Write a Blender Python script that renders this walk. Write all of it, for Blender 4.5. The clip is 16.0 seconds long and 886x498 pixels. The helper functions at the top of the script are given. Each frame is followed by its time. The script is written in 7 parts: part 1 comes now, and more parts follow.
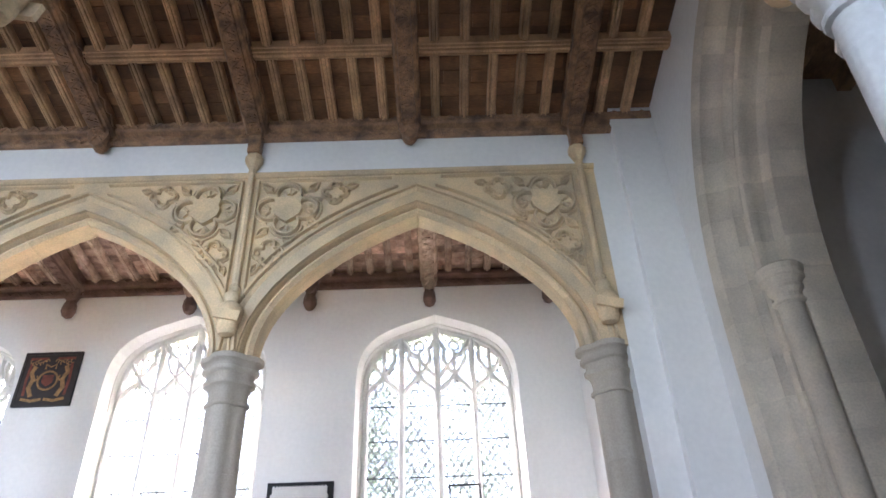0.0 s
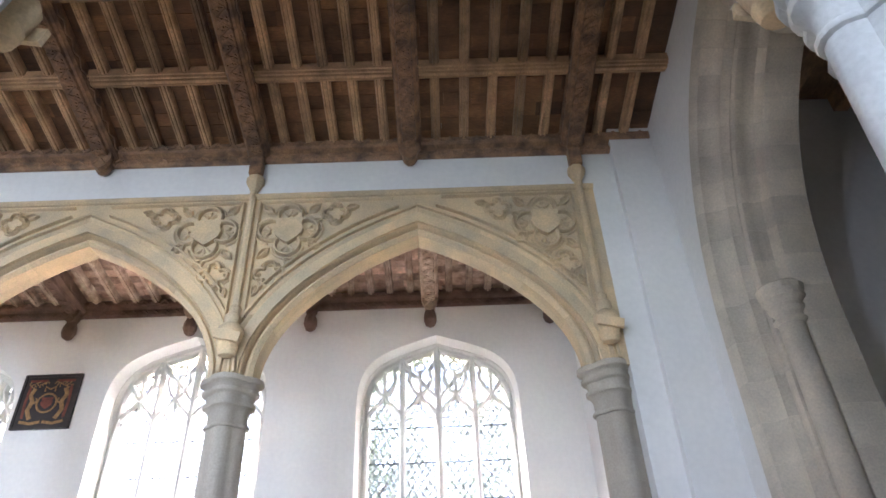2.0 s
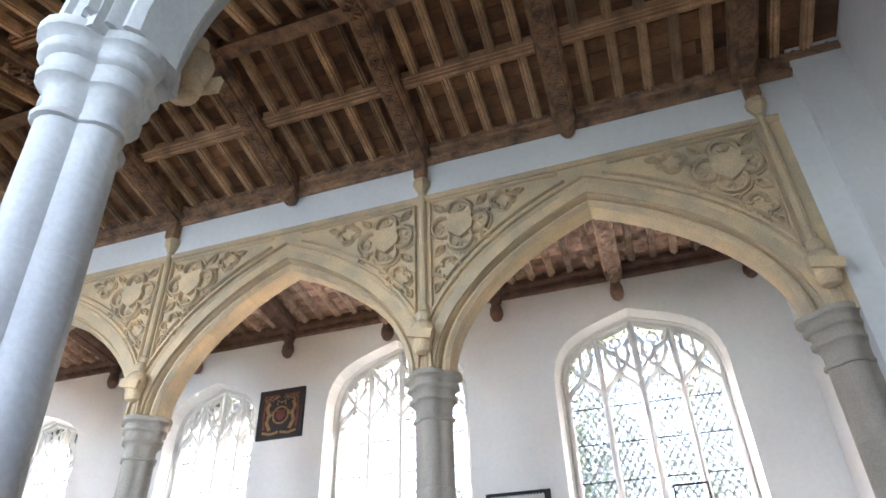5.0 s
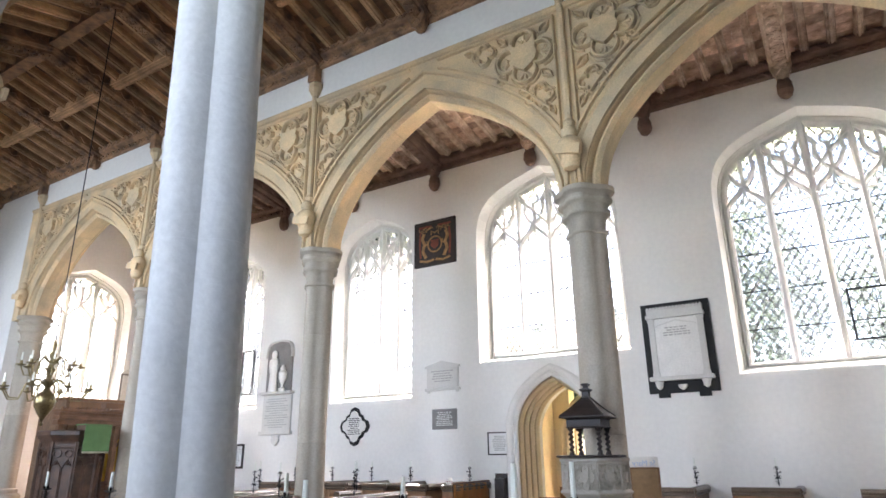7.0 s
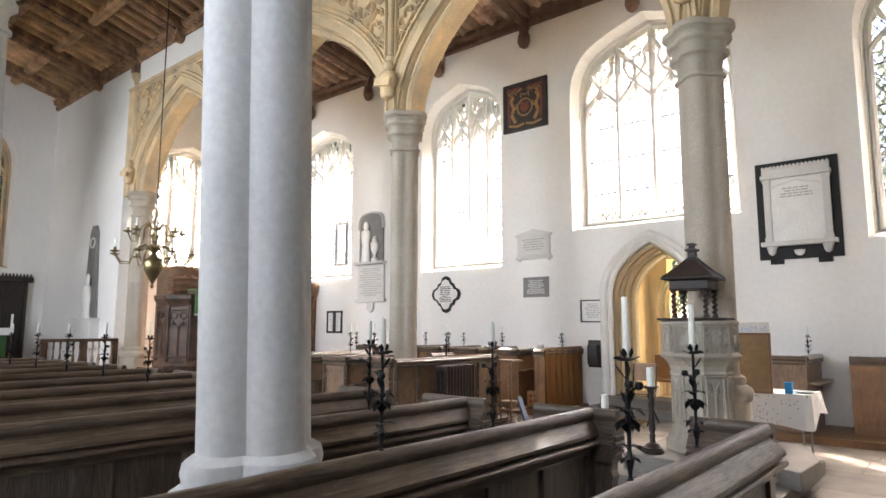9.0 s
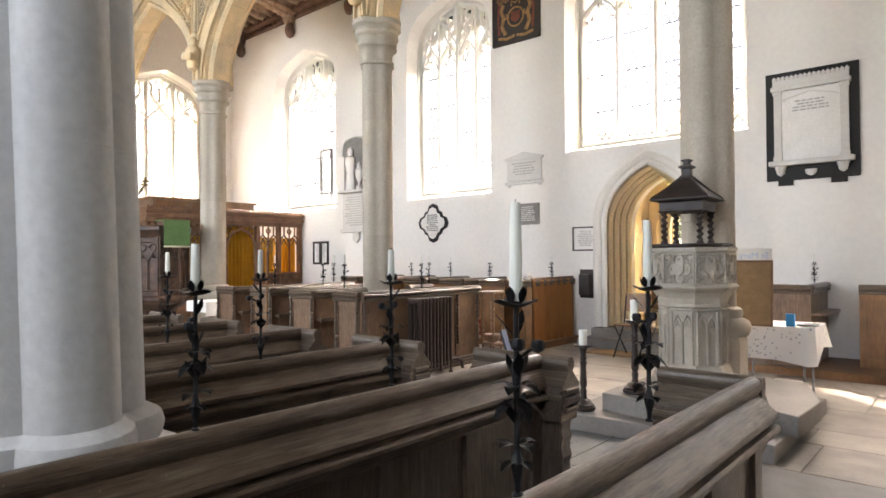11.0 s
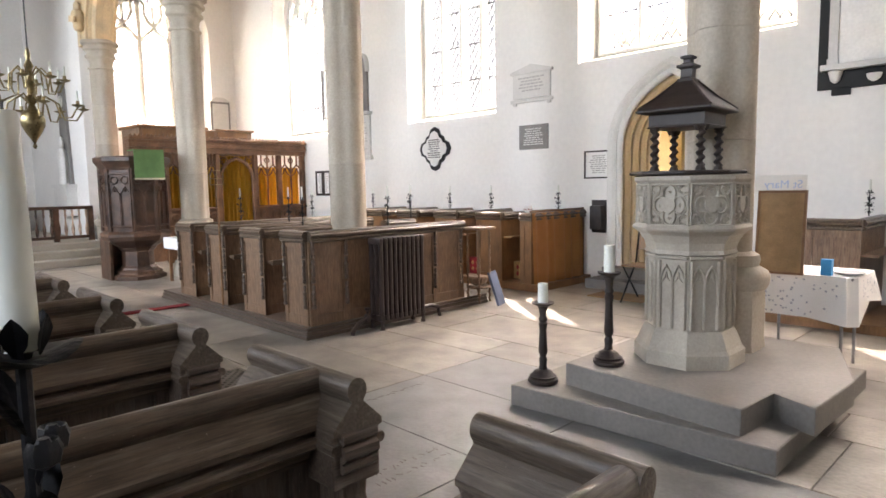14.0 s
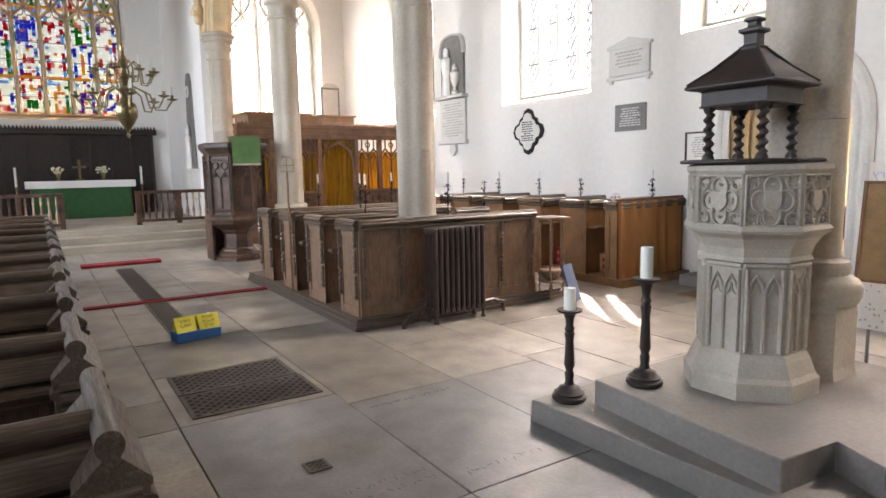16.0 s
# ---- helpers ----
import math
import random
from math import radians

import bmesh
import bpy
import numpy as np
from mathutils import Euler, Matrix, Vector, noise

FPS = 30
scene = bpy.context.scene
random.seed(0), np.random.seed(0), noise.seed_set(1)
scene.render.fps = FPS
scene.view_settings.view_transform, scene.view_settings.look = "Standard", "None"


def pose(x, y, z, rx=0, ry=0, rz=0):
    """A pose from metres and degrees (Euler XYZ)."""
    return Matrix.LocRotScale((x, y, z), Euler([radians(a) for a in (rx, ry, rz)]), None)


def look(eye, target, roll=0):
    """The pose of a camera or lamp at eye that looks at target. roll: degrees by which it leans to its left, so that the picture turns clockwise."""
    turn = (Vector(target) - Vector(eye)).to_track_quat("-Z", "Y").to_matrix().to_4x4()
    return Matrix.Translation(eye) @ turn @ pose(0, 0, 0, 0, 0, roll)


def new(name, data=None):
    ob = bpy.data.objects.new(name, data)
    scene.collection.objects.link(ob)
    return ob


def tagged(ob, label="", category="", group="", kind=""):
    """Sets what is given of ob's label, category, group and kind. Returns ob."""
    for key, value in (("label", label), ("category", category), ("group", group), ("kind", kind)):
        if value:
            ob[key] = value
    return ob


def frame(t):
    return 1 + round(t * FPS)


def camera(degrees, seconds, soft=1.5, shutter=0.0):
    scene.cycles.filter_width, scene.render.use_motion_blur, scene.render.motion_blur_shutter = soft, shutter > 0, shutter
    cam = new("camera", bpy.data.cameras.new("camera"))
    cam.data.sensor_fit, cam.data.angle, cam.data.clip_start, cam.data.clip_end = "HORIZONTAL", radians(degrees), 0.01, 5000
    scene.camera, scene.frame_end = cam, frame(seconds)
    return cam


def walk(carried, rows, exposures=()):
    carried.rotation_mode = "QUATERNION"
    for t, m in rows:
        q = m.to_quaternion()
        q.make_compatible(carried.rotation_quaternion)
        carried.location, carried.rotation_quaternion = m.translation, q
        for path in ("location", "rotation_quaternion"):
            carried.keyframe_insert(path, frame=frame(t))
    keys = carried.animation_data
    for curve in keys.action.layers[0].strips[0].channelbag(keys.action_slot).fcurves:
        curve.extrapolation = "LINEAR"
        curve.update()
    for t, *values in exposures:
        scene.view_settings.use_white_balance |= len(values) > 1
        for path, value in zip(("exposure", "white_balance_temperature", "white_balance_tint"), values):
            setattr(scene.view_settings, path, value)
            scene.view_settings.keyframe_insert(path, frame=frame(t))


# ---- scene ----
cam = camera(70.5, 16.0, soft=1.6)
PATH = [
    (0, (-0.409, 0.225, 1.758), (-0.378, 1.937, 2.793), -2.3),
    (0.5, (-0.405, 0.208, 1.758), (-0.361, 1.912, 2.804), -2.2),
    (1, (-0.407, 0.211, 1.753), (-0.36, 1.903, 2.817), -2.4),
    (1.5, (-0.406, 0.204, 1.748), (-0.36, 1.891, 2.822), -2.4),
    (2, (-0.402, 0.213, 1.747), (-0.372, 1.89, 2.837), -2.5),
    (2.5, (-0.401, 0.217, 1.749), (-0.407, 1.888, 2.847), -2.3),
    (3, (-0.405, 0.238, 1.773), (-0.489, 1.903, 2.877), -2.4),
    (5.5, (-0.413, 0.346, 1.701), (-1.057, 1.922, 2.751), -1.3),
    (6, (-0.45, 0.325, 1.714), (-1.231, 1.919, 2.636), -1.0),
    (6.5, (-0.49, 0.393, 1.653), (-1.388, 2.021, 2.39), -0.8),
    (7, (-0.571, 0.373, 1.538), (-1.573, 1.988, 2.16), -0.7),
    (7.5, (-0.59, 0.447, 1.501), (-1.695, 2.049, 1.964), -0.4),
    (8, (-0.691, 0.58, 1.44), (-1.89, 2.147, 1.767), 0.0),
    (8.2, (-0.733, 0.609, 1.421), (-1.957, 2.159, 1.734), -0.1),
    (10.5, (-0.906, 1.292, 1.416), (-2.231, 2.787, 1.509), -0.4),
    (11, (-0.973, 1.555, 1.41), (-2.282, 3.067, 1.438), -0.4),
    (11.5, (-1.036, 1.806, 1.371), (-2.346, 3.315, 1.288), -0.3),
    (12, (-1.086, 2.13, 1.4), (-2.415, 3.619, 1.283), -0.7),
    (12.5, (-1.129, 2.345, 1.39), (-2.479, 3.812, 1.229), -0.3),
    (13, (-1.192, 2.588, 1.406), (-2.566, 4.029, 1.218), -0.5),
    (13.5, (-1.175, 2.782, 1.416), (-2.572, 4.203, 1.234), -0.7),
    (14, (-1.097, 2.989, 1.445), (-2.516, 4.384, 1.244), -1.0),
    (14.5, (-1.005, 3.18, 1.454), (-2.46, 4.537, 1.251), -1.3),
    (15, (-0.969, 3.379, 1.469), (-2.472, 4.676, 1.229), -0.7),
    (15.5, (-0.966, 3.563, 1.477), (-2.526, 4.792, 1.235), -0.7),
    (16, (-0.943, 3.775, 1.486), (-2.614, 4.845, 1.235), -1.1),
]
EXPOSURE = 3.6
walk(cam, [(t, look(eye, target, roll)) for t, eye, target, roll in PATH], [(0.0, EXPOSURE + 0.14, 6050, 24), (3.0, EXPOSURE + 0.12, 6100, 24), (6.0, EXPOSURE - 0.17, 6150, 20), (8.0, EXPOSURE - 0.23, 6850, 22), (10.5, EXPOSURE - 0.12, 7350, 22), (16.0, EXPOSURE - 0.03, 7000, 22)])

# ---- light: sky and one sun from the south ----
SUN_ELEV, SUN_AZ = radians(47), radians(-53)   # azimuth measured from +y towards +x
world = bpy.data.worlds.new("sky")
scene.world = world
world.use_nodes = True
wn = world.node_tree
sky = wn.nodes.new("ShaderNodeTexSky")
sky.sky_type = "NISHITA"
sky.sun_disc = False
sky.sun_elevation = SUN_ELEV
sky.sun_rotation = SUN_AZ
sky.air_density, sky.dust_density = 1.0, 2.0
wn.links.new(sky.outputs[0], wn.nodes["Background"].inputs[0])
wn.nodes["Background"].inputs[1].default_value = 0.075

sun_data = bpy.data.lights.new("sun", "SUN")
sun_data.energy, sun_data.angle, sun_data.color = 5.0, radians(0.5), (1.0, 0.94, 0.84)
sun = new("sun", sun_data)
_d = Vector((math.sin(SUN_AZ) * math.cos(SUN_ELEV), math.cos(SUN_AZ) * math.cos(SUN_ELEV), math.sin(SUN_ELEV)))
sun.matrix_world = look(_d * 40, (0, 0, 0))


def daylight(name, eye, target, w, h, watts, colour):
    """The sky's light in a window's opening."""
    d = bpy.data.lights.new(name, "AREA")
    d.shape, d.size, d.size_y, d.energy, d.color = "RECTANGLE", w, h, watts, colour
    ob = new(name, d)
    ob.matrix_world = look(eye, target)
    return ob


# north aisle windows behind the camera, and the sky above the south and east windows
for x, power in ((-0.6, 23), (-5.0, 40), (-9.4, 75), (-13.8, 100)):
    daylight("north_window_light", (x, -2.3, 4.6), (x, 4.0, 3.4), 2.2, 3.4, power, (0.72, 0.87, 1.0))
for x, wd, power in ((-0.41, 2.6, 700), (-4.92, 2.6, 800), (-9.04, 2.0, 1100), (-13.69, 2.2, 1300)):
    daylight("south_window_light", (x, 14.6, 9.6), (x, 11.4, 4.6), wd, 3.4, power, (1.0, 0.97, 0.92))
daylight("east_window_light", (-20.6, 9.2, 9.0), (-17.4, 9.15, 4.6), 2.4, 3.0, 1600, (1.0, 0.93, 0.80))

# ---- materials ----
def material(name, base, rough=0.7, metal=0.0, vary=0.25, scale=3.0, fine=40.0, bump=0.15, grain=None, dark=None, coat=0.0, island=0.0, spec=0.5, gloss_range=0.13):
    """A painted, stone, wood or metal surface: two scales of tone, optional grain stretched along one axis, fine relief."""
    m = bpy.data.materials.new(name)
    m.use_nodes = True
    nt = m.node_tree
    bs = nt.nodes["Principled BSDF"]
    N, L = nt.nodes.new, nt.links.new
    co = N("ShaderNodeTexCoord")
    mp = N("ShaderNodeMapping")
    L(co.outputs["Object"], mp.inputs["Vector"])
    if grain:
        mp.inputs["Scale"].default_value = grain
    n1, n2 = N("ShaderNodeTexNoise"), N("ShaderNodeTexNoise")
    n1.inputs["Scale"].default_value, n1.inputs["Detail"].default_value = scale, 5
    n2.inputs["Scale"].default_value, n2.inputs["Detail"].default_value = fine, 6
    L(co.outputs["Object"], n1.inputs["Vector"])
    L(mp.outputs[0], n2.inputs["Vector"])
    r1 = N("ShaderNodeMapRange")
    r1.inputs["From Min"].default_value, r1.inputs["From Max"].default_value = 0.3, 0.72
    L(n1.outputs["Fac"], r1.inputs["Value"])
    mix = N("ShaderNodeMix")
    mix.data_type = "RGBA"
    lo = dark or tuple(c * (1 - vary) for c in base)
    hi = tuple(min(1, c * (1 + vary * 0.35)) for c in base)
    mix.inputs[6].default_value, mix.inputs[7].default_value = (*lo, 1), (*hi, 1)
    L(r1.outputs[0], mix.inputs["Factor"])
    val = N("ShaderNodeMapRange")
    val.inputs["From Min"].default_value, val.inputs["From Max"].default_value = 0.25, 0.75
    val.inputs["To Min"].default_value, val.inputs["To Max"].default_value = 1 - vary * 0.9, 1 + vary * 0.6
    L(n2.outputs["Fac"], val.inputs["Value"])
    hsv = N("ShaderNodeHueSaturation")
    L(mix.outputs[2], hsv.inputs["Color"])
    if island:
        ob, ge = N("ShaderNodeObjectInfo"), N("ShaderNodeNewGeometry")
        add = N("ShaderNodeMath")
        add.operation = "ADD"
        fr = N("ShaderNodeMath")
        fr.operation = "FRACT"
        L(ob.outputs["Random"], add.inputs[0])
        L(ge.outputs["Random Per Island"], add.inputs[1])
        L(add.outputs[0], fr.inputs[0])
        ri = N("ShaderNodeMapRange")
        ri.inputs["To Min"].default_value, ri.inputs["To Max"].default_value = 1 - island, 1 + island * 0.8
        L(fr.outputs[0], ri.inputs["Value"])
        mu = N("ShaderNodeMath")
        mu.operation = "MULTIPLY"
        L(val.outputs[0], mu.inputs[0])
        L(ri.outputs[0], mu.inputs[1])
        L(mu.outputs[0], hsv.inputs["Value"])
    else:
        L(val.outputs[0], hsv.inputs["Value"])
    L(hsv.outputs[0], bs.inputs["Base Color"])
    rr = N("ShaderNodeMapRange")
    rr.inputs["To Min"].default_value, rr.inputs["To Max"].default_value = max(0.03, rough - gloss_range), min(1, rough + gloss_range)
    L(n2.outputs["Fac"], rr.inputs["Value"])
    L(rr.outputs[0], bs.inputs["Roughness"])
    bs.inputs["Metallic"].default_value = metal
    bs.inputs["Specular IOR Level"].default_value = spec
    bs.inputs["Coat Weight"].default_value = coat
    if bump:
        bp = N("ShaderNodeBump")
        bp.inputs["Strength"].default_value, bp.inputs["Distance"].default_value = bump, 0.01
        L(n2.outputs["Fac"], bp.inputs["Height"])
        L(bp.outputs[0], bs.inputs["Normal"])
    return m


PLASTER = material("lime_plaster", (0.80, 0.78, 0.74), 0.9, vary=0.055, scale=0.8, fine=14, bump=0.10)
TOWERSTONE = material("tower_limestone", (0.70, 0.61, 0.475), 0.85, vary=0.16, scale=1.6, fine=45, bump=0.25, dark=(0.47, 0.42, 0.34), island=0.10)
STONE = material("cream_limestone", (0.71, 0.51, 0.29), 0.85, vary=0.2, scale=2.4, fine=45, bump=0.22, dark=(0.48, 0.385, 0.26), island=0.10)
ASHLAR = material("grey_limestone", (0.42, 0.372, 0.305), 0.85, vary=0.16, scale=1.4, fine=45, bump=0.25, dark=(0.35, 0.30, 0.235), island=0.09)
WASHED = material("limewashed_stone", (0.56, 0.56, 0.55), 0.8, vary=0.12, scale=2.2, fine=30, bump=0.3)
FRAMESTONE = material("window_stone", (0.70, 0.68, 0.63), 0.85, vary=0.10, scale=2.0, fine=50, bump=0.2)
FONTSTONE = material("font_stone", (0.43, 0.39, 0.325), 0.85, vary=0.14, scale=3.0, fine=60, bump=0.25, dark=(0.33, 0.29, 0.235))
CONCRETE = material("step_stone", (0.195, 0.178, 0.157), 0.75, vary=0.2, scale=2.2, fine=40, bump=0.2)
FLAG = material("flagstone", (0.285, 0.252, 0.208), 0.38, vary=0.3, scale=3.2, fine=34, bump=0.25, dark=(0.15, 0.134, 0.114), island=0.2)
JOINT = material("dark_joint", (0.12, 0.10, 0.08), 0.95, vary=0.3)
# rafters paler, boards darker: shade between the rafters is put into the colours
ROOFOAK = material("roof_oak", (0.63, 0.385, 0.20), 0.6, vary=0.55, scale=2.5, fine=14, grain=(9, 1, 9), bump=0.5, island=0.45)
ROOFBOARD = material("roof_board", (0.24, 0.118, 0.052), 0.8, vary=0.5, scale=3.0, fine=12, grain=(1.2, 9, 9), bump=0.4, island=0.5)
PALEOAK = material("pale_roof_oak", (0.58, 0.44, 0.33), 0.85, vary=0.5, scale=5.0, fine=16, grain=(8, 1.2, 8), bump=0.5, dark=(0.30, 0.18, 0.12), island=0.3)
PALEBOARD = material("pale_roof_board", (0.62, 0.43, 0.32), 0.85, vary=0.5, scale=6.0, fine=14, grain=(1.2, 9, 9), bump=0.4, dark=(0.30, 0.17, 0.115), island=0.45)
NAVEBEAM = material("dark_nave_oak", (0.38, 0.205, 0.10), 0.65, vary=0.5, scale=5.0, fine=14, grain=(6, 1, 6), bump=0.5, dark=(0.12, 0.072, 0.045))
AISLEBEAM = material("aisle_cornice_oak", (0.20, 0.115, 0.08), 0.8, vary=0.4, scale=4.0, fine=16, grain=(1, 8, 8), bump=0.5)


def worn_oak(name, base, dark, pale, grain, rough=0.36, bump=0.35, worn=0.5):
    """Old polished oak: streaked grain, darker stains, paler rubbed patches, scratches and stray specks."""
    m = bpy.data.materials.new(name)
    m.use_nodes = True
    nt = m.node_tree
    bs = nt.nodes["Principled BSDF"]
    N, L = nt.nodes.new, nt.links.new
    co, mp = N("ShaderNodeTexCoord"), N("ShaderNodeMapping")
    mp.inputs["Scale"].default_value = grain
    L(co.outputs["Object"], mp.inputs["Vector"])
    def noise_at(scale, detail, stretched):
        n = N("ShaderNodeTexNoise")
        n.inputs["Scale"].default_value, n.inputs["Detail"].default_value, n.inputs["Roughness"].default_value = scale, detail, 0.65
        L((mp if stretched else co).outputs[0 if stretched else "Object"], n.inputs["Vector"])
        return n.outputs["Fac"]
    def ranged(v, a, b, c, d):
        r = N("ShaderNodeMapRange")
        for k, x in zip(("From Min", "From Max", "To Min", "To Max"), (a, b, c, d)):
            r.inputs[k].default_value = x
        L(v, r.inputs["Value"])
        return r.outputs[0]
    def mixed(f, a, b):
        x = N("ShaderNodeMix")
        x.data_type = "RGBA"
        L(f, x.inputs["Factor"])
        for k, c in ((6, a), (7, b)):
            if isinstance(c, tuple):
                x.inputs[k].default_value = (*c, 1)
            else:
                L(c, x.inputs[k])
        return x.outputs[2]
    streak, stain, rub, speck = noise_at(12, 8, True), noise_at(5, 4, False), noise_at(4.5, 6, True), noise_at(140, 2, False)
    c = mixed(ranged(streak, 0.30, 0.60, 0.15, 1), dark, base)
    c = mixed(ranged(stain, 0.45, 0.75, 0, 0.55), c, dark)
    c = mixed(ranged(rub, 0.52, 0.70, 0, worn), c, pale)
    c = mixed(ranged(speck, 0.735, 0.76, 0, 0.6), c, tuple(min(1, 2.6 * x) for x in pale))
    L(c, bs.inputs["Base Color"])
    L(ranged(streak, 0.3, 0.7, rough + 0.16, rough - 0.08), bs.inputs["Roughness"])
    bp = N("ShaderNodeBump")
    bp.inputs["Strength"].default_value, bp.inputs["Distance"].default_value = bump, 0.004
    L(streak, bp.inputs["Height"])
    L(bp.outputs[0], bs.inputs["Normal"])
    bs.inputs["Coat Weight"].default_value = 0.12
    return m


PEW = worn_oak("dark_pew_oak", (0.110, 0.078, 0.057), (0.026, 0.018, 0.013), (0.19, 0.155, 0.125), (12, 1.0, 12), 0.36, 0.3, 0.45)
PEWCAP = worn_oak("worn_pew_rail", (0.125, 0.086, 0.058), (0.032, 0.021, 0.014), (0.25, 0.20, 0.15), (13, 0.9, 13), 0.34, 0.4, 0.6)
PEWSIDE = worn_oak("upright_pew_oak", (0.110, 0.078, 0.057), (0.026, 0.018, 0.013), (0.19, 0.155, 0.125), (12, 12, 1.0), 0.36, 0.3, 0.45)
PEWENDCAP = worn_oak("worn_pew_end_rail", (0.12, 0.09, 0.066), (0.038, 0.026, 0.018), (0.23, 0.19, 0.15), (0.9, 13, 13), 0.34, 0.4, 0.6)
LEDGER = material("dark_ledger_stone", (0.168, 0.164, 0.158), 0.33, vary=0.2, scale=4.5, fine=42, bump=0.10, dark=(0.11, 0.107, 0.104), gloss_range=0.05)
PEWPANEL = worn_oak("brown_pew_panel", (0.225, 0.132, 0.076), (0.055, 0.032, 0.020), (0.31, 0.215, 0.145), (9, 9, 0.9), 0.4, 0.3, 0.4)
HONEY = material("honey_oak", (0.235, 0.115, 0.045), 0.45, vary=0.35, scale=3.0, fine=9, grain=(10, 10, 1.0), bump=0.2, island=0.15)
CARVED = material("carved_oak", (0.19, 0.092, 0.045), 0.5, vary=0.45, scale=5.0, fine=12, grain=(8, 8, 1.2), bump=0.3, island=0.12)
DARKCARVED = material("dark_carved_oak", (0.115, 0.060, 0.036), 0.45, vary=0.45, scale=5.0, fine=12, grain=(8, 8, 1.2), bump=0.3, dark=(0.028, 0.015, 0.010), island=0.12)
IRON = material("black_iron", (0.018, 0.018, 0.020), 0.42, metal=0.5, vary=0.4, scale=20, fine=80, bump=0.3)
GRATE = material("worn_grating_iron", (0.10, 0.085, 0.07), 0.5, metal=0.3, vary=0.3, scale=12, fine=60, bump=0.2)
RADIATOR = material("brown_radiator_paint", (0.060, 0.042, 0.038), 0.4, vary=0.25, scale=8, fine=60, bump=0.12, metal=0.2)
WAX = material("candle_wax", (0.78, 0.79, 0.71), 0.45, vary=0.06, scale=8, fine=30, bump=0.05)
BRASS = material("brass", (0.30, 0.235, 0.12), 0.32, metal=0.9, vary=0.25, scale=10, fine=40, bump=0.05)
WHITE = material("white_marble", (0.74, 0.72, 0.68), 0.5, vary=0.10, scale=4, fine=30, bump=0.08)
PALETAB = material("pale_tablet_stone", (0.62, 0.60, 0.56), 0.7, vary=0.08, scale=4, fine=30, bump=0.1)
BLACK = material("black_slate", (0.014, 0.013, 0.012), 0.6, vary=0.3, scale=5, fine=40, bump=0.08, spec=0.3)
GREYTAB = material("grey_slate_tablet", (0.215, 0.20, 0.185), 0.6, vary=0.2, scale=6, fine=50, bump=0.15)
INK = material("ink", (0.05, 0.045, 0.04), 0.7, vary=0.1, bump=0)
GREYINK = material("faded_ink", (0.40, 0.385, 0.36), 0.8, vary=0.1, bump=0)
CURTAIN = material("mustard_curtain", (0.62, 0.36, 0.035), 0.8, vary=0.15, scale=3, fine=120, bump=0.2)
BROWNCLOTH = material("tan_curtain", (0.50, 0.235, 0.085), 0.8, vary=0.15, scale=3, fine=120, bump=0.2)
GREEN = material("green_brocade", (0.10, 0.22, 0.075), 0.7, vary=0.2, scale=8, fine=120, bump=0.2)
DEEPGREEN = material("deep_green_frontal", (0.02, 0.095, 0.025), 0.7, vary=0.2, scale=8, fine=120, bump=0.2)
RED = material("red_carpet", (0.25, 0.012, 0.018), 0.95, vary=0.25, scale=10, fine=160, bump=0.5)
PAPER = material("paper", (0.78, 0.77, 0.74), 0.8, vary=0.04, bump=0.02)
YELLOW = material("yellow_card", (0.75, 0.68, 0.05), 0.6, vary=0.08, bump=0.02)
BLUE = material("blue_plastic", (0.03, 0.16, 0.42), 0.45, vary=0.15, bump=0.02)
SKYBLUE = material("light_blue_card", (0.02, 0.28, 0.60), 0.5, vary=0.05, bump=0.02)
CORK = material("tan_board", (0.30, 0.19, 0.095), 0.8, vary=0.2, scale=12, fine=120, bump=0.2)
STEEL = material("painted_steel", (0.28, 0.28, 0.29), 0.4, metal=0.6, vary=0.1, bump=0.02)
LEAD = material("window_lead", (0.10, 0.105, 0.115), 0.6, metal=0.3, vary=0.2, bump=0.05)
LINEN = material("white_linen", (0.78, 0.77, 0.75), 0.85, vary=0.05, fine=150, bump=0.2)
STAR = material("grey_star_print", (0.36, 0.38, 0.43), 0.8, vary=0.1, bump=0.0)
GRASS = material("grass", (0.07, 0.13, 0.03), 0.9, vary=0.4, scale=0.6, fine=20, bump=0.5)
LEAF = material("leaf", (0.095, 0.12, 0.075), 0.6, vary=0.4, scale=1.5, fine=10, bump=0.0, island=0.5)
def let_light_through(m, share):
    """Thin leaves: part of the light that falls on the far side comes through."""
    nt = m.node_tree
    bs, out = nt.nodes["Principled BSDF"], nt.nodes["Material Output"]
    tr, mx = nt.nodes.new("ShaderNodeBsdfTranslucent"), nt.nodes.new("ShaderNodeMixShader")
    nt.links.new(bs.inputs["Base Color"].links[0].from_socket, tr.inputs[0])
    mx.inputs[0].default_value = share
    nt.links.new(bs.outputs[0], mx.inputs[1])
    nt.links.new(tr.outputs[0], mx.inputs[2])
    nt.links.new(mx.outputs[0], out.inputs[0])


let_light_through(LEAF, 0.45)
BARK = material("bark", (0.09, 0.065, 0.045), 0.9, vary=0.3, scale=3, fine=20, bump=0.6)
GOLDPAINT = material("faded_gold_paint", (0.36, 0.20, 0.07), 0.6, vary=0.4, scale=14, fine=60, bump=0.2)
REDPAINT = material("faded_red_paint", (0.20, 0.045, 0.025), 0.6, vary=0.4, scale=14, fine=60, bump=0.2)
DARKBOARD = material("dark_painted_board", (0.030, 0.020, 0.016), 0.55, vary=0.4, scale=10, fine=60, bump=0.2)
FLOWER = material("cream_flowers", (0.72, 0.68, 0.50), 0.8, vary=0.2, scale=30, fine=80, bump=0.2)
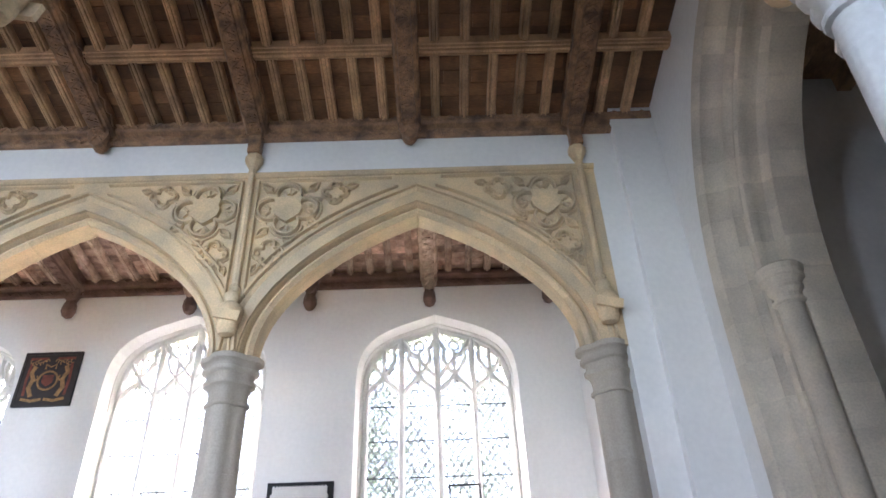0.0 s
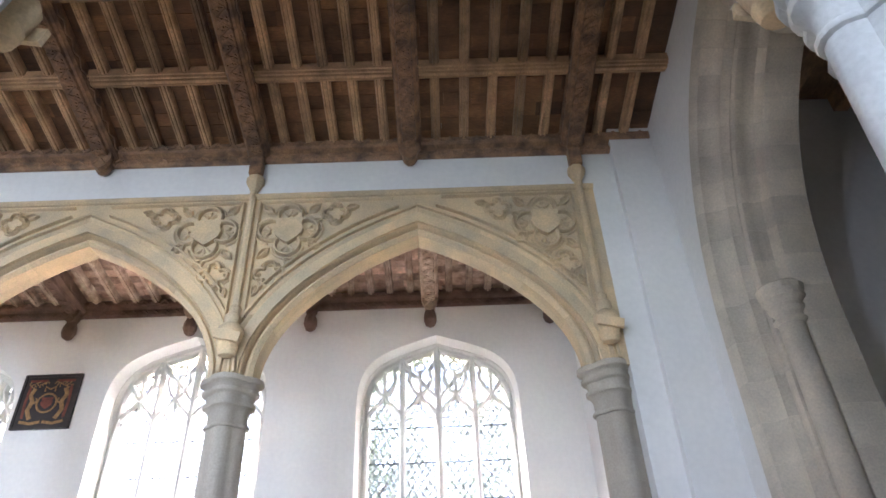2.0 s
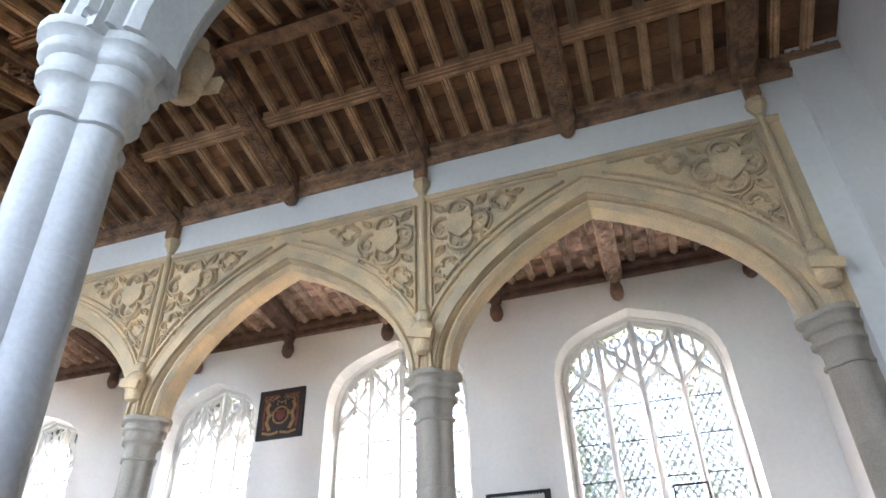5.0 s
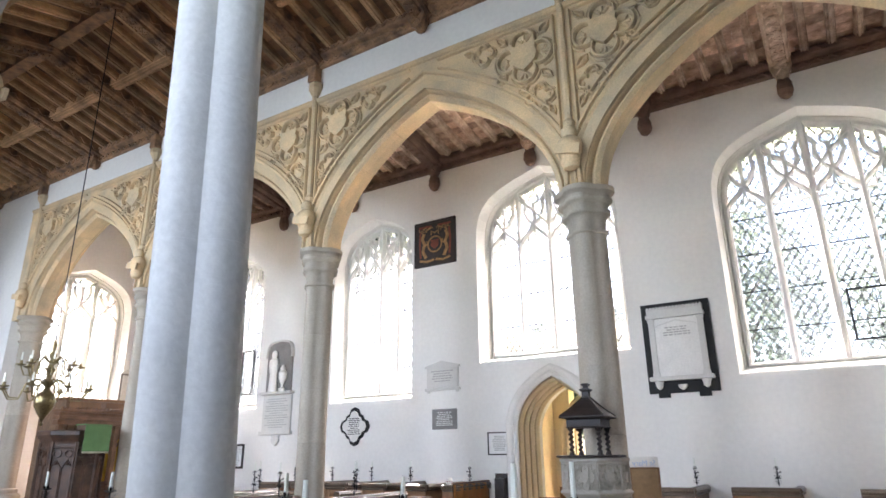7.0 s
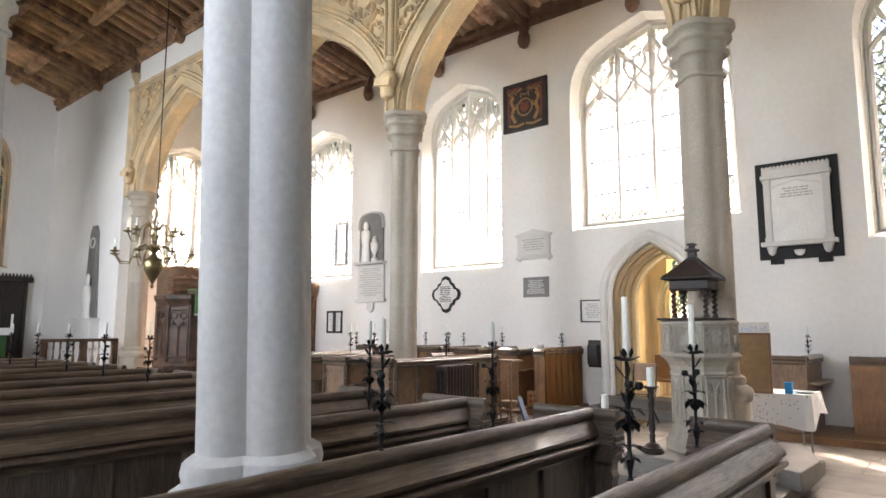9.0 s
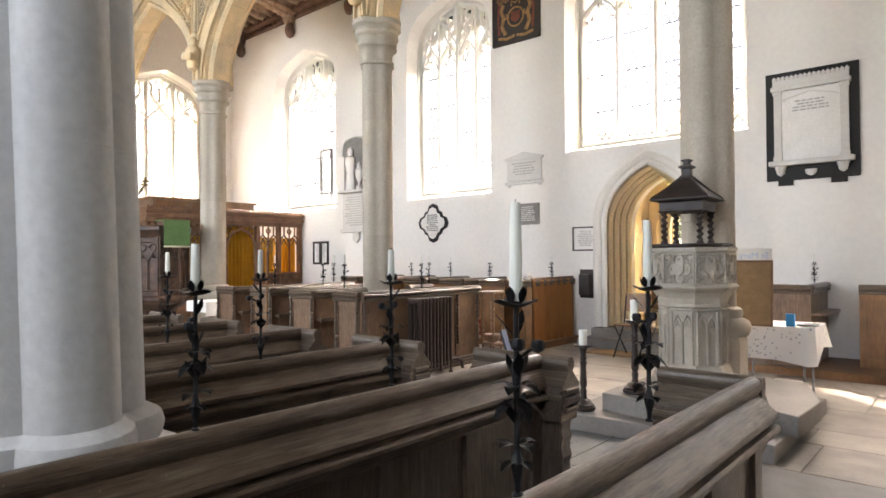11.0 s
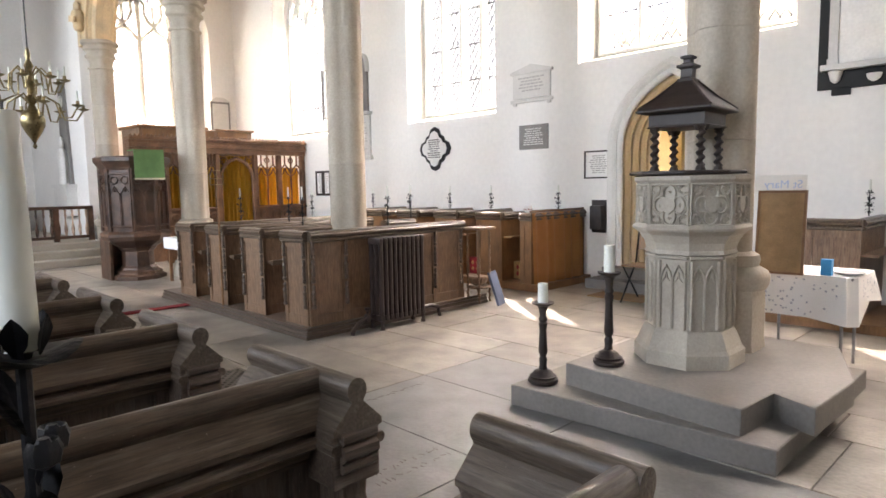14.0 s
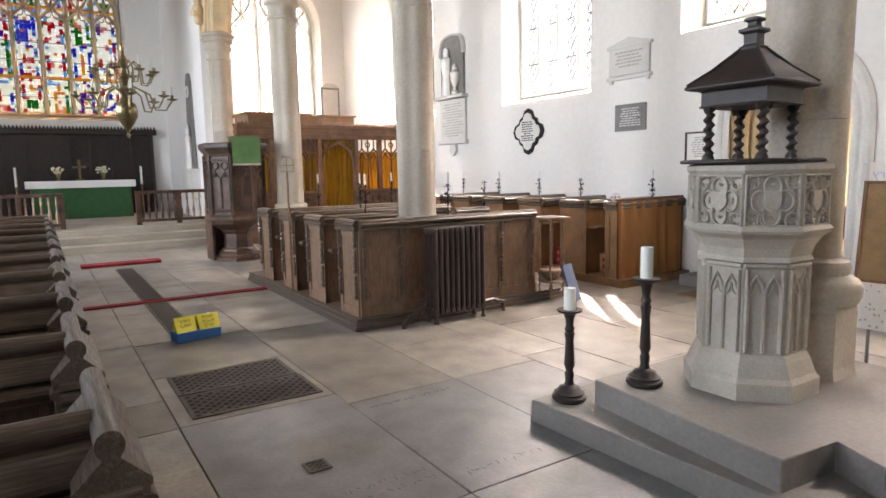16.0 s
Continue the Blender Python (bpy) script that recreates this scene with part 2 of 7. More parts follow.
PINK = material("pink_cloth", (0.52, 0.22, 0.22), 0.8, vary=0.15, fine=100, bump=0.1)
BLUESTONE = material("blue_cloth", (0.09, 0.12, 0.19), 0.8, vary=0.2, fine=100, bump=0.1)


def glass_material(name, tint=(0.96, 0.98, 0.97), rough=0.05):
    m = bpy.data.materials.new(name)
    m.use_nodes = True
    nt = m.node_tree
    nt.nodes.remove(nt.nodes["Principled BSDF"])
    out = nt.nodes["Material Output"]
    tr, gl, mx = nt.nodes.new("ShaderNodeBsdfTransparent"), nt.nodes.new("ShaderNodeBsdfGlossy"), nt.nodes.new("ShaderNodeMixShader")
    tr.inputs[0].default_value = (*tint, 1)
    gl.inputs["Roughness"].default_value = rough
    fr = nt.nodes.new("ShaderNodeFresnel")
    nt.links.new(fr.outputs[0], mx.inputs[0])
    nt.links.new(tr.outputs[0], mx.inputs[1])
    nt.links.new(gl.outputs[0], mx.inputs[2])
    # weathered film on old glass scatters a little daylight; its blue tint adds glare's haze
    film, both = nt.nodes.new("ShaderNodeBsdfTranslucent"), nt.nodes.new("ShaderNodeMixShader")
    film.inputs[0].default_value = (0.80, 0.90, 1.0, 1)
    both.inputs[0].default_value = 0.02
    nt.links.new(mx.outputs[0], both.inputs[1])
    nt.links.new(film.outputs[0], both.inputs[2])
    nt.links.new(both.outputs[0], out.inputs[0])
    return m


CLEAR = glass_material("clear_glass")


def stained_glass(name, tint):
    """Coloured glass: light comes through tinted, with uneven density."""
    m = bpy.data.materials.new(name)
    m.use_nodes = True
    nt = m.node_tree
    nt.nodes.remove(nt.nodes["Principled BSDF"])
    out = nt.nodes["Material Output"]
    tr = nt.nodes.new("ShaderNodeBsdfTransparent")
    no = nt.nodes.new("ShaderNodeTexNoise")
    no.inputs["Scale"].default_value = 9
    mx = nt.nodes.new("ShaderNodeMix")
    mx.data_type = "RGBA"
    mx.inputs[6].default_value = (*[c * 0.5 for c in tint], 1)
    mx.inputs[7].default_value = (*tint, 1)
    nt.links.new(no.outputs["Fac"], mx.inputs["Factor"])
    nt.links.new(mx.outputs[2], tr.inputs[0])
    nt.links.new(tr.outputs[0], out.inputs[0])
    return m


# ---- mesh helpers ----
def part(name, bm, mat, parent=None, label="", smooth=False):
    """Links a bmesh as one mesh object, under a thing where one is given."""
    bmesh.ops.recalc_face_normals(bm, faces=bm.faces)
    me = bpy.data.meshes.new(name)
    bm.to_mesh(me)
    bm.free()
    if smooth:
        me.shade_smooth()
        me.set_sharp_from_angle(angle=radians(38))
    me.materials.append(mat)
    ob = new(name, me)
    if parent:
        ob.parent = parent
    if label:
        ob["label"] = label
    return ob


def thing(name, at, label, category, group="", rz=0.0):
    ob = new(name)
    ob.empty_display_size = 0.1
    ob.matrix_basis = pose(*at, 0, 0, rz)
    return tagged(ob, label, category, group)


def structure(ob, label="", category=""):
    return tagged(ob, label, category, kind="structure")


def box(bm, x0, x1, y0, y1, z0, z1, m=None, bevel=0.0):
    vs = [bm.verts.new((x, y, z)) for z in (z0, z1) for y in (y0, y1) for x in (x0, x1)]
    fs = [bm.faces.new([vs[i] for i in f]) for f in ((0, 2, 3, 1), (4, 5, 7, 6), (0, 1, 5, 4), (2, 6, 7, 3), (0, 4, 6, 2), (1, 3, 7, 5))]
    if bevel:
        r = bmesh.ops.bevel(bm, geom=list({e for f in fs for e in f.edges}), offset=bevel, segments=2, affect="EDGES", profile=0.6)
        vs = list({v for f in r["faces"] for v in f.verts} | {v for v in vs if v.is_valid})
    if m:
        for v in vs:
            v.co = m @ v.co
    return bm


def boxes(*bb, bevel=0.0):
    bm = bmesh.new()
    for b in bb:
        box(bm, *b, bevel=bevel)
    return bm


def ring_loft(bm, rings, closed=True, cap=True):
    """Joins rings of points, each ring a list of the same length."""
    vv = [[bm.verts.new(p) for p in r] for r in rings]
    n = len(vv[0])
    for a, b in zip(vv, vv[1:]):
        for i in range(n if closed else n - 1):
            j = (i + 1) % n
            bm.faces.new((a[i], a[j], b[j], b[i]))
    if cap and closed:
        bm.faces.new(vv[0][::-1])
        bm.faces.new(vv[-1])
    return vv


def lathe(bm, profile, n=12, at=(0, 0, 0), phase=0.0, squash=1.0):
    """A turned shape: profile rows of (radius, height)."""
    rings = [[(at[0] + max(r, 1e-4) * math.cos(phase + 2 * math.pi * i / n), at[1] + squash * max(r, 1e-4) * math.sin(phase + 2 * math.pi * i / n), at[2] + z) for i in range(n)] for r, z in profile]
    ring_loft(bm, rings)
    return bm


def prism(bm, pts, d0, d1, m):
    """A flat outline (u, v) given thickness from d0 to d1; m maps (u, d, v) to the world."""
    a = [bm.verts.new(m(u, d0, v)) for u, v in pts]
    b = [bm.verts.new(m(u, d1, v)) for u, v in pts]
    bm.faces.new(a)
    bm.faces.new(b[::-1])
    for i in range(len(pts)):
        j = (i + 1) % len(pts)
        bm.faces.new((a[i], a[j], b[j], b[i]))
    return bm


def arch(cu, hw, zs, rise, k1=0.45, k2=0.46, k3=0.39, n=10):
    """Points of a pointed arch from the left springing over the apex to the right one."""
    left = []
    for i in range(n + 1):
        t = i / n
        b0, b1, b2, b3 = (1 - t) ** 3, 3 * t * (1 - t) ** 2, 3 * t * t * (1 - t), t ** 3
        left.append((-hw * (b0 + b1 + b2 * k2), rise * (b1 * k1 + b2 * (1 - k3 * k2 * hw / rise) + b3)))
    pts = left + [(-u, v) for u, v in left[-2::-1]]
    return [(cu + u, zs + v) for u, v in pts]


def opening(cu, hw, sill, zs, rise, n=10, **k):
    """A closed outline: sill, jambs and pointed head."""
    return [(cu + hw, sill), (cu - hw, sill)] + arch(cu, hw, zs, rise, n=n, **k)


def wall(name, outline, holes, m, thick, mat, label):
    """A wall with openings right through it. holes: pairs of outlines, on the near and far face."""
    bm = bmesh.new()
    for side, d in ((0, 0.0), (1, thick)):
        edges = []
        for lp in [outline] + [h[side] for h in holes]:
            vs = [bm.verts.new(m(u, d, v)) for u, v in lp]
            edges += [bm.edges.new((vs[i], vs[(i + 1) % len(vs)])) for i in range(len(vs))]
        bmesh.ops.triangle_fill(bm, use_beauty=True, edges=edges)
    for near, far in [(outline, outline)] + list(holes):
        ring_loft(bm, [[m(u, 0.0, v) for u, v in near], [m(u, thick, v) for u, v in far]], cap=False)
    bmesh.ops.remove_doubles(bm, verts=bm.verts, dist=1e-5)
    return structure(part(name, bm, mat), label, "wall")


def sweep(bm, pts, section, closed=False, up=(0, 1, 0), cap=True):
    """Sweeps a closed section of (side, up) points along a line of points."""
    P = [Vector(p) for p in pts]
    up = Vector(up)
    rings = []
    for i, p in enumerate(P):
        if closed:
            t1, t2 = (p - P[i - 1]).normalized(), (P[(i + 1) % len(P)] - p).normalized()
        else:
            t1 = (p - P[i - 1]).normalized() if i else (P[1] - p).normalized()
            t2 = (P[i + 1] - p).normalized() if i < len(P) - 1 else t1
        t = (t1 + t2).normalized()
        side = t.cross(up).normalized()
        k = 1 / max(0.5, math.sqrt(max(0.0, (1 + t1.dot(t2)) / 2)))
        u = side.cross(t).normalized()
        rings.append([p + side * (s * k) + u * v for s, v in section])
    if closed:
        rings.append(rings[0])
    ring_loft(bm, rings, cap=cap and not closed)
    if closed:
        bmesh.ops.remove_doubles(bm, verts=bm.verts, dist=1e-6)
    return bm


def tube(bm, pts, r, n=6, r_end=None, up=(0.3, 0.2, 0.93)):
    P = [Vector(p) for p in pts]
    rings = []
    for i, p in enumerate(P):
        t = (P[min(i + 1, len(P) - 1)] - P[max(i - 1, 0)]).normalized()
        a = t.cross(Vector(up)).normalized()
        b = t.cross(a)
        rr = r + ((r_end if r_end is not None else r) - r) * i / (len(P) - 1)
        rings.append([p + (a * math.cos(2 * math.pi * k / n) + b * math.sin(2 * math.pi * k / n)) * rr for k in range(n)])
    ring_loft(bm, rings)
    return bm


RIB = lambda w, d: [(-w / 2, 0), (-w / 2, d * 0.4), (-w / 4, d), (w / 4, d), (w / 2, d * 0.4), (w / 2, 0)]

# ---- plan: x runs west, y runs south; floor at z = 0 ----
S_WALL, N_WALL, S_ARC, N_ARC, W_WALL, E_WALL, A_EAST, A_WEST = 11.0, -1.6, 7.5, 2.2, 2.85, -21.5, -17.0, 2.15
PIERS = [1.68, -2.9, -7.3, -11.7, -16.1]
HALF = 0.3                       # half the thickness of the arcade walls
SPRING, RISE, BEARING = 4.62, 2.0, 0.27   # BEARING: pier's axis to the arch's foot
STRING, PLATE = 7.26, 7.86       # stone string and foot of the roof cornice
MID = (S_ARC + N_ARC) / 2
AISLE_PLATE = 7.42

south = lambda u, d, v: (u, S_WALL + d, v)
north = lambda u, d, v: (u, N_WALL - d, v)
west = lambda u, d, v: (W_WALL + d, u, v)
east = lambda u, d, v: (E_WALL - d, u, v)
aisle_east = lambda u, d, v: (A_EAST - d, u, v)
aisle_west = lambda u, d, v: (A_WEST + d, u, v)
THICK = 0.85
DEPTH = 0.42                     # glass behind the wall's face

# centre, half width, sill, springing, rise, lights
S_WINDOWS = [(-0.41, 1.45, 2.65, 5.55, 1.28, 4), (-4.92, 1.45, 3.18, 5.65, 1.32, 4), (-9.04, 1.09, 2.61, 5.6, 1.1, 4), (-13.69, 1.25, 2.60, 5.5, 1.1, 3)]
E_AISLE_WIN = (9.15, 1.2, 2.85, 5.2, 1.15, 3)
EAST_WIN = (4.5, 1.75, 3.05, 5.9, 1.6, 5)
N_WINDOWS = [(-0.6, 1.4, 2.7, 5.5, 1.3, 4), (-5.0, 1.4, 2.7, 5.5, 1.3, 4), (-9.4, 1.4, 2.7, 5.5, 1.3, 4), (-13.8, 1.4, 2.7, 5.5, 1.3, 4)]
HEAD = dict(k1=0.72, k2=0.62, k3=0.33)


def splay(w):
    c, hw, sill, zs, rise, _ = w
    return (opening(c, hw, sill, zs, rise, **HEAD), opening(c, hw - 0.15, sill + 0.18, zs, rise - 0.13, **HEAD))


def door_holes(c=-4.93):
    return (opening(c, 0.78, 0.02, 1.95, 0.98, k1=0.5, k2=0.5, k3=0.4), opening(c, 0.6, 0.02, 1.9, 0.8, k1=0.5, k2=0.5, k3=0.4))


wall("wall_south", [(A_EAST, -0.1), (A_WEST, -0.1), (A_WEST, 8.0), (A_EAST, 8.0)], [splay(w) for w in S_WINDOWS] + [door_holes()], south, THICK, PLASTER, "white lime-plastered aisle wall with tall window openings")
wall("wall_north", [(E_WALL, -0.1), (W_WALL, -0.1), (W_WALL, 8.0), (E_WALL, 8.0)], [splay(w) for w in N_WINDOWS], north, THICK, PLASTER, "white lime-plastered north aisle wall")
wall("wall_aisle_east", [(S_ARC + HALF, -0.1), (S_WALL, -0.1), (S_WALL, 8.6), (S_ARC + HALF, 8.6)], [splay(E_AISLE_WIN)], aisle_east, THICK, PLASTER, "white plastered end wall of the south aisle")
wall("wall_aisle_west", [(S_ARC + HALF, -0.1), (S_WALL, -0.1), (S_WALL, 8.6), (S_ARC + HALF, 8.6)], [], aisle_west, THICK, PLASTER, "white plastered west wall of the south aisle")
wall("wall_east", [(N_WALL, -0.1), (S_ARC + HALF, -0.1), (S_ARC + HALF, 9.4), (N_WALL, 9.4)], [splay(EAST_WIN)], east, THICK, PLASTER, "white plastered east wall behind the altar")
TA = [(4.75 - 2.0, -0.1)] + arch(4.75, 2.0, 4.5, 3.75, k1=0.5, k2=0.62, k3=0.5, n=14) + [(4.75 + 2.0, -0.1)]
wall("wall_west", [(N_WALL, -0.1)] + TA + [(S_ARC + HALF, -0.1), (S_ARC + HALF, 9.6), (N_WALL, 9.6)], [], west, 0.5, PLASTER, "white plastered west wall with the tower arch")
wall("wall_chancel_south", [(E_WALL, -0.1), (-16.55, -0.1), (-16.55, PLATE), (E_WALL, PLATE)], [], lambda u, d, v: (u, S_ARC - HALF + d, v), 2 * HALF, PLASTER, "white plastered chancel wall")


# ---- arcades ----
def arcade(name, axis, sign, mat, label):
    """Wall over a row of arches; sign is the side of the nave."""
    face = axis + sign * HALF
    m = lambda u, d, v: (u, face - sign * d, v)
    line = [(PIERS[0] + 0.2, STRING), (-16.55, STRING), (-16.55, SPRING - 0.05)]
    for a, b in reversed(list(zip(PIERS, PIERS[1:]))):
        line += arch((a + b) / 2, (a - b) / 2 - BEARING + 0.16, SPRING - 0.05, RISE + 0.2, n=12)
    line += [(PIERS[0] + 0.2, SPRING - 0.05)]
    ob = wall(name, line, [], m, 2 * HALF, mat, label)
    top = boxes((-16.55, PIERS[0] + 0.2, axis - HALF, axis + HALF, STRING, 8.6))
    structure(part(name + "_upper", top, PLASTER), "white plaster band above the arches", "wall")
    # moulded arch rings: chamfer, two rolls between deep quirks, a broad slope and a hood bead
    sec = [(0.0, 0.0), (0.0, -0.15), (0.05, -0.20), (0.075, -0.20), (0.085, -0.145), (0.108, -0.145), (0.117, -0.225), (0.135, -0.252), (0.158, -0.252), (0.175, -0.225), (0.182, -0.18), (0.202, -0.18), (0.212, -0.262), (0.31, -0.33), (0.317, -0.288), (0.338, -0.288), (0.347, -0.352), (0.375, -0.356), (0.39, -0.302), (0.39, 0.0)]
    for a, b in zip(PIERS, PIERS[1:]):
        ring = structure(thing("arch_moulding", ((a + b) / 2, axis, SPRING), "moulded pointed limestone arch", "arch"), "moulded pointed limestone arch", "arch")
        for s in (1, -1):
            pts = arch(0.0, (a - b) / 2 - BEARING, 0.0, RISE, n=16)
            rings = []
            for i, (u, v) in enumerate(pts):
                p, q = pts[max(i - 1, 0)], pts[min(i + 1, len(pts) - 1)]
                t = Vector((q[0] - p[0], q[1] - p[1])).normalized()
                nrm = Vector((-t.y, t.x))
                if i == len(pts) // 2:
                    nrm = Vector((0, 1.12))
                rings.append([(u + nrm.x * r, s * -d, v + nrm.y * r) for r, d in sec])
            blocks(ring, rings, 4, mat)
    return ob


def blocks(parent, rings, step, mat):
    """Lofts a moulding stone by stone, each a voussoir of its own, with hairline joints."""
    for i in range(0, len(rings) - 1, step):
        part_rings = [list(map(Vector, r)) for r in rings[i:i + step + 1]]
        for end, nxt in ((0, 1), (-1, -2)):
            part_rings[end] = [p + (q - p).normalized() * 0.0014 for p, q in zip(part_rings[end], part_rings[nxt])]
        bm = bmesh.new()
        ring_loft(bm, part_rings)
        part("voussoir", bm, mat, parent, smooth=True)


def quatrefoil(r, off, arc, hollow, n=7):
    """A pier's section: four shafts with hollows between."""
    pts = []
    for q in range(4):
        a = q * math.pi / 2
        for i in range(n):
            t = radians(-arc + 2 * arc * i / (n - 1))
            x, y = off + r * math.cos(t), r * math.sin(t)
            pts.append((x * math.cos(a) - y * math.sin(a), x * math.sin(a) + y * math.cos(a)))
        pts.append((hollow * (math.cos(a) - math.sin(a)), hollow * (math.sin(a) + math.cos(a))))
    return pts


def pier(x, y, mat, label, foot=0.0, lean=0.0):
    t = thing("pier", (x, y, foot), label, "pier", "arcade piers")
    t.matrix_basis = pose(x, y, foot, lean)
    sec = quatrefoil(0.12, 0.115, 74, 0.124) if mat is WASHED else quatrefoil(0.13, 0.105, 62, 0.134)
    gap = 0.0003 if mat is WASHED else 0.0015
    drums = (0.94, 1.72, 2.46, 3.28, 4.06)
    for za, zb in zip(drums, drums[1:]):
        bm = bmesh.new()
        ring_loft(bm, [[(u, v, z) for u, v in sec] for z in (za + gap, zb - gap)])
        part("shaft_drum", bm, mat, t, smooth=True)
    bm = bmesh.new()
    prof = [(1.0, 0), (1.12, 0.008), (1.15, 0.025), (1.12, 0.045), (1.0, 0.055), (1.0, 0.14), (1.04, 0.19), (1.16, 0.235), (1.30, 0.25), (1.32, 0.262), (1.32, 0.295), (1.19, 0.302), (1.19, 0.345), (1.26, 0.385), (1.42, 0.402), (1.46, 0.414), (1.46, 0.45), (1.36, 0.458), (1.37, 0.49), (1.50, 0.52), (1.60, 0.53), (1.62, 0.54), (1.62, 0.59), (1.55, 0.60)]
    ring_loft(bm, [[(u * k, v * k, 4.04 + z) for u, v in sec] for k, z in prof])
    part("capital", bm, mat, t, smooth=True)
    bm = bmesh.new()
    prof = [(1.42, 0.70), (1.50, 0.74), (1.52, 0.79), (1.44, 0.83), (1.2, 0.86), (1.24, 0.9), (1.2, 0.935), (1.02, 0.96)]
    ring_loft(bm, [[(u * k, v * k, z - foot) for u, v in sec] for k, z in prof])
    part("base_moulding", bm, mat, t, smooth=True)
    bm = bmesh.new()
    lathe(bm, [(0.40, 0.0), (0.40, 0.12), (0.38, 0.18), (0.33, 0.28), (0.32, 0.34), (0.32, 0.66), (0.30, 0.72)], n=8, phase=radians(22.5))
    part("plinth", bm, mat, t)
    return t


arcade("wall_arcade_south", S_ARC, -1, STONE, "cream limestone arcade wall with carved spandrels")
arcade("wall_arcade_north", N_ARC - 0.10, 1, WASHED, "cream limestone arcade wall")
for px in PIERS:
    pier(px, S_ARC, ASHLAR, "grey limestone clustered pier with moulded capital")
    pier(px - 0.10 if px < 0 else 1.66, N_ARC + 0.03, WASHED, "limewashed clustered stone pier with moulded capital", lean=1.8)

# stub walls beside the west responds, in two steps
for ax, s in ((S_ARC, -1), (N_ARC, 1)):
    face = ax + s * HALF
    structure(part("wall_respond", boxes((PIERS[0] + 0.2, W_WALL + 0.0, min(face + s * 0.0, ax - s * HALF), max(face, ax - s * HALF), 0, 8.6)), PLASTER), "white plastered pier of wall beside the arcade", "wall")
    structure(part("wall_respond_step", boxes((PIERS[0] + 0.55, W_WALL, min(face, face + s * 0.12), max(face, face + s * 0.12), 0, 8.3)), PLASTER), "white plastered pilaster", "wall")


# string course, shafts, angel corbels and carved spandrels on the south arcade
def on_face(face, s):
    return lambda u, d, v: (u, face + s * d, v)


def ribbon(bm, pts, w, d, m, closed=False):
    """A raised rib along a flat line (u, v) on a wall's face."""
    P = [Vector(p) for p in pts]
    rings = []
    k = len(P)
    for i, p in enumerate(P):
        a = P[i - 1] if closed or i else P[i]
        b = P[(i + 1) % k] if closed or i < k - 1 else P[i]
        t = (b - a).normalized()
        nn = Vector((-t.y, t.x))
        rings.append([m(*(lambda q: (q.x, dd, q.y))(p + nn * ww)) for ww, dd in ((-w / 2, 0), (-w / 2, d * 0.5), (-w / 5, d), (w / 5, d), (w / 2, d * 0.5), (w / 2, 0))])
    if closed:
        rings.append(rings[0])
    ring_loft(bm, rings, closed=True, cap=not closed)


def circle(c, r, n=18, a0=0.0, a1=360.0):
    return [(c[0] + r * math.cos(radians(a0 + (a1 - a0) * i / n)), c[1] + r * math.sin(radians(a0 + (a1 - a0) * i / n))) for i in range(n + (0 if a1 - a0 == 360 else 1))]


def foils(bm, c, r, k, m, w=0.022, d=0.03, turn=45):
    """A foiled ring: an outer circle and k cusped lobes within it."""
    ribbon(bm, circle(c, r, 22), w, d, m, True)
    for i in range(k):
        a = radians(turn + 360 * i / k)
        cc = (c[0] + 0.56 * r * math.cos(a), c[1] + 0.56 * r * math.sin(a))
        ribbon(bm, circle(cc, 0.38 * r, 9, math.degrees(a) - 125, math.degrees(a) + 125), w * 0.8, d * 0.9, m)


def lobed_panel(bm, c, r, m, w, d, turn=0, second=True, boss=0.0):
    """A quatrefoil of four round lobes meeting in cusps, with an outer contour and leaf bosses in the lobes."""
    for i in range(4):
        a = radians(turn + 90 * i)
        cc = (c[0] + 0.57 * r * math.cos(a), c[1] + 0.57 * r * math.sin(a))
        ad = math.degrees(a)
        ribbon(bm, circle(cc, 0.40 * r, 14, ad - 122, ad + 122), w, d, m)
        if second:
            ribbon(bm, circle(cc, 0.40 * r + w * 1.25, 14, ad - 80, ad + 80), w * 0.7, d * 0.55, m)
        if boss:
            for k in (-48, 0, 48):
                b = a + radians(k)
                ribbon(bm, [(cc[0] + 0.05 * r * math.cos(b), cc[1] + 0.05 * r * math.sin(b)), (cc[0] + boss * 1.35 * r * math.cos(b), cc[1] + boss * 1.35 * r * math.sin(b))], boss * 0.5 * r, d * 0.5, m)


def mouchette(bm, c, a, length, width, m, w, d):
    """A leaf-shaped hollow outlined by a rib, with a rib down its middle."""
    ca, sa = math.cos(radians(a)), math.sin(radians(a))
    g = lambda u, v: (c[0] + u * ca - v * sa, c[1] + u * sa + v * ca)
    ribbon(bm, [g(-length / 2, 0), g(-length * 0.2, width * 0.45), g(length * 0.15, width * 0.4), g(length / 2, 0), g(length * 0.15, -width * 0.4), g(-length * 0.2, -width * 0.45)], w, d, m, True)
    ribbon(bm, [g(-length * 0.3, 0), g(length * 0.4, 0)], w * 0.7, d * 0.6, m)


def shield(bm, c, r, d, m):
    pts = [(-0.86, 0.78), (0.0, 0.72), (0.86, 0.78), (0.76, 0.36), (0.88, 0.0), (0.76, -0.42), (0.34, -0.78), (0, -1.0), (-0.34, -0.78), (-0.76, -0.42), (-0.88, 0.0), (-0.76, 0.36)]
    prism(bm, [(c[0] + u * r, c[1] + v * r) for u, v in pts], 0.004, d, m)


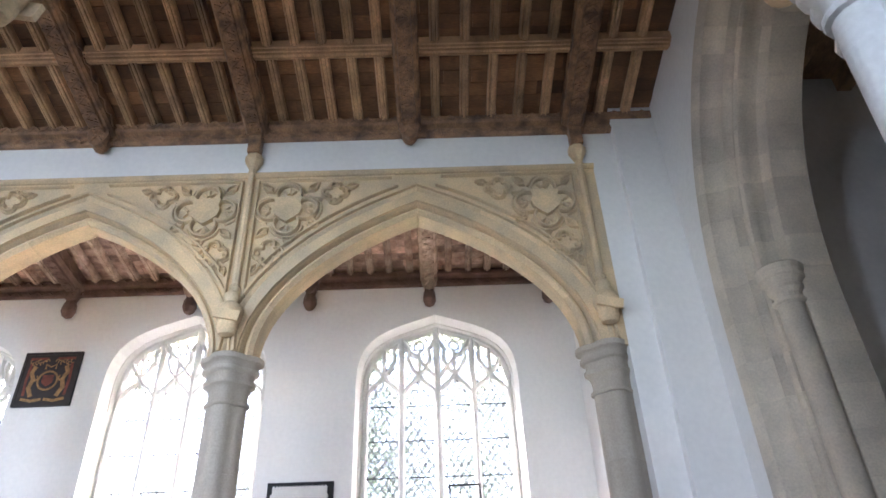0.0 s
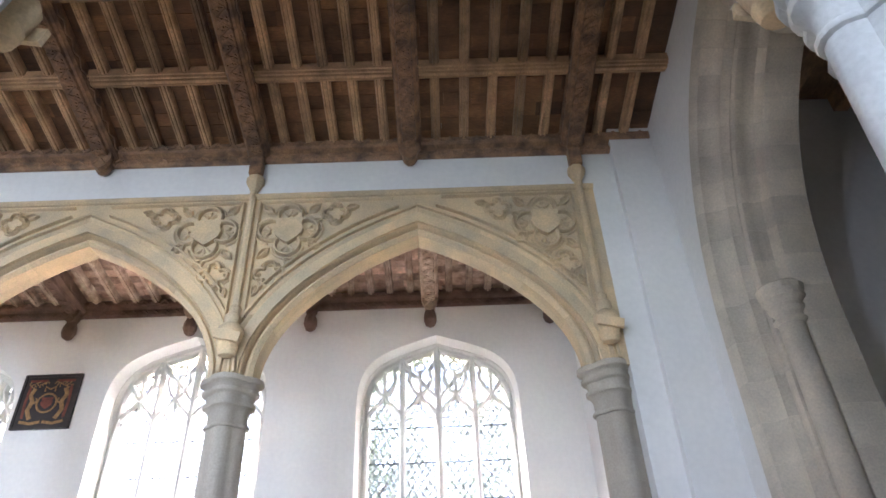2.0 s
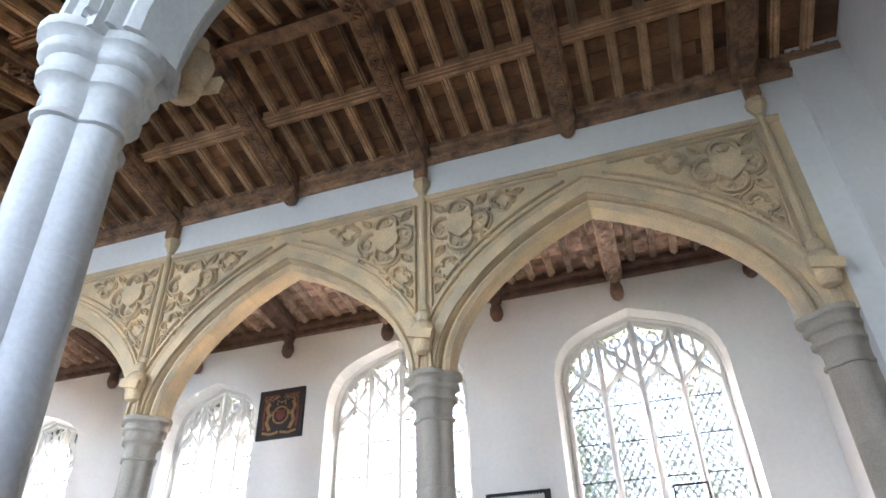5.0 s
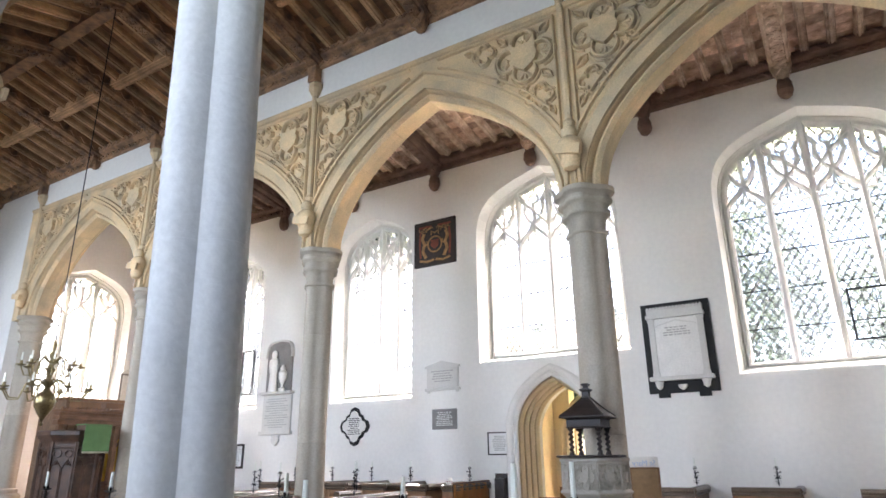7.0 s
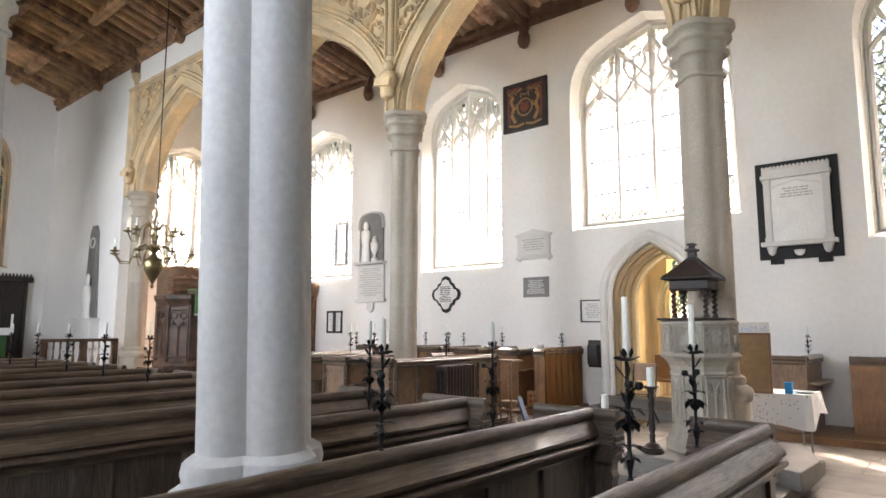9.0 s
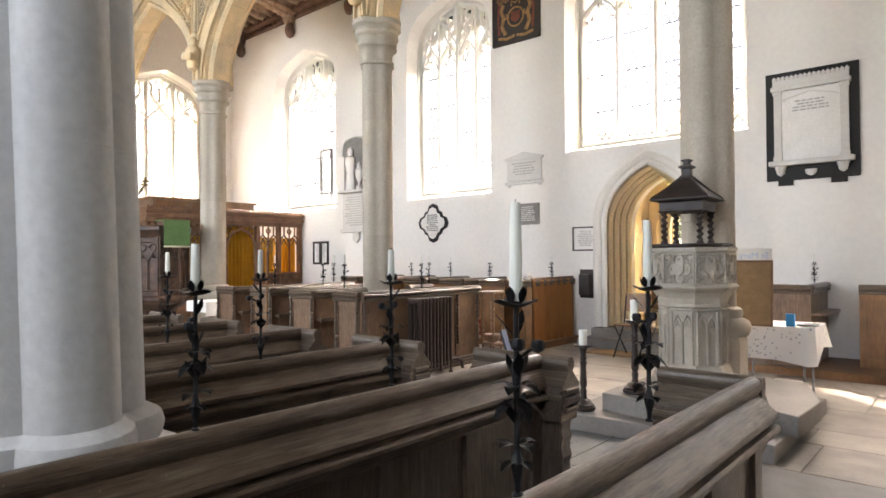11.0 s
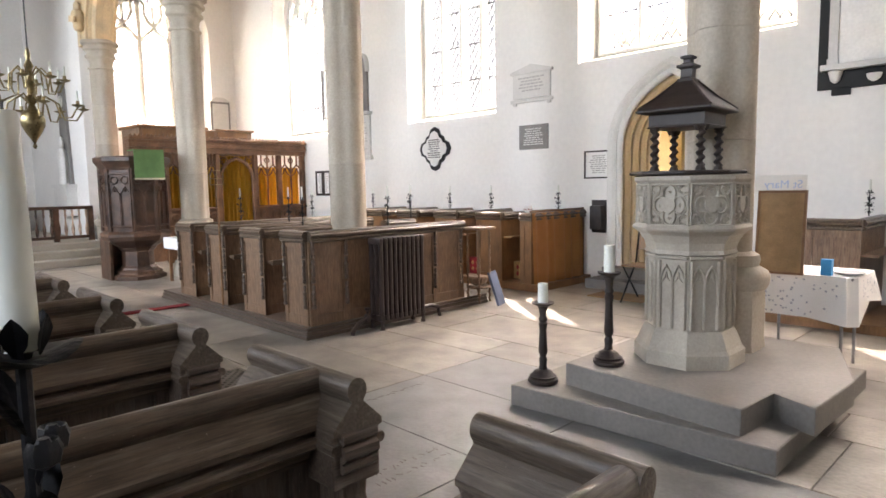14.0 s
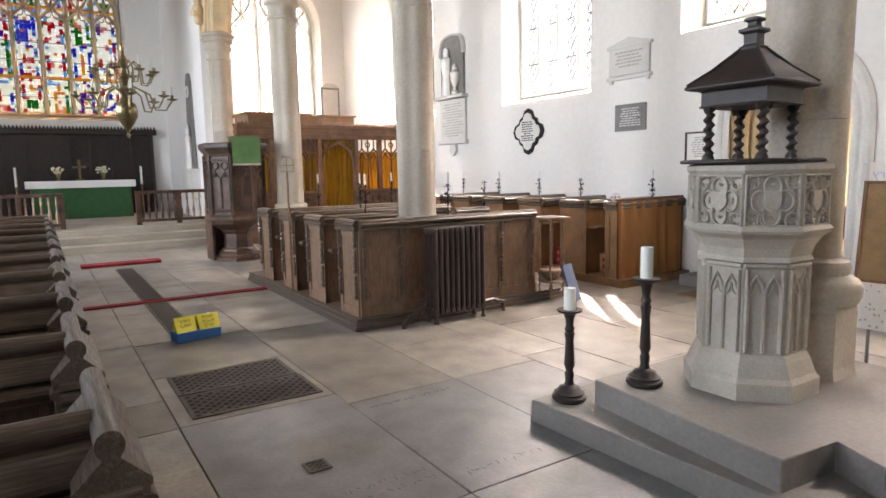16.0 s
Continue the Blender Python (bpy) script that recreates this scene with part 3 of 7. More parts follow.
def spandrel(face, s, x, k, half):
    """One carved panel beside the shaft over a pier: k is its side, half the arch's half span."""
    m = on_face(face, s)
    bm = bmesh.new()
    f = lambda u, v: (x + k * u, v)
    big = f(0.55, 6.66)
    lobed_panel(bm, big, 0.41, m, 0.042, 0.075, 0, True, 0.2)
    low, far = f(0.36, 5.98), f(1.17, 6.93)
    lobed_panel(bm, low, 0.195, m, 0.03, 0.06, 0, True, 0.16)
    lobed_panel(bm, far, 0.165, m, 0.028, 0.055, 0, True, 0.16)
    for u, v, a, ln in ((0.24, 7.02, 135, 0.2), (0.88, 7.02, 45, 0.2), (0.24, 6.30, 225, 0.2), (0.90, 6.42, -40, 0.22), (0.93, 6.80, 20, 0.13), (0.20, 5.74, 250, 0.16), (0.58, 6.17, -20, 0.14), (1.40, 7.02, 10, 0.16)):
        mouchette(bm, f(u, v), a if k > 0 else 180 - a, ln, ln * 0.55, m, 0.022, 0.055)
    # border ribs beside the shaft, under the string and along the arch's back
    ribbon(bm, [f(0.115, 5.35), f(0.115, 7.15)], 0.035, 0.06, m)
    ribbon(bm, [f(0.115, 7.15), f(1.95, 7.15)], 0.035, 0.06, m)
    back = []
    pts = arch(half + BEARING, half, SPRING, RISE, n=16)[:17]
    for p, q in zip(pts, pts[1:]):
        t = Vector((q[0] - p[0], q[1] - p[1])).normalized()
        c = (p[0] + q[0]) / 2 - t.y * 0.455, (p[1] + q[1]) / 2 + t.x * 0.455
        if c[0] > 0.13 and c[1] < 7.13:
            back.append(f(*c))
    ribbon(bm, back, 0.035, 0.06, m)
    structure(part("carved_tracery", bm, STONE), "carved quatrefoil tracery in the arch spandrel", "carving")
    bm = bmesh.new()
    shield(bm, big, 0.225, 0.08, m)
    structure(part("carved_shield", bm, STONE), "blank stone shield in a quatrefoil", "carving")


SF = S_ARC - HALF
for i, px in enumerate(PIERS):
    if i:
        spandrel(SF, -1, px, 1, (PIERS[i - 1] - px) / 2 - BEARING)
    if i < len(PIERS) - 1:
        spandrel(SF, -1, px, -1, (px - PIERS[i + 1]) / 2 - BEARING)
for s, ax in ((-1, S_ARC), (1, N_ARC)):
    face = ax + s * HALF
    bm = bmesh.new()
    sec = [(0, -0.05), (0.03, -0.045), (0.055, -0.01), (0.055, 0.02), (0.02, 0.045), (0, 0.045)]
    ring_loft(bm, [[(x, face + s * d, STRING + z) for d, z in sec] for x in (-16.5, PIERS[0] + 0.2)])
    structure(part("string_course", bm, STONE), "moulded stone string above the arches", "trim")
    for px in PIERS:
        sh = thing("wall_shaft", (px, face + s * 0.03, 5.0), "slender stone wall shaft rising from an angel corbel to the roof", "wall shaft", "wall shafts")
        bm = bmesh.new()
        lathe(bm, [(0.05, 0.42), (0.05, 2.28)], 8, squash=1.0)
        part("shaft", bm, STONE, sh, smooth=True)
        bm = bmesh.new()
        lathe(bm, [(0.055, 2.27), (0.06, 2.30), (0.055, 2.33), (0.10, 2.42), (0.13, 2.47), (0.13, 2.55), (0.11, 2.58)], 8, phase=0.39)
        part("cap", bm, STONE, sh)
        bm = bmesh.new()
        lathe(bm, [(0.06, 0.30), (0.075, 0.36), (0.065, 0.42), (0.08, 0.47), (0.055, 0.52)], 8)
        part("shaft_base", bm, STONE, sh)
        # half angel holding a scroll, kept as a plain worn shape
        bm = bmesh.new()
        lathe(bm, [(0.02, -0.20), (0.10, -0.17), (0.13, -0.08), (0.12, -0.04), (0.15, 0.02), (0.17, 0.12), (0.14, 0.2), (0.08, 0.25), (0.10, 0.30), (0.09, 0.36), (0.05, 0.4)], 12, (0, s * 0.06, 0), squash=0.8)
        part("corbel", bm, STONE, sh, "worn carved corbel", True)
        bm = bmesh.new()
        box(bm, -0.16, 0.16, min(s * 0.16, s * 0.2), max(s * 0.16, s * 0.2), -0.02, 0.1, Matrix.Rotation(radians(12), 4, "Y"))
        part("scroll", bm, STONE, sh)


# ---- roofs ----
def roof_side(y0, z0, y1, z1, xs, beams, tag, woods, end_trim):
    """One slope from the wall (y0, z0) to the ridge or upper edge (y1, z1), over the span xs."""
    oak, board, cornice = woods
    L = math.hypot(y1 - y0, z1 - z0)
    dy, dz = (y1 - y0) / L, (z1 - z0) / L
    at = lambda s, h: (y0 + dy * s - dz * h * (1 if dy > 0 else -1) * 0, z0 + dz * s + h)
    bm = bmesh.new()           # boards laid along the roof, over the rafters
    nb = int(L / 0.19)
    x0, x1 = xs
    rnd = random.Random(tag)
    for i in range(nb):
        a, b = L * i / nb, L * (i + 1) / nb - 0.006
        x = x0
        while x < x1:
            w = min(x1 - x, rnd.uniform(0.38, 1.15))
            if x1 - x - w < 0.25:
                w = x1 - x
            o = rnd.uniform(0, 0.012)
            ya, za = at(a, 0.10 + o)
            yb, zb = at(b, 0.10 + o)
            ring_loft(bm, [[(xx, ya, za), (xx, yb, zb), (xx, yb, zb + 0.03), (xx, ya, za + 0.03)] for xx in (x, x + w - 0.004)])
            x += w
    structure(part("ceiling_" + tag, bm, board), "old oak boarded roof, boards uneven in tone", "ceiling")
    group = structure(thing("rafters_" + tag, (0, 0, 0), "moulded oak common rafters", "rafters"), "moulded oak common rafters", "rafters")
    prev = [x0] + sorted(beams) + [x1]
    for a, b in zip(prev, prev[1:]):
        n = max(1, round((b - a) / 0.37))
        for i in range(1, n):
            x = a + (b - a) * i / n + rnd.uniform(-0.015, 0.015)
            for s0, s1 in ((0.05, L * 0.47), (L * 0.53, L - 0.05)):
                (ya, za), (yb, zb) = at(s0, 0), at(s1, 0)
                w = 0.066
                sec = [(-w, 0.10), (-w, 0.02), (-w * 0.82, -0.02), (-w * 0.58, -0.02), (-w * 0.48, 0.004), (-w * 0.36, 0.004), (-w * 0.28, -0.036), (w * 0.28, -0.036), (w * 0.36, 0.004), (w * 0.48, 0.004), (w * 0.58, -0.02), (w * 0.82, -0.02), (w, 0.02), (w, 0.10)]
                bm = bmesh.new()
                ring_loft(bm, [[(x + p, ya, za + q) for p, q in sec], [(x + p, yb, zb + q) for p, q in sec]])
                part("rafter", bm, oak, group)
    bm = bmesh.new()
    ym, zm = at(L * 0.5, 0)
    half = [(0.024, -0.075), (0.030, -0.030), (0.044, -0.030), (0.050, -0.060), (0.070, -0.055), (0.076, -0.010), (0.088, -0.010), (0.094, -0.035), (0.11, -0.025), (0.11, 0.10)]
    sec = [(-p, q) for p, q in half[::-1]] + half
    ring_loft(bm, [[(x, ym + p, zm + q) for p, q in sec] for x in (x0, x1)])
    structure(part("purlin_" + tag, bm, oak), "moulded oak purlin along the roof", "purlin")
    return at, L


def principal(x, y0, z0, y1, z1, oak, boss, label, group):
    """A carved principal beam with a boss where it meets the wall."""
    t = thing("roof_beam", (x, y0, z0), label, "roof beam", group)
    dy, dz = y1 - y0, z1 - z0
    bm = bmesh.new()
    w = 0.165
    sec = [(-w, 0.10), (-w, -0.12), (-w * 0.8, -0.17), (-w * 0.6, -0.18), (-w * 0.55, -0.23), (w * 0.55, -0.23), (w * 0.6, -0.18), (w * 0.8, -0.17), (w, -0.12), (w, 0.10)]
    ring_loft(bm, [[(p, 0, q) for p, q in sec], [(p, dy, dz + q) for p, q in sec]])
    part("beam", bm, oak, t)
    bm = bmesh.new()
    n = 20
    for i in range(n):        # a carved vine: paired leaves set herringbone on the soffit, a stem zigzagging between
        f = (i + 0.5) / n
        yy, zz = dy * f, dz * f - 0.225
        pitch = math.degrees(math.atan2(dz, dy))
        for k in (-1, 1):
            turn = k * (38 if i % 2 else -24)
            box(bm, -0.058, 0.058, -0.020, 0.020, -0.055, 0.02, Matrix.Translation((k * 0.042, yy, zz)) @ pose(0, 0, 0, pitch, 0, turn))
            box(bm, -0.036, 0.036, -0.014, 0.014, -0.040, 0.02, Matrix.Translation((k * 0.036, yy + dy / n * 0.34, zz + dz / n * 0.34)) @ pose(0, 0, 0, pitch, 0, -turn))
        a, b = i / n, (i + 1) / n
        tube(bm, [(-0.075 * (-1) ** i, dy * a, dz * a - 0.235), (0.075 * (-1) ** i, dy * b, dz * b - 0.235)], 0.017, 4)
        for k in (-1, 1):     # chevrons on the sides
            box(bm, -0.012, 0.014, -0.07, 0.07, -0.014, 0.014, Matrix.Translation((k * 0.165, yy, dz * f - 0.04)) @ pose(0, 0, 0, pitch + (35 if i % 2 else -35), 0, 0))
    part("carving", bm, oak, t, "carved trailing vine")
    if boss:
        s = 1 if dy > 0 else -1
        bm = bmesh.new()
        lathe(bm, [(0.02, -0.40), (0.07, -0.37), (0.11, -0.30), (0.125, -0.2), (0.14, -0.12), (0.12, -0.02)], 8, (0, s * 0.10, 0.0), phase=0.39)
        box(bm, -0.14, 0.14, s * 0.02 - 0.1, s * 0.02 + 0.1, -0.22, -0.08, bevel=0.02)
        prism(bm, [(-0.13, -0.06), (0.13, -0.06), (0.15, -0.2), (0.09, -0.33), (0, -0.40), (-0.09, -0.33), (-0.15, -0.2)], s * 0.16, s * 0.24, lambda u, d, v: (u, d, v))
        for k in (-1, 1):
            tube(bm, [(-0.1 * k, s * 0.245, -0.10), (0.08 * k, s * 0.245, -0.30)], 0.018, 4)
        part("boss", bm, oak, t, "carved shield boss")
    return t


def cornice(y, s, z, xs, mat, tag):
    """A carved wall plate; s is the way it projects."""
    bm = bmesh.new()
    sec = [(0, 0), (0.05, 0.0), (0.075, 0.03), (0.075, 0.10), (0.055, 0.115), (0.055, 0.14), (0.13, 0.17), (0.15, 0.20), (0.15, 0.29), (0.10, 0.33), (0, 0.33)]
    ring_loft(bm, [[(x, y + s * d, z + h) for d, h in sec] for x in xs])
    plate = structure(part("cornice_" + tag, bm, mat), "carved oak wall plate with zigzag ornament", "cornice")
    bm = bmesh.new()
    x = xs[0]
    i = 0
    while x < xs[1] - 0.11:
        tube(bm, [(x, y + s * 0.078, z + (0.03 if i % 2 else 0.10)), (x + 0.10, y + s * 0.085, z + (0.10 if i % 2 else 0.03))], 0.022, 4)
        tube(bm, [(x, y + s * 0.153, z + (0.205 if i % 2 else 0.285)), (x + 0.10, y + s * 0.16, z + (0.285 if i % 2 else 0.205))], 0.022, 4)
        x += 0.10
        i += 1
    part("zigzag", bm, mat, plate)["kind"] = "stuff"


NAVE_BEAMS = [1.68] + [1.5 - 2.2 * i for i in range(1, 11)]
RIDGE = PLATE + 0.24 + 0.62
for s, ax, tag in ((-1, S_ARC, "nave_south"), (1, N_ARC, "nave_north")):
    face = ax + s * HALF
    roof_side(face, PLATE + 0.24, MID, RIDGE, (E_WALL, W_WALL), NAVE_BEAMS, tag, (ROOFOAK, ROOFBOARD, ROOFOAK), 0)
    for i, bx in enumerate(NAVE_BEAMS):
        principal(bx, face, PLATE + 0.22, MID, RIDGE - 0.02, NAVEBEAM, i % 2 == 1, "dark carved oak roof beam with a boss" if i % 2 else "dark carved oak roof beam on a wall post", "nave roof beams")
    cornice(face, s, PLATE, (E_WALL, W_WALL - (0.02 if s < 0 else 0.02)), NAVEBEAM, tag)
    for px in PIERS[:]:
        structure(part("wall_post", boxes((px - 0.09, px + 0.09, min(face, face + s * 0.16), max(face, face + s * 0.16), 7.58, PLATE + 0.2), bevel=0.02), NAVEBEAM), "short dark oak wall post on a stone cap", "wall post")
bm = boxes((E_WALL, W_WALL, MID - 0.11, MID + 0.11, RIDGE - 0.12, RIDGE + 0.12))
structure(part("ridge_beam", bm, NAVEBEAM), "dark oak ridge beam", "beam")

AISLE_BEAMS = [1.75 - 2.26 * i for i in range(0, 9)]
for s, y0, y1, tag, xs in ((-1, S_WALL, S_ARC + HALF, "aisle_south", (A_EAST, A_WEST)), (1, N_WALL, N_ARC - HALF, "aisle_north", (E_WALL, W_WALL))):
    roof_side(y0, AISLE_PLATE + 0.24, y1, AISLE_PLATE + 0.80, xs, AISLE_BEAMS, tag, (PALEOAK, PALEBOARD, AISLEBEAM), 0)
    for i, bx in enumerate(AISLE_BEAMS):
        principal(bx, y0, AISLE_PLATE + 0.22, y1, AISLE_PLATE + 0.78, PALEOAK if i % 2 else AISLEBEAM, True, "weathered oak aisle roof beam with a carved corbel", "aisle roof beams")
    cornice(y0, s, AISLE_PLATE, xs, AISLEBEAM, tag)
    for i, bx in enumerate(AISLE_BEAMS):
        t = thing("roof_corbel", (bx, y0 + s * 0.0, AISLE_PLATE), "carved oak corbel bracket under the aisle roof", "corbel", "aisle corbels")
        bm = bmesh.new()
        lathe(bm, [(0.03, -0.48), (0.09, -0.44), (0.13, -0.34), (0.12, -0.22), (0.09, -0.14), (0.10, -0.02), (0.10, 0.02)], 8, (0, s * 0.12, 0), phase=0.39)
        part("head", bm, AISLEBEAM, t)
        bm = bmesh.new()
        tube(bm, [(0, s * 0.10, -0.16), (0, s * 0.14, 0.02), (0, s * 0.32, 0.16)], 0.06, 6)
        part("bracket", bm, AISLEBEAM, t)
# unseen blocks and a lid added over the roofs, so no sun or sky leaks between the boards
for b in ((E_WALL - 0.9, W_WALL + 5.4, S_WALL + 0.3, S_WALL + 0.84, 8.0, 9.7), (E_WALL - 0.9, W_WALL + 5.4, N_WALL - 0.84, N_WALL - 0.3, 8.0, 9.7), (E_WALL - 0.84, E_WALL - 0.3, N_WALL - 0.3, S_WALL + 0.3, 9.4, 9.7), (A_EAST - 0.84, A_EAST - 0.3, S_ARC + HALF, S_WALL + 0.3, 8.6, 9.7), (A_WEST + 0.3, A_WEST + 0.84, S_ARC + HALF, S_WALL + 0.3, 8.6, 9.7)):
    structure(part("parapet", boxes(b), PLASTER), "unseen block above the eaves that keeps sunlight out", "parapet")
structure(part("ceiling_lid", boxes((E_WALL - 0.9, W_WALL + 5.4, N_WALL - 0.9, S_WALL + 0.9, 9.7, 9.8)), ROOFOAK), "unseen flat lid that keeps sun and sky out", "roof")


# ---- tower arch and the tower behind it ----
tsec = [(0.0, 0.02), (-0.02, -0.012), (-0.15, -0.012), (-0.20, 0.02), (-0.21, 0.09), (-0.24, 0.16), (-0.30, 0.205), (-0.37, 0.22), (-0.40, 0.205), (-0.42, 0.27), (-0.44, 0.30), (-0.49, 0.29), (-0.53, 0.315), (-0.545, 0.36), (-0.53, 0.41), (-0.525, 0.47), (-0.55, 0.53), (-0.62, 0.56), (-0.68, 0.555), (-0.71, 0.56), (-0.745, 0.62), (-0.745, 0.95)]
def tower_ring(sec, z0, z1=None):
    jamb = [0.0, 0.5, 0.92, 1.4, 1.85, 2.3, 2.78, 3.2, 3.62, 4.05]
    pts = [(4.75 - 2.0, z) for z in jamb] + arch(4.75, 2.0, 4.5, 3.75, k1=0.5, k2=0.62, k3=0.5, n=12) + [(4.75 + 2.0, z) for z in jamb[::-1]]
    rings = []
    for i, (u, v) in enumerate(pts):
        p, q = pts[max(i - 1, 0)], pts[min(i + 1, len(pts) - 1)]
        t = Vector((q[0] - p[0], q[1] - p[1])).normalized()
        nn = Vector((-t.y, t.x))
        if i <= 10 or i >= len(pts) - 11:
            nn = Vector((-1 if i < 13 else 1, 0))
        if i == len(pts) // 2:
            nn = Vector((0, 1.1))
        rings.append([(W_WALL + d, u + nn.x * r, v + nn.y * r) for r, d in sec])
    return rings
tower_arch = structure(thing("tower_arch", (0, 0, 0), "tall moulded limestone tower arch", "arch"), "tall moulded limestone tower arch", "arch")
blocks(tower_arch, tower_ring(tsec, 0), 1, TOWERSTONE)
for s in (-1, 1):
    t = thing("arch_respond", (W_WALL + 0.44, 4.75 + s * 1.37, 0.16), "engaged stone shaft with moulded capital in the tower arch", "shaft", "tower arch shafts")
    bm = bmesh.new()
    lathe(bm, [(0.20, 0.0), (0.20, 0.5), (0.145, 0.62), (0.13, 1.6), (0.13, 4.38)], 14)
    part("shaft", bm, TOWERSTONE, t, smooth=True)
    bm = bmesh.new()
    lathe(bm, [(0.13, 4.34), (0.165, 4.36), (0.17, 4.385), (0.135, 4.40), (0.14, 4.45), (0.18, 4.50), (0.185, 4.53), (0.165, 4.54), (0.18, 4.57), (0.225, 4.61), (0.23, 4.64), (0.205, 4.65), (0.235, 4.69), (0.245, 4.75), (0.22, 4.78)], 16)
    part("capital", bm, TOWERSTONE, t)
for b in ((W_WALL + 0.55, W_WALL + 5.2, 6.76, 7.2, 0, 11), (W_WALL + 0.55, W_WALL + 5.2, 2.3, 2.74, 0, 11), (W_WALL + 4.9, W_WALL + 5.3, 2.3, 7.2, 0, 11), (W_WALL + 0.5, W_WALL + 0.95, 6.15, 7.2, 0, 4.5), (W_WALL + 0.5, W_WALL + 0.95, 2.3, 3.35, 0, 4.5)):
    structure(part("wall_tower", boxes(b), PLASTER), "plain plastered tower wall", "wall")
structure(part("ceiling_tower", boxes((W_WALL + 0.5, W_WALL + 5.3, 2.3, 7.2, 8.4, 8.6), *[(W_WALL + 0.8 + 0.9 * i, W_WALL + 1.0 + 0.9 * i, 2.3, 7.2, 8.15, 8.4) for i in range(5)]), ROOFOAK), "dark oak tower floor above", "ceiling")


# ---- windows ----
def window(name, w, m, glassmat, label, lead=True, stained=None, mat=None):
    """Stone tracery, mullions, sill, glass and leading in a splayed opening."""
    c, hw, sill, zs, rise, lights = w
    stone = mat or FRAMESTONE
    hw, sill, rise = hw - 0.13, sill + 0.16, rise - 0.11
    root = structure(thing(name, (0, 0, 0), label, "window"), label, "window")
    f = lambda u, d, v: m(u, DEPTH + 0.06 - d, v)
    # moulded frame
    bm = bmesh.new()
    line = opening(c, hw, sill, zs, rise, n=14, **HEAD)
    ribbon(bm, line, 0.12, 0.12, f, True)
    outer = opening(c, hw + 0.085, sill - 0.09, zs, rise + 0.07, n=14, **HEAD)
    ribbon(bm, outer, 0.09, 0.20, f, True)
    part("window_frame", bm, stone, root)
    lw = 2 * hw / lights
    top = {u: v for u, v in line}
    curve = arch(c, hw, zs, rise, n=24, **HEAD)
    def head_at(u):
        for (a, b), (a2, b2) in zip(curve, curve[1:]):
            if a <= u <= a2:
                return b + (b2 - b) * (u - a) / max(1e-6, a2 - a)
        return zs
    cusp = zs - 0.25
    for i in range(1, lights):
        u = c - hw + lw * i
        bm = bmesh.new()
        ribbon(bm, [(u, sill), (u, zs), (u, head_at(u))], 0.11 if i * 2 != lights else 0.13, 0.14, f)
        part("mullion", bm, stone, root)
    bm = bmesh.new()
    for i in range(lights):
        u = c - hw + lw * (i + 0.5)
        h = lw * 0.5
        for s in (-1, 1):
            # ogee head, then a mouchette climbing above it
            ribbon(bm, [(u - s * h, cusp), (u - s * h * 0.93, cusp + 0.16), (u - s * h * 0.62, cusp + 0.29), (u - s * h * 0.25, cusp + 0.40), (u, cusp + 0.52)], 0.08, 0.12, f)
            ribbon(bm, [(u - s * h * 0.9, cusp + 0.10), (u - s * h * 0.45, cusp + 0.10), (u - s * h * 0.42, cusp + 0.26)], 0.035, 0.07, f)
            ribbon(bm, [(u - s * h * 0.5, cusp + 0.2), (u - s * h * 0.12, cusp + 0.24), (u, cusp + 0.44)], 0.03, 0.06, f)
            a = [(u, cusp + 0.50), (u + s * h * 0.35, cusp + 0.62), (u + s * h * 0.62, cusp + 0.82), (u + s * h * 0.55, cusp + 1.02), (u + s * h * 0.95, cusp + 1.22)]
            a = [(p, min(q, head_at(p) - 0.01)) for p, q in a]
            ribbon(bm, a, 0.075, 0.11, f)
        ribbon(bm, [(u, cusp + 0.5), (u, min(cusp + 0.98, head_at(u) - 0.02))], 0.07, 0.11, f)
        hh = head_at(u)
        if hh > cusp + 1.15:
            ribbon(bm, circle((u, min(cusp + 1.08, hh - 0.16)), 0.10, 10), 0.035, 0.07, f, True)
    if lights == 4:
        q = zs + rise * 0.25
        for s in (-1, 1):
            ribbon(bm, [(c + s * 0.02, q - 0.1), (c + s * hw * 0.25, q + 0.28), (c + s * hw * 0.55, min(q + 0.62, head_at(c + s * hw * 0.55) - 0.03))], 0.07, 0.12, f)
    part("tracery", bm, stone, root, "cusped stone tracery")
    # sloping sill
    bm = bmesh.new()
    prism(bm, [(c - hw - 0.12, 0), (c + hw + 0.12, 0), (c + hw + 0.12, 1), (c - hw - 0.12, 1)], 0, 1, lambda u, d, v: m(u, 0.06 + 0.36 * d, sill - 0.165 + 0.10 * d + 0.03 * v))
    part("window_sill", bm, stone, root)
    # glass, lead lattice and iron saddle bars
    g = lambda u, d, v: m(u, DEPTH + 0.045 + d, v)
    if not stained:
        bm = bmesh.new()
        prism(bm, opening(c, hw, sill, zs, rise, n=14, **HEAD), 0, 0.004, g)
        ob = part("pane", bm, glassmat, root, "leaded clear glass")
        ob.visible_shadow = False
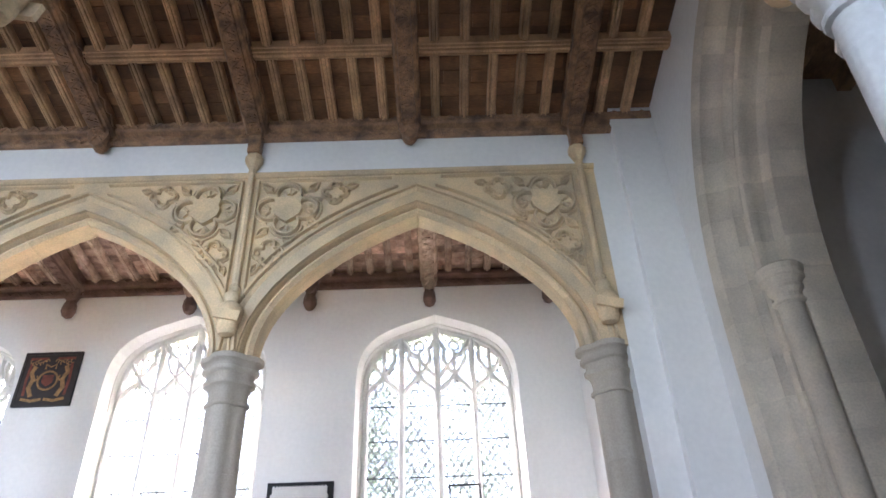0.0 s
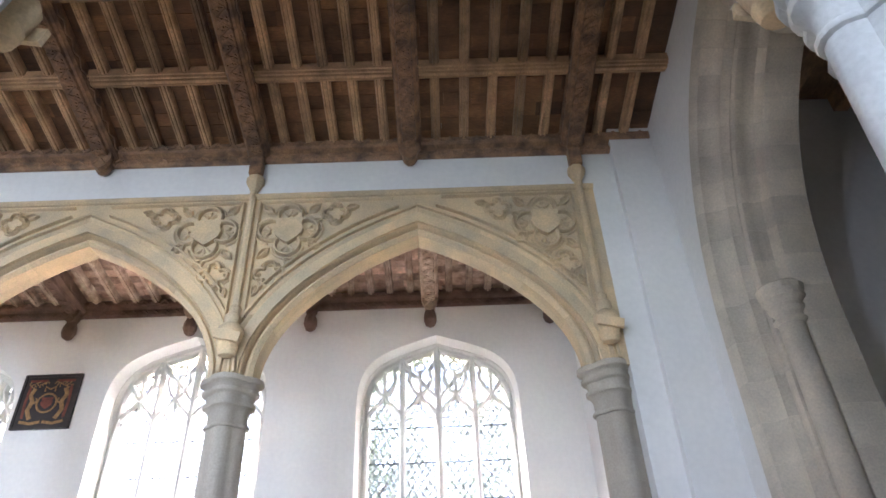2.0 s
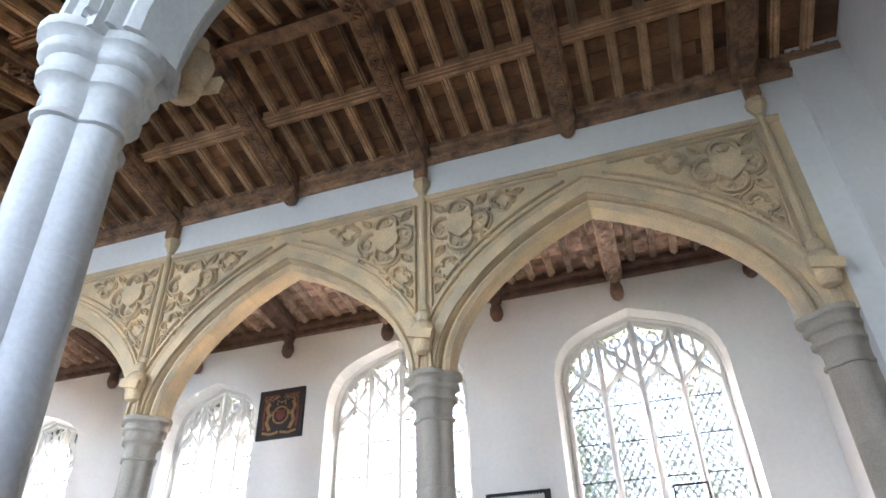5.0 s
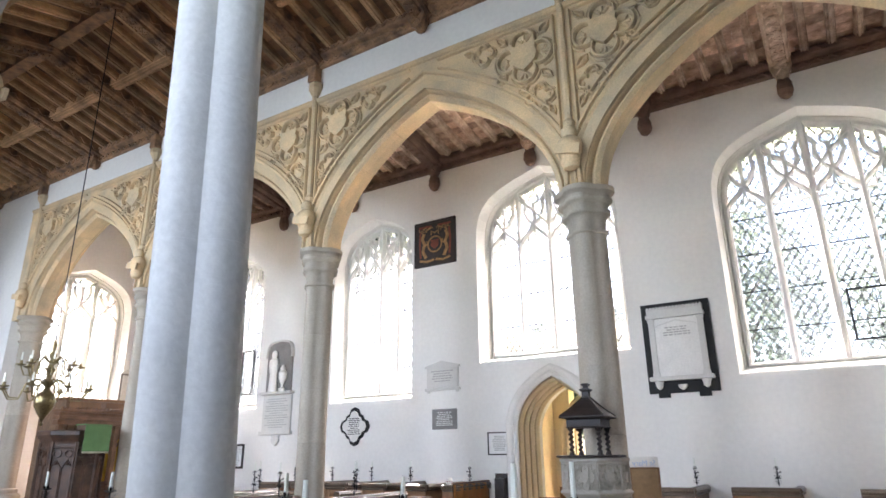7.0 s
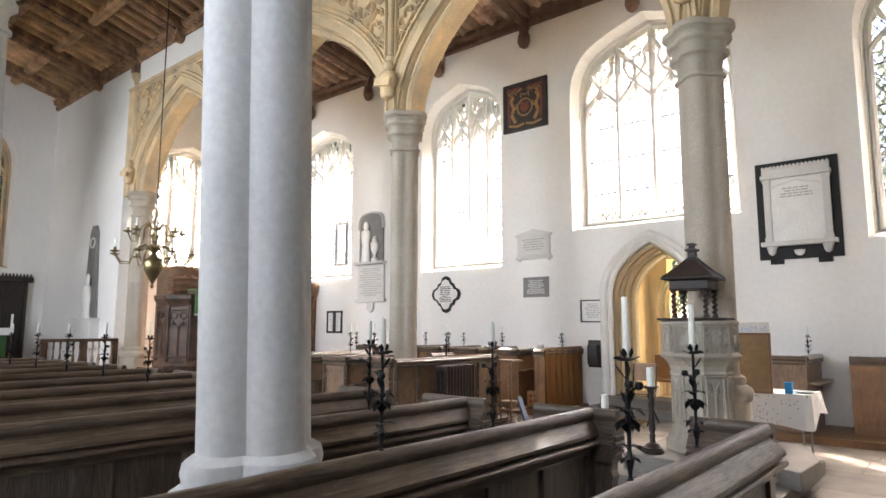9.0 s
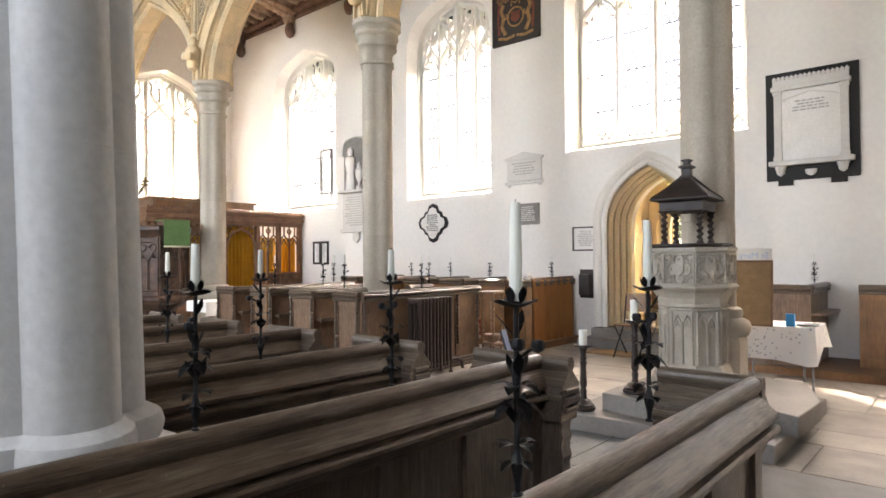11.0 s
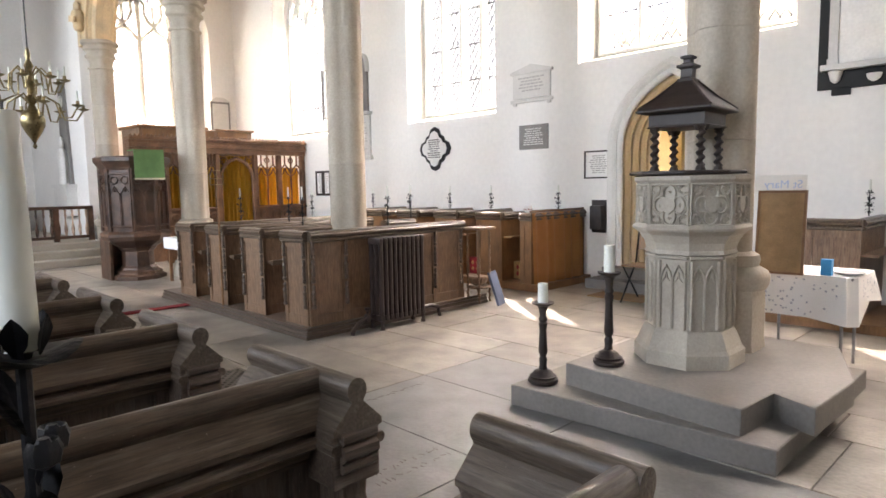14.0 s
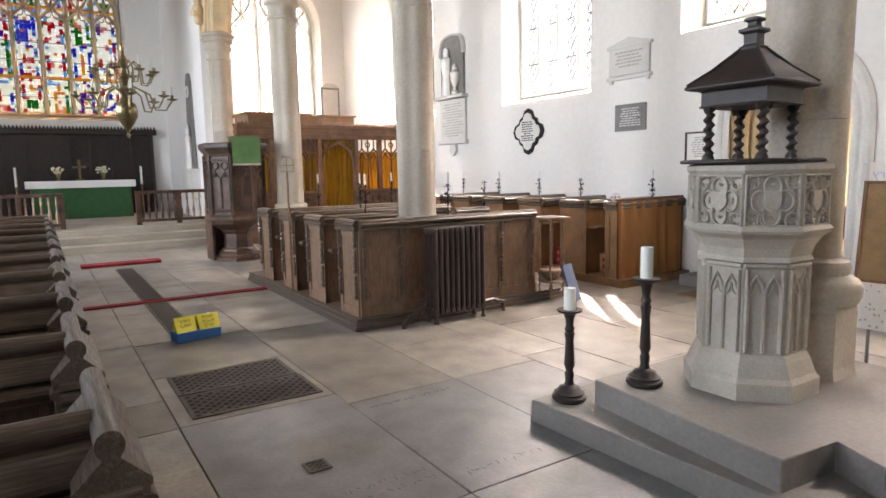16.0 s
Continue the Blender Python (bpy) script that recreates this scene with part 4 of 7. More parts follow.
    if lead:
        bm = bmesh.new()
        du, dv, r = 0.125, 0.185, 0.0065
        zt = zs + rise
        n = int((2 * hw / du) + (zt - sill) / dv) + 3
        for s in (-1, 1):
            for k in range(-2, n):
                pts = []
                for j in range(0, 90):
                    u = -hw + (2 * hw) * j / 89
                    v = sill + (k * dv + ((u + hw) if s < 0 else (hw - u)) / du * dv * -1 + 2 * hw / du * dv * 0)
                    pts.append((c + u, v))
                seg = [p for p in pts if sill < p[1] < head_at(p[0])]
                if len(seg) > 2:
                    a, b = seg[0], seg[-1]
                    t = Vector((b[0] - a[0], b[1] - a[1])).normalized()
                    nn = Vector((-t.y, t.x)) * r
                    prism(bm, [(a[0] + nn.x, a[1] + nn.y), (b[0] + nn.x, b[1] + nn.y), (b[0] - nn.x, b[1] - nn.y), (a[0] - nn.x, a[1] - nn.y)], -0.006, 0.010, g)
            # the other slope rises the other way
        part("leading", bm, LEAD, root, "diamond lead lattice")["kind"] = "stuff"
        bm = bmesh.new()
        v = sill + 0.55
        while v < zs - 0.1:
            prism(bm, [(c - hw, v - 0.009), (c + hw, v - 0.009), (c + hw, v + 0.009), (c - hw, v + 0.009)], -0.03, -0.012, g)
            v += 0.62
        part("saddle_bars", bm, IRON, root)
    return root


for i, w in enumerate(S_WINDOWS):
    window("window_%d" % (i + 1), w, south, CLEAR, "tall pointed window with stone tracery and leaded lights")
window("window_5", E_AISLE_WIN, aisle_east, CLEAR, "tall pointed window with stone tracery and leaded lights")
for i, w in enumerate(N_WINDOWS):
    window("window_%d" % (i + 7), w, north, CLEAR, "tall pointed window with stone tracery", lead=False)
window("window_6", EAST_WIN, east, CLEAR, "large stained glass east window with stone mullions", lead=False, stained=True, mat=STONE)

# ---- floor and ground ----
bm = bmesh.new()
box(bm, E_WALL - 0.5, W_WALL + 5.2, N_WALL - 0.4, S_WALL + 0.84, -0.30, -0.014)
structure(part("floor", bm, JOINT), "stone-flagged church floor, worn smooth", "floor")
bm = bmesh.new()
ring_loft(bm, [[(x, y, z) for x, y in ((-600, -600), (600, -600), (600, 600), (-600, 600))] for z in (-0.6, -0.32)])
structure(part("ground", bm, GRASS), "churchyard grass", "ground")

# ---- north benches ----
ROLL = [(0.031 * math.cos(radians(a)), 0.969 + 0.031 * math.sin(radians(a))) for a in range(-48, 229, 23)]
HALF_CAP = [(0.019, 0.940), (0.024, 0.936), (0.075, 0.890), (0.079, 0.886), (0.079, 0.872), (0.060, 0.867), (0.056, 0.857), (0.062, 0.851), (0.080, 0.850), (0.087, 0.843), (0.087, 0.832), (0.079, 0.825), (0.058, 0.823), (0.048, 0.812), (0.040, 0.793), (0.030, 0.785), (0.030, 0.775)]
CAP = ROLL + [(-u, z) for u, z in HALF_CAP] + HALF_CAP[::-1]


def bench(x, y0, y1, e0, e1, seat_from=None, label="dark oak church bench with moulded rail and panelled back", pale=False):
    """A bench that faces east: back along y at x, an end panel at y1 from x + e0 to x + e1."""
    t = thing("church_bench", (x, y1, 0), label, "bench", "nave benches")
    L = y1 - y0
    bm = bmesh.new()
    rs = random.Random(int(-x * 100))
    runs = [-L + (L - 0.02) * i / 9 for i in range(10)]        # rubbed uneven along its length
    ring_loft(bm, [[(u + rs.uniform(-0.0012, 0.0012), v, z + dip) for u, z in CAP] for v, dip in [(v, rs.uniform(-0.002, 0.001)) for v in runs]])
    part("top_rail", bm, PEWCAP, t, "worn moulded top rail", True)
    n = max(1, round(L / 0.42))
    step = (L - 0.12) / n
    for i in range(n):
        v = -0.07 - step * i
        part("back_panel", boxes((-0.010, 0.010, v - step + 0.03, v - 0.03, 0.18, 0.79)), PEWSIDE, t)
    bm = boxes((-0.034, 0.034, -L, -0.03, 0.06, 0.20), bevel=0.006)
    part("bottom_rail", bm, PEW, t)
    for i in range(n + 1):
        v = -0.07 - step * i
        part("stile", boxes((-0.030, 0.030, v - 0.04, v + 0.04, 0.195, 0.785), bevel=0.005), PEWSIDE, t)
    s = L if seat_from is None else y1 - seat_from
    bm = boxes((-0.42, -0.02, -s, -0.04, 0.415, 0.45), (-0.42, -0.385, -s, -0.04, 0.33, 0.415), bevel=0.008)
    part("seat", bm, PEW, t)
    for v in (-s + 0.1, -0.3):
        part("seat_bracket", boxes((-0.36, -0.32, v, v + 0.06, 0.0, 0.415)), PEW, t)
    a, b = min(e0, e1), max(e0, e1)
    # shaped end: scalloped edges below a heavy moulded cap
    edge = [(b - 0.02, 0.0), (b - 0.02, 0.16)]
    z = 0.16
    for k in range(7):
        edge += [(b - 0.026, z + 0.012), (b - 0.018, z + 0.04), (b - 0.026, z + 0.068)]
        z += 0.078
    edge += [(b - 0.02, 0.74), (a + 0.02, 0.74)]
    z = 0.70
    for k in range(3):
        edge += [(a + 0.026, z - 0.012), (a + 0.018, z - 0.04), (a + 0.026, z - 0.068)]
        z -= 0.078
    edge += [(a + 0.02, 0.42), (a + 0.02, 0.0)]
    bm = bmesh.new()
    prism(bm, edge, -0.035, 0.035, lambda u, d, v: (u, d, v))
    part("bench_end", bm, PEWSIDE, t)
    bm = bmesh.new()
    ring_loft(bm, [[(xx, u * 0.9, z - 0.002) for u, z in CAP] for xx in (a, (a + b) / 2, b)])
    part("end_rail", bm, PEWENDCAP, t, "worn moulded end rail", True)
    bm = boxes((a + 0.008, b - 0.008, -0.068, 0.068, 0.735, 0.872), bevel=0.008)
    part("end_block", bm, PEW, t)
    # carved leaf knobs down both edges of the block
    for e in (a + 0.004, b - 0.004):
        for zz, r in ((0.858, 0.017), (0.822, 0.022), (0.788, 0.014)):
            bm = bmesh.new()
            tube(bm, [(e, -0.05, zz), (e, 0.05, zz)], r, 7)
            part("leaf_knob", bm, PEW, t, smooth=True)
    return t


bench(-1.58, 0.75, 3.88, 0.03, -0.33, label="sunlit worn oak bench with heavy moulded rail")
bench(-2.42, 0.75, 3.85, 0.15, -0.34, seat_from=2.62)
for k in range(1, 11):
    bx = -2.42 - 0.82 * k
    near = min(abs(bx - 0.12 - p) for p in PIERS)
    bench(bx, 2.47 if near < 0.62 else 0.75, 3.83, 0.15, -0.34)


# ---- south pew block ----
def pew_cap(bm, p, q):
    d = Vector((q[0] - p[0], q[1] - p[1], 0)).normalized()
    nn = Vector((-d.y, d.x, 0))
    sec = [(-0.03, 0.90), (-0.055, 0.915), (-0.055, 0.93), (-0.04, 0.94), (-0.06, 0.955), (-0.065, 0.975), (-0.05, 0.99), (-0.05, 1.0), (-0.03, 1.012), (0.03, 1.012), (0.05, 1.0), (0.05, 0.99), (0.065, 0.975), (0.06, 0.955), (0.04, 0.94), (0.055, 0.93), (0.055, 0.915), (0.03, 0.90)]
    ring_loft(bm, [[(pt[0] + nn.x * u, pt[1] + nn.y * u, z) for u, z in sec] for pt in (p, q)])


SPINDLE = [(0.010, 0), (0.018, 0.01), (0.018, 0.03), (0.011, 0.04), (0.015, 0.06), (0.019, 0.09), (0.012, 0.13), (0.018, 0.145), (0.018, 0.16), (0.009, 0.18), (0.016, 0.21), (0.010, 0.23)]


def spindles(t, spots, normal):
    """Split-turned ornaments planted on stiles, in threes from foot to head."""
    for x, y in spots:
        for z in (0.17, 0.42, 0.66):
            bm = bmesh.new()
            lathe(bm, [(r * 1.3, h) for r, h in SPINDLE], 8, (x, y, z))
            part("spindle", bm, PEW, t, smooth=True)


structure(part("pew_platform", boxes((-9.75, -6.18, 6.15, 8.75, 0.0, 0.035), (-9.75, -6.195, 6.165, 8.75, 0.035, 0.075), (-9.75, -6.215, 6.185, 8.75, 0.075, 0.09), (-9.75, -6.20, 6.17, 8.75, 0.09, 0.11)), PEW), "dark oak pew platform", "platform")
for k in range(4):
    x = -6.26 - 0.87 * k
    t = thing("pew", (x, 6.25, 0.11), "dark panelled oak pew with turned split spindles" + (" behind a radiator" if k == 0 else ""), "pew", "south pews")
    L = 2.14
    y_pier = S_ARC - 6.25
    bm = bmesh.new()
    clash = -7.3 - 0.45 < x < -7.3 + 0.42
    spans = [(0.0, L)] if not clash else [(0.0, y_pier - 0.40), (y_pier + 0.40, L)]
    for a, b in spans:
        bm = bmesh.new()
        pew_cap(bm, (0, a), (0, b))
        part("top_rail", bm, PEWCAP, t, "worn moulded top rail").matrix_basis = pose(0, 0, -0.09)
    bm = bmesh.new()
    if k == 0:
        pew_cap(bm, (0, 0.0), (-0.43, 0.0))
    else:
        pew_cap(bm, (0.05, 0.0), (-0.40, 0.0))
    part("end_rail", bm, PEWCAP, t, "worn moulded top rail").matrix_basis = pose(0, 0, -0.09)
    for a, b in spans:
        part("back_panel", boxes((-0.015, 0.012, a, b, 0.0, 0.83)), PEWPANEL, t)
        bm = bmesh.new()
        for v in (0.03, 0.42, 0.80, 1.20, 1.66, 2.08):
            if a <= v <= b:
                box(bm, -0.026, 0.026, v - 0.04, v + 0.04, 0.0, 0.82)
        box(bm, -0.022, 0.022, a, b, 0.0, 0.10)
        box(bm, -0.022, 0.022, a, b, 0.76, 0.82)
        part("back_frame", bm, PEWPANEL, t)
    e = 0.0 if k == 0 else 0.05
    bm = boxes((-0.42, e, -0.012, 0.012, 0.0, 0.82))
    part("end_panel", bm, PEWPANEL, t)
    bm = boxes((-0.42, -0.36, -0.024, 0.024, 0.0, 0.82), (e - 0.06, e, -0.024, 0.024, 0.0, 0.82), (-0.40, e, -0.02, 0.02, 0.0, 0.09), (-0.40, e, -0.02, 0.02, 0.76, 0.82))
    part("end_frame", bm, PEWPANEL, t)
    spindles(t, [(-0.39, -0.03), (e - 0.03, -0.03)], -1)
    if k == 0:
        spindles(t, [(0.032, 0.03), (0.032, 0.42), (0.032, 1.66), (0.032, 2.08)], 1)
    for a, b in spans:
        part("seat", boxes((-0.40, -0.02, a + 0.02, b, 0.33, 0.36)), PEW, t)
        bm = bmesh.new()
        if k:
            box(bm, 0.012, 0.13, a + 0.03, b, 0.55, 0.575)
            box(bm, 0.11, 0.14, a + 0.03, b, 0.535, 0.585)
        else:
            box(bm, -0.10, -0.02, a + 0.02, b, 0.55, 0.57)
        part("book_ledge", bm, PEWCAP, t)

# kneelers that show in the pew openings
def kneeler(x, y, z, mat, label, rz=0):
    t = thing("kneeler", (x, y, z), label, "kneeler", "kneelers", rz)
    part("cushion", boxes((-0.17, 0.17, -0.045, 0.045, 0, 0.25), bevel=0.02), mat, t)
    bm = bmesh.new()
    for i in range(3):
        for j in range(2):
            u, v = -0.09 + 0.09 * i, 0.08 + 0.09 * j
            prism(bm, [(u - 0.03, v), (u, v - 0.035), (u + 0.03, v), (u, v + 0.035)], -0.049, -0.0455, lambda a, d, b: (a, d, b))
    part("stitched_pattern", bm, GOLDPAINT if mat is RED else RED, t)
    return t


kneeler(-6.88, 6.60, 0.11, RED, "red stitched kneeler under the pew seat", 20)
kneeler(-7.75, 6.62, 0.11, GOLDPAINT, "gold stitched kneeler under the pew seat", 12)
kneeler(-8.62, 6.62, 0.11, RED, "red stitched kneeler under the pew seat", 15)
kneeler(-7.43, 9.98, 0.11, RED, "red patterned kneeler in a bench opening", 0)
kneeler(-6.55, 9.96, 0.11, GOLDPAINT, "gold patterned kneeler in a bench opening", 0)

# radiator on the pew front
t = thing("radiator", (-6.06, 6.88, 0), "brown painted cast iron column radiator against the pew front", "radiator")
for i in range(10):
    bm = bmesh.new()
    y = 0.035 + 0.062 * i
    for dx in (-0.075, 0.0, 0.075):
        lathe(bm, [(0.012, 0.11), (0.027, 0.14), (0.024, 0.2), (0.024, 0.86), (0.028, 0.9), (0.012, 0.93)], 7, (dx, y, 0))
    box(bm, -0.10, 0.10, y - 0.027, y + 0.027, 0.09, 0.15, bevel=0.015)
    box(bm, -0.10, 0.10, y - 0.027, y + 0.027, 0.87, 0.935, bevel=0.02)
    if i in (0, 9):
        for dx in (-0.08, 0.08):
            lathe(bm, [(0.028, 0.0), (0.016, 0.04), (0.02, 0.1)], 6, (dx, y, 0))
    part("section", bm, RADIATOR, t, smooth=True)
bm = bmesh.new()
tube(bm, [(0, 0.0, 0.13), (0, -0.12, 0.13), (0.02, -0.22, 0.10), (0.03, -0.30, 0.03), (0.03, -0.30, 0.0)], 0.024, 8)
lathe(bm, [(0.03, 0.10), (0.04, 0.13), (0.03, 0.17), (0.015, 0.18), (0.015, 0.21), (0.03, 0.215), (0.03, 0.24)], 8, (0, -0.09, 0))
part("valve", bm, RADIATOR, t, smooth=True)
bm = bmesh.new()
tube(bm, [(0, 0.67, 0.13), (0, 0.78, 0.14), (0, 0.90, 0.10), (0, 0.92, 0.0)], 0.022, 8)
part("pipe", bm, RADIATOR, t, smooth=True)

# barley-twist stand and blue file at the pew's corner
def twist(bm, x, y, z0, z1, r, turns=5, n=6, steps=30):
    rings = []
    for i in range(steps + 1):
        f = i / steps
        a = f * turns * 2 * math.pi
        ox, oy = r * 0.30 * math.cos(a), r * 0.30 * math.sin(a)
        rings.append([(x + ox + r * 0.82 * math.cos(2 * math.pi * k / n), y + oy + r * 0.82 * math.sin(2 * math.pi * k / n), z0 + (z1 - z0) * f) for k in range(n)])
    ring_loft(bm, rings)


t = thing("plant_stand", (-6.12, 8.52, 0), "small barley-twist oak stand beside the pew", "stand")
for i in range(4):
    a = radians(45 + 90 * i)
    bm = bmesh.new()
    twist(bm, 0.13 * math.cos(a), 0.13 * math.sin(a), 0.05, 0.92, 0.016, 12, 6, 90)
    part("leg", bm, PEWPANEL, t, smooth=True)
bm = boxes((-0.15, 0.15, -0.15, 0.15, 0.92, 0.95), bevel=0.01)
part("top", bm, PEWPANEL, t)
bm = bmesh.new()
lathe(bm, [(0.14, 0.22), (0.15, 0.235), (0.14, 0.25)], 12)
part("shelf", bm, PEWPANEL, t)
bm = bmesh.new()
lathe(bm, [(0.06, 0.25), (0.10, 0.28), (0.12, 0.34), (0.115, 0.36)], 12)
basket = part("bowl", bm, PEWPANEL, t, "small woven bowl")
t = thing("folder", (-5.95, 8.74, 0.0), "blue card folder leaning against the stand", "folder")
bm = bmesh.new()
box(bm, -0.015, 0.015, -0.11, 0.11, 0, 0.42, pose(0, 0, 0, 0, -18, 20), bevel=0.004)
part("cover", bm, BLUESTONE, t)

# ---- south aisle benches ----
structure(part("bench_platform", boxes((-11.3, -6.12, 9.68, 10.98, 0.0, 0.10), (-3.3, 1.9, 9.78, 10.98, 0.0, 0.09)), HONEY), "brown oak bench platform", "platform")


def aisle_bench(x, w, y, label, cloth=None, mat=None):
    t = thing("aisle_bench", (x, y, 0.10), label, "bench", "south aisle benches")
    mat = mat or HONEY
    L = 10.97 - y
    part("back", boxes((-0.02, 0.02, 0.02, L, 0.0, 0.88)), mat, t)
    bm = bmesh.new()
    pew_cap(bm, (0, 0.0), (0, L))
    pew_cap(bm, (0.03, 0.0), (-w, 0.0))
    part("top_rail", bm, PEWCAP, t).matrix_basis = pose(0, 0, -0.05)
    part("end_panel", boxes((-w, 0.02, -0.014, 0.014, 0.0, 0.88)), mat, t)
    part("end_frame", boxes((-w, -w + 0.07, -0.026, 0.026, 0.0, 0.87), (-0.05, 0.022, -0.026, 0.026, 0.0, 0.87), (-w + 0.05, -0.03, -0.023, 0.023, 0.78, 0.87), (-w + 0.05, -0.03, -0.023, 0.023, 0.0, 0.10)), mat, t)
    part("seat", boxes((-w, -0.02, 0.02, L, 0.34, 0.37)), mat, t)
    if not cloth:
        part("book_ledge", boxes((0.02, 0.16, 0.02, L, 0.60, 0.62)), mat, t)
    return t


aisle_bench(-6.25, 0.17, 9.72, "brown oak bench with a tan curtain hung on its back", True)
for x in (-6.77, -7.64, -8.51, -9.38, -10.25):
    aisle_bench(x, 0.45, 9.72, "brown oak aisle bench with panelled end")
aisle_bench(-2.55, 0.46, 9.95, "brown oak bench end with a worn rail", mat=PEWPANEL)
aisle_bench(-1.30, 0.80, 10.30, "brown oak bench end against the aisle wall", mat=HONEY)
aisle_bench(0.2, 0.80, 10.30, "brown oak bench end against the aisle wall", mat=HONEY)

t = thing("curtain", (-6.17, 9.68, 0.02), "plain tan curtain hung over the bench back", "curtain")
bm = bmesh.new()
rows = []
n = 60
for z in (0.0, 0.3, 0.7, 1.04):
    rows.append([(0.0 + (0.012 + 0.010 * (1 - z)) * math.sin(i * 0.62 + 0.6 * math.sin(i * 0.31)) - 0.03 * z, 0.0 + 1.2 * i / n, z) for i in range(n + 1)])
ring_loft(bm, rows, closed=False)
bmesh.ops.solidify(bm, geom=bm.faces[:], thickness=0.006)
part("cloth", bm, BROWNCLOTH, t, smooth=True)
bm = bmesh.new()
tube(bm, [(-0.04, -0.03, 1.06), (-0.04, 1.24, 1.06)], 0.016, 8)
part("rail", bm, CARVED, t)

# dark alms box on the wall beside the door
t = thing("wall_box", (-5.98, 10.98, 0.78), "small dark wooden wall box", "box")
part("case", boxes((-0.09, 0.09, -0.12, 0.0, 0.0, 0.34), bevel=0.008), DARKBOARD, t)
part("backboard", boxes((-0.12, 0.12, -0.015, 0.012, -0.05, 0.42)), DARKBOARD, t)

# ---- font on its two steps ----
FX, FY = -2.875, 7.01
bm = bmesh.new()
prism(bm, [(-3.66, 6.11), (-2.06, 6.19), (-2.06, 8.0), (-3.66, 8.0)], 0.0, 0.135, lambda u, d, v: (u, v, d))
bmesh.ops.bevel(bm, geom=bm.edges[:], offset=0.006, segments=1, affect="EDGES")
structure(part("font_step_lower", bm, CONCRETE), "worn grey stone lower step of the font", "step")
bm = bmesh.new()
prism(bm, [(-3.40, 6.36), (-2.25, 6.24), (-2.22, 6.62), (-1.98, 6.50), (-1.95, 7.15), (-2.2, 7.9), (-3.40, 7.9)], 0.13, 0.28, lambda u, d, v: (u, v, d))
bmesh.ops.bevel(bm, geom=bm.edges[:], offset=0.006, segments=1, affect="EDGES")
structure(part("font_step_upper", bm, CONCRETE), "worn grey stone upper step of the font", "step")

font = thing("font", (FX, FY, 0.28), "carved octagonal limestone font with blank shields", "font")
font.scale = (0.80, 0.80, 1.0)
P8 = radians(22.5)
bm = bmesh.new()
lathe(bm, [(0.43, 0.0), (0.43, 0.09), (0.405, 0.115), (0.37, 0.19), (0.345, 0.225)], 8, phase=P8)
part("base", bm, FONTSTONE, font)
bm = bmesh.new()
lathe(bm, [(0.335, 0.22), (0.335, 0.71)], 8, phase=P8)
part("stem", bm, FONTSTONE, font)
bm = bmesh.new()
lathe(bm, [(0.335, 0.70), (0.36, 0.71), (0.345, 0.735), (0.36, 0.78), (0.40, 0.83), (0.45, 0.86), (0.46, 0.875), (0.44, 0.895), (0.415, 0.90)], 8, phase=P8)
part("bowl_moulding", bm, FONTSTONE, font)
bm = bmesh.new()
lathe(bm, [(0.412, 0.89), (0.412, 1.15), (0.43, 1.16), (0.445, 1.175), (0.445, 1.20), (0.40, 1.21)], 8, phase=P8)
part("bowl", bm, FONTSTONE, font)
for k in range(8):
    a = k * math.pi / 4
    def face(r):
        ap = r * math.cos(P8)
        return lambda u, d, v: ((ap + d) * math.cos(a) - u * math.sin(a), (ap + d) * math.sin(a) + u * math.cos(a), v)
    bm = bmesh.new()
    m = face(0.412)
    lobed_panel(bm, (0, 1.022), 0.125, m, 0.013, 0.022, 0, True, 0.12)
    shield(bm, (0, 1.025), 0.060, 0.024, m)
    for s in (-1, 1):
        ribbon(bm, [(s * 0.152, 0.90), (s * 0.152, 1.15)], 0.016, 0.024, m)
        for v in (0.928, 1.118):
            lobed_panel(bm, (s * 0.113, v), 0.033, m, 0.006, 0.016, 0, False)
            ribbon(bm, circle((s * 0.113, v), 0.037, 10), 0.008, 0.020, m, True)
    for v in (0.898, 1.148):
        ribbon(bm, [(-0.15, v), (0.15, v)], 0.014, 0.024, m)
    part("bowl_carving", bm, FONTSTONE, font, "carved quatrefoil and shield")
    bm = bmesh.new()
    m = face(0.335)
    for s in (-1, 1):
        ribbon(bm, [(s * 0.105, 0.24), (s * 0.105, 0.67)], 0.022, 0.022, m)
        ribbon(bm, [(s * 0.12, 0.69), (0, 0.69)], 0.022, 0.022, m)
        c = s * 0.05
        ribbon(bm, [(c - 0.045, 0.24), (c - 0.045, 0.56), (c - 0.03, 0.60), (c, 0.64), (c + 0.03, 0.60), (c + 0.045, 0.56), (c + 0.045, 0.24)], 0.014, 0.018, m)
        for q in (-1, 1):
            ribbon(bm, [(c + q * 0.042, 0.53), (c + q * 0.012, 0.555), (c, 0.60)], 0.008, 0.012, m)
    part("stem_tracery", bm, FONTSTONE, font, "carved blind tracery")
cover = thing("font_cover", (FX - 0.02, FY - 0.04, 1.49), "dark oak font cover with twisted posts and pyramid roof", "font cover")
bm = bmesh.new()
lathe(bm, [(0.345, 0.0), (0.355, 0.006), (0.355, 0.016), (0.34, 0.022)], 8, phase=P8)
part("base_board", bm, DARKBOARD, cover)
P4 = radians(47)
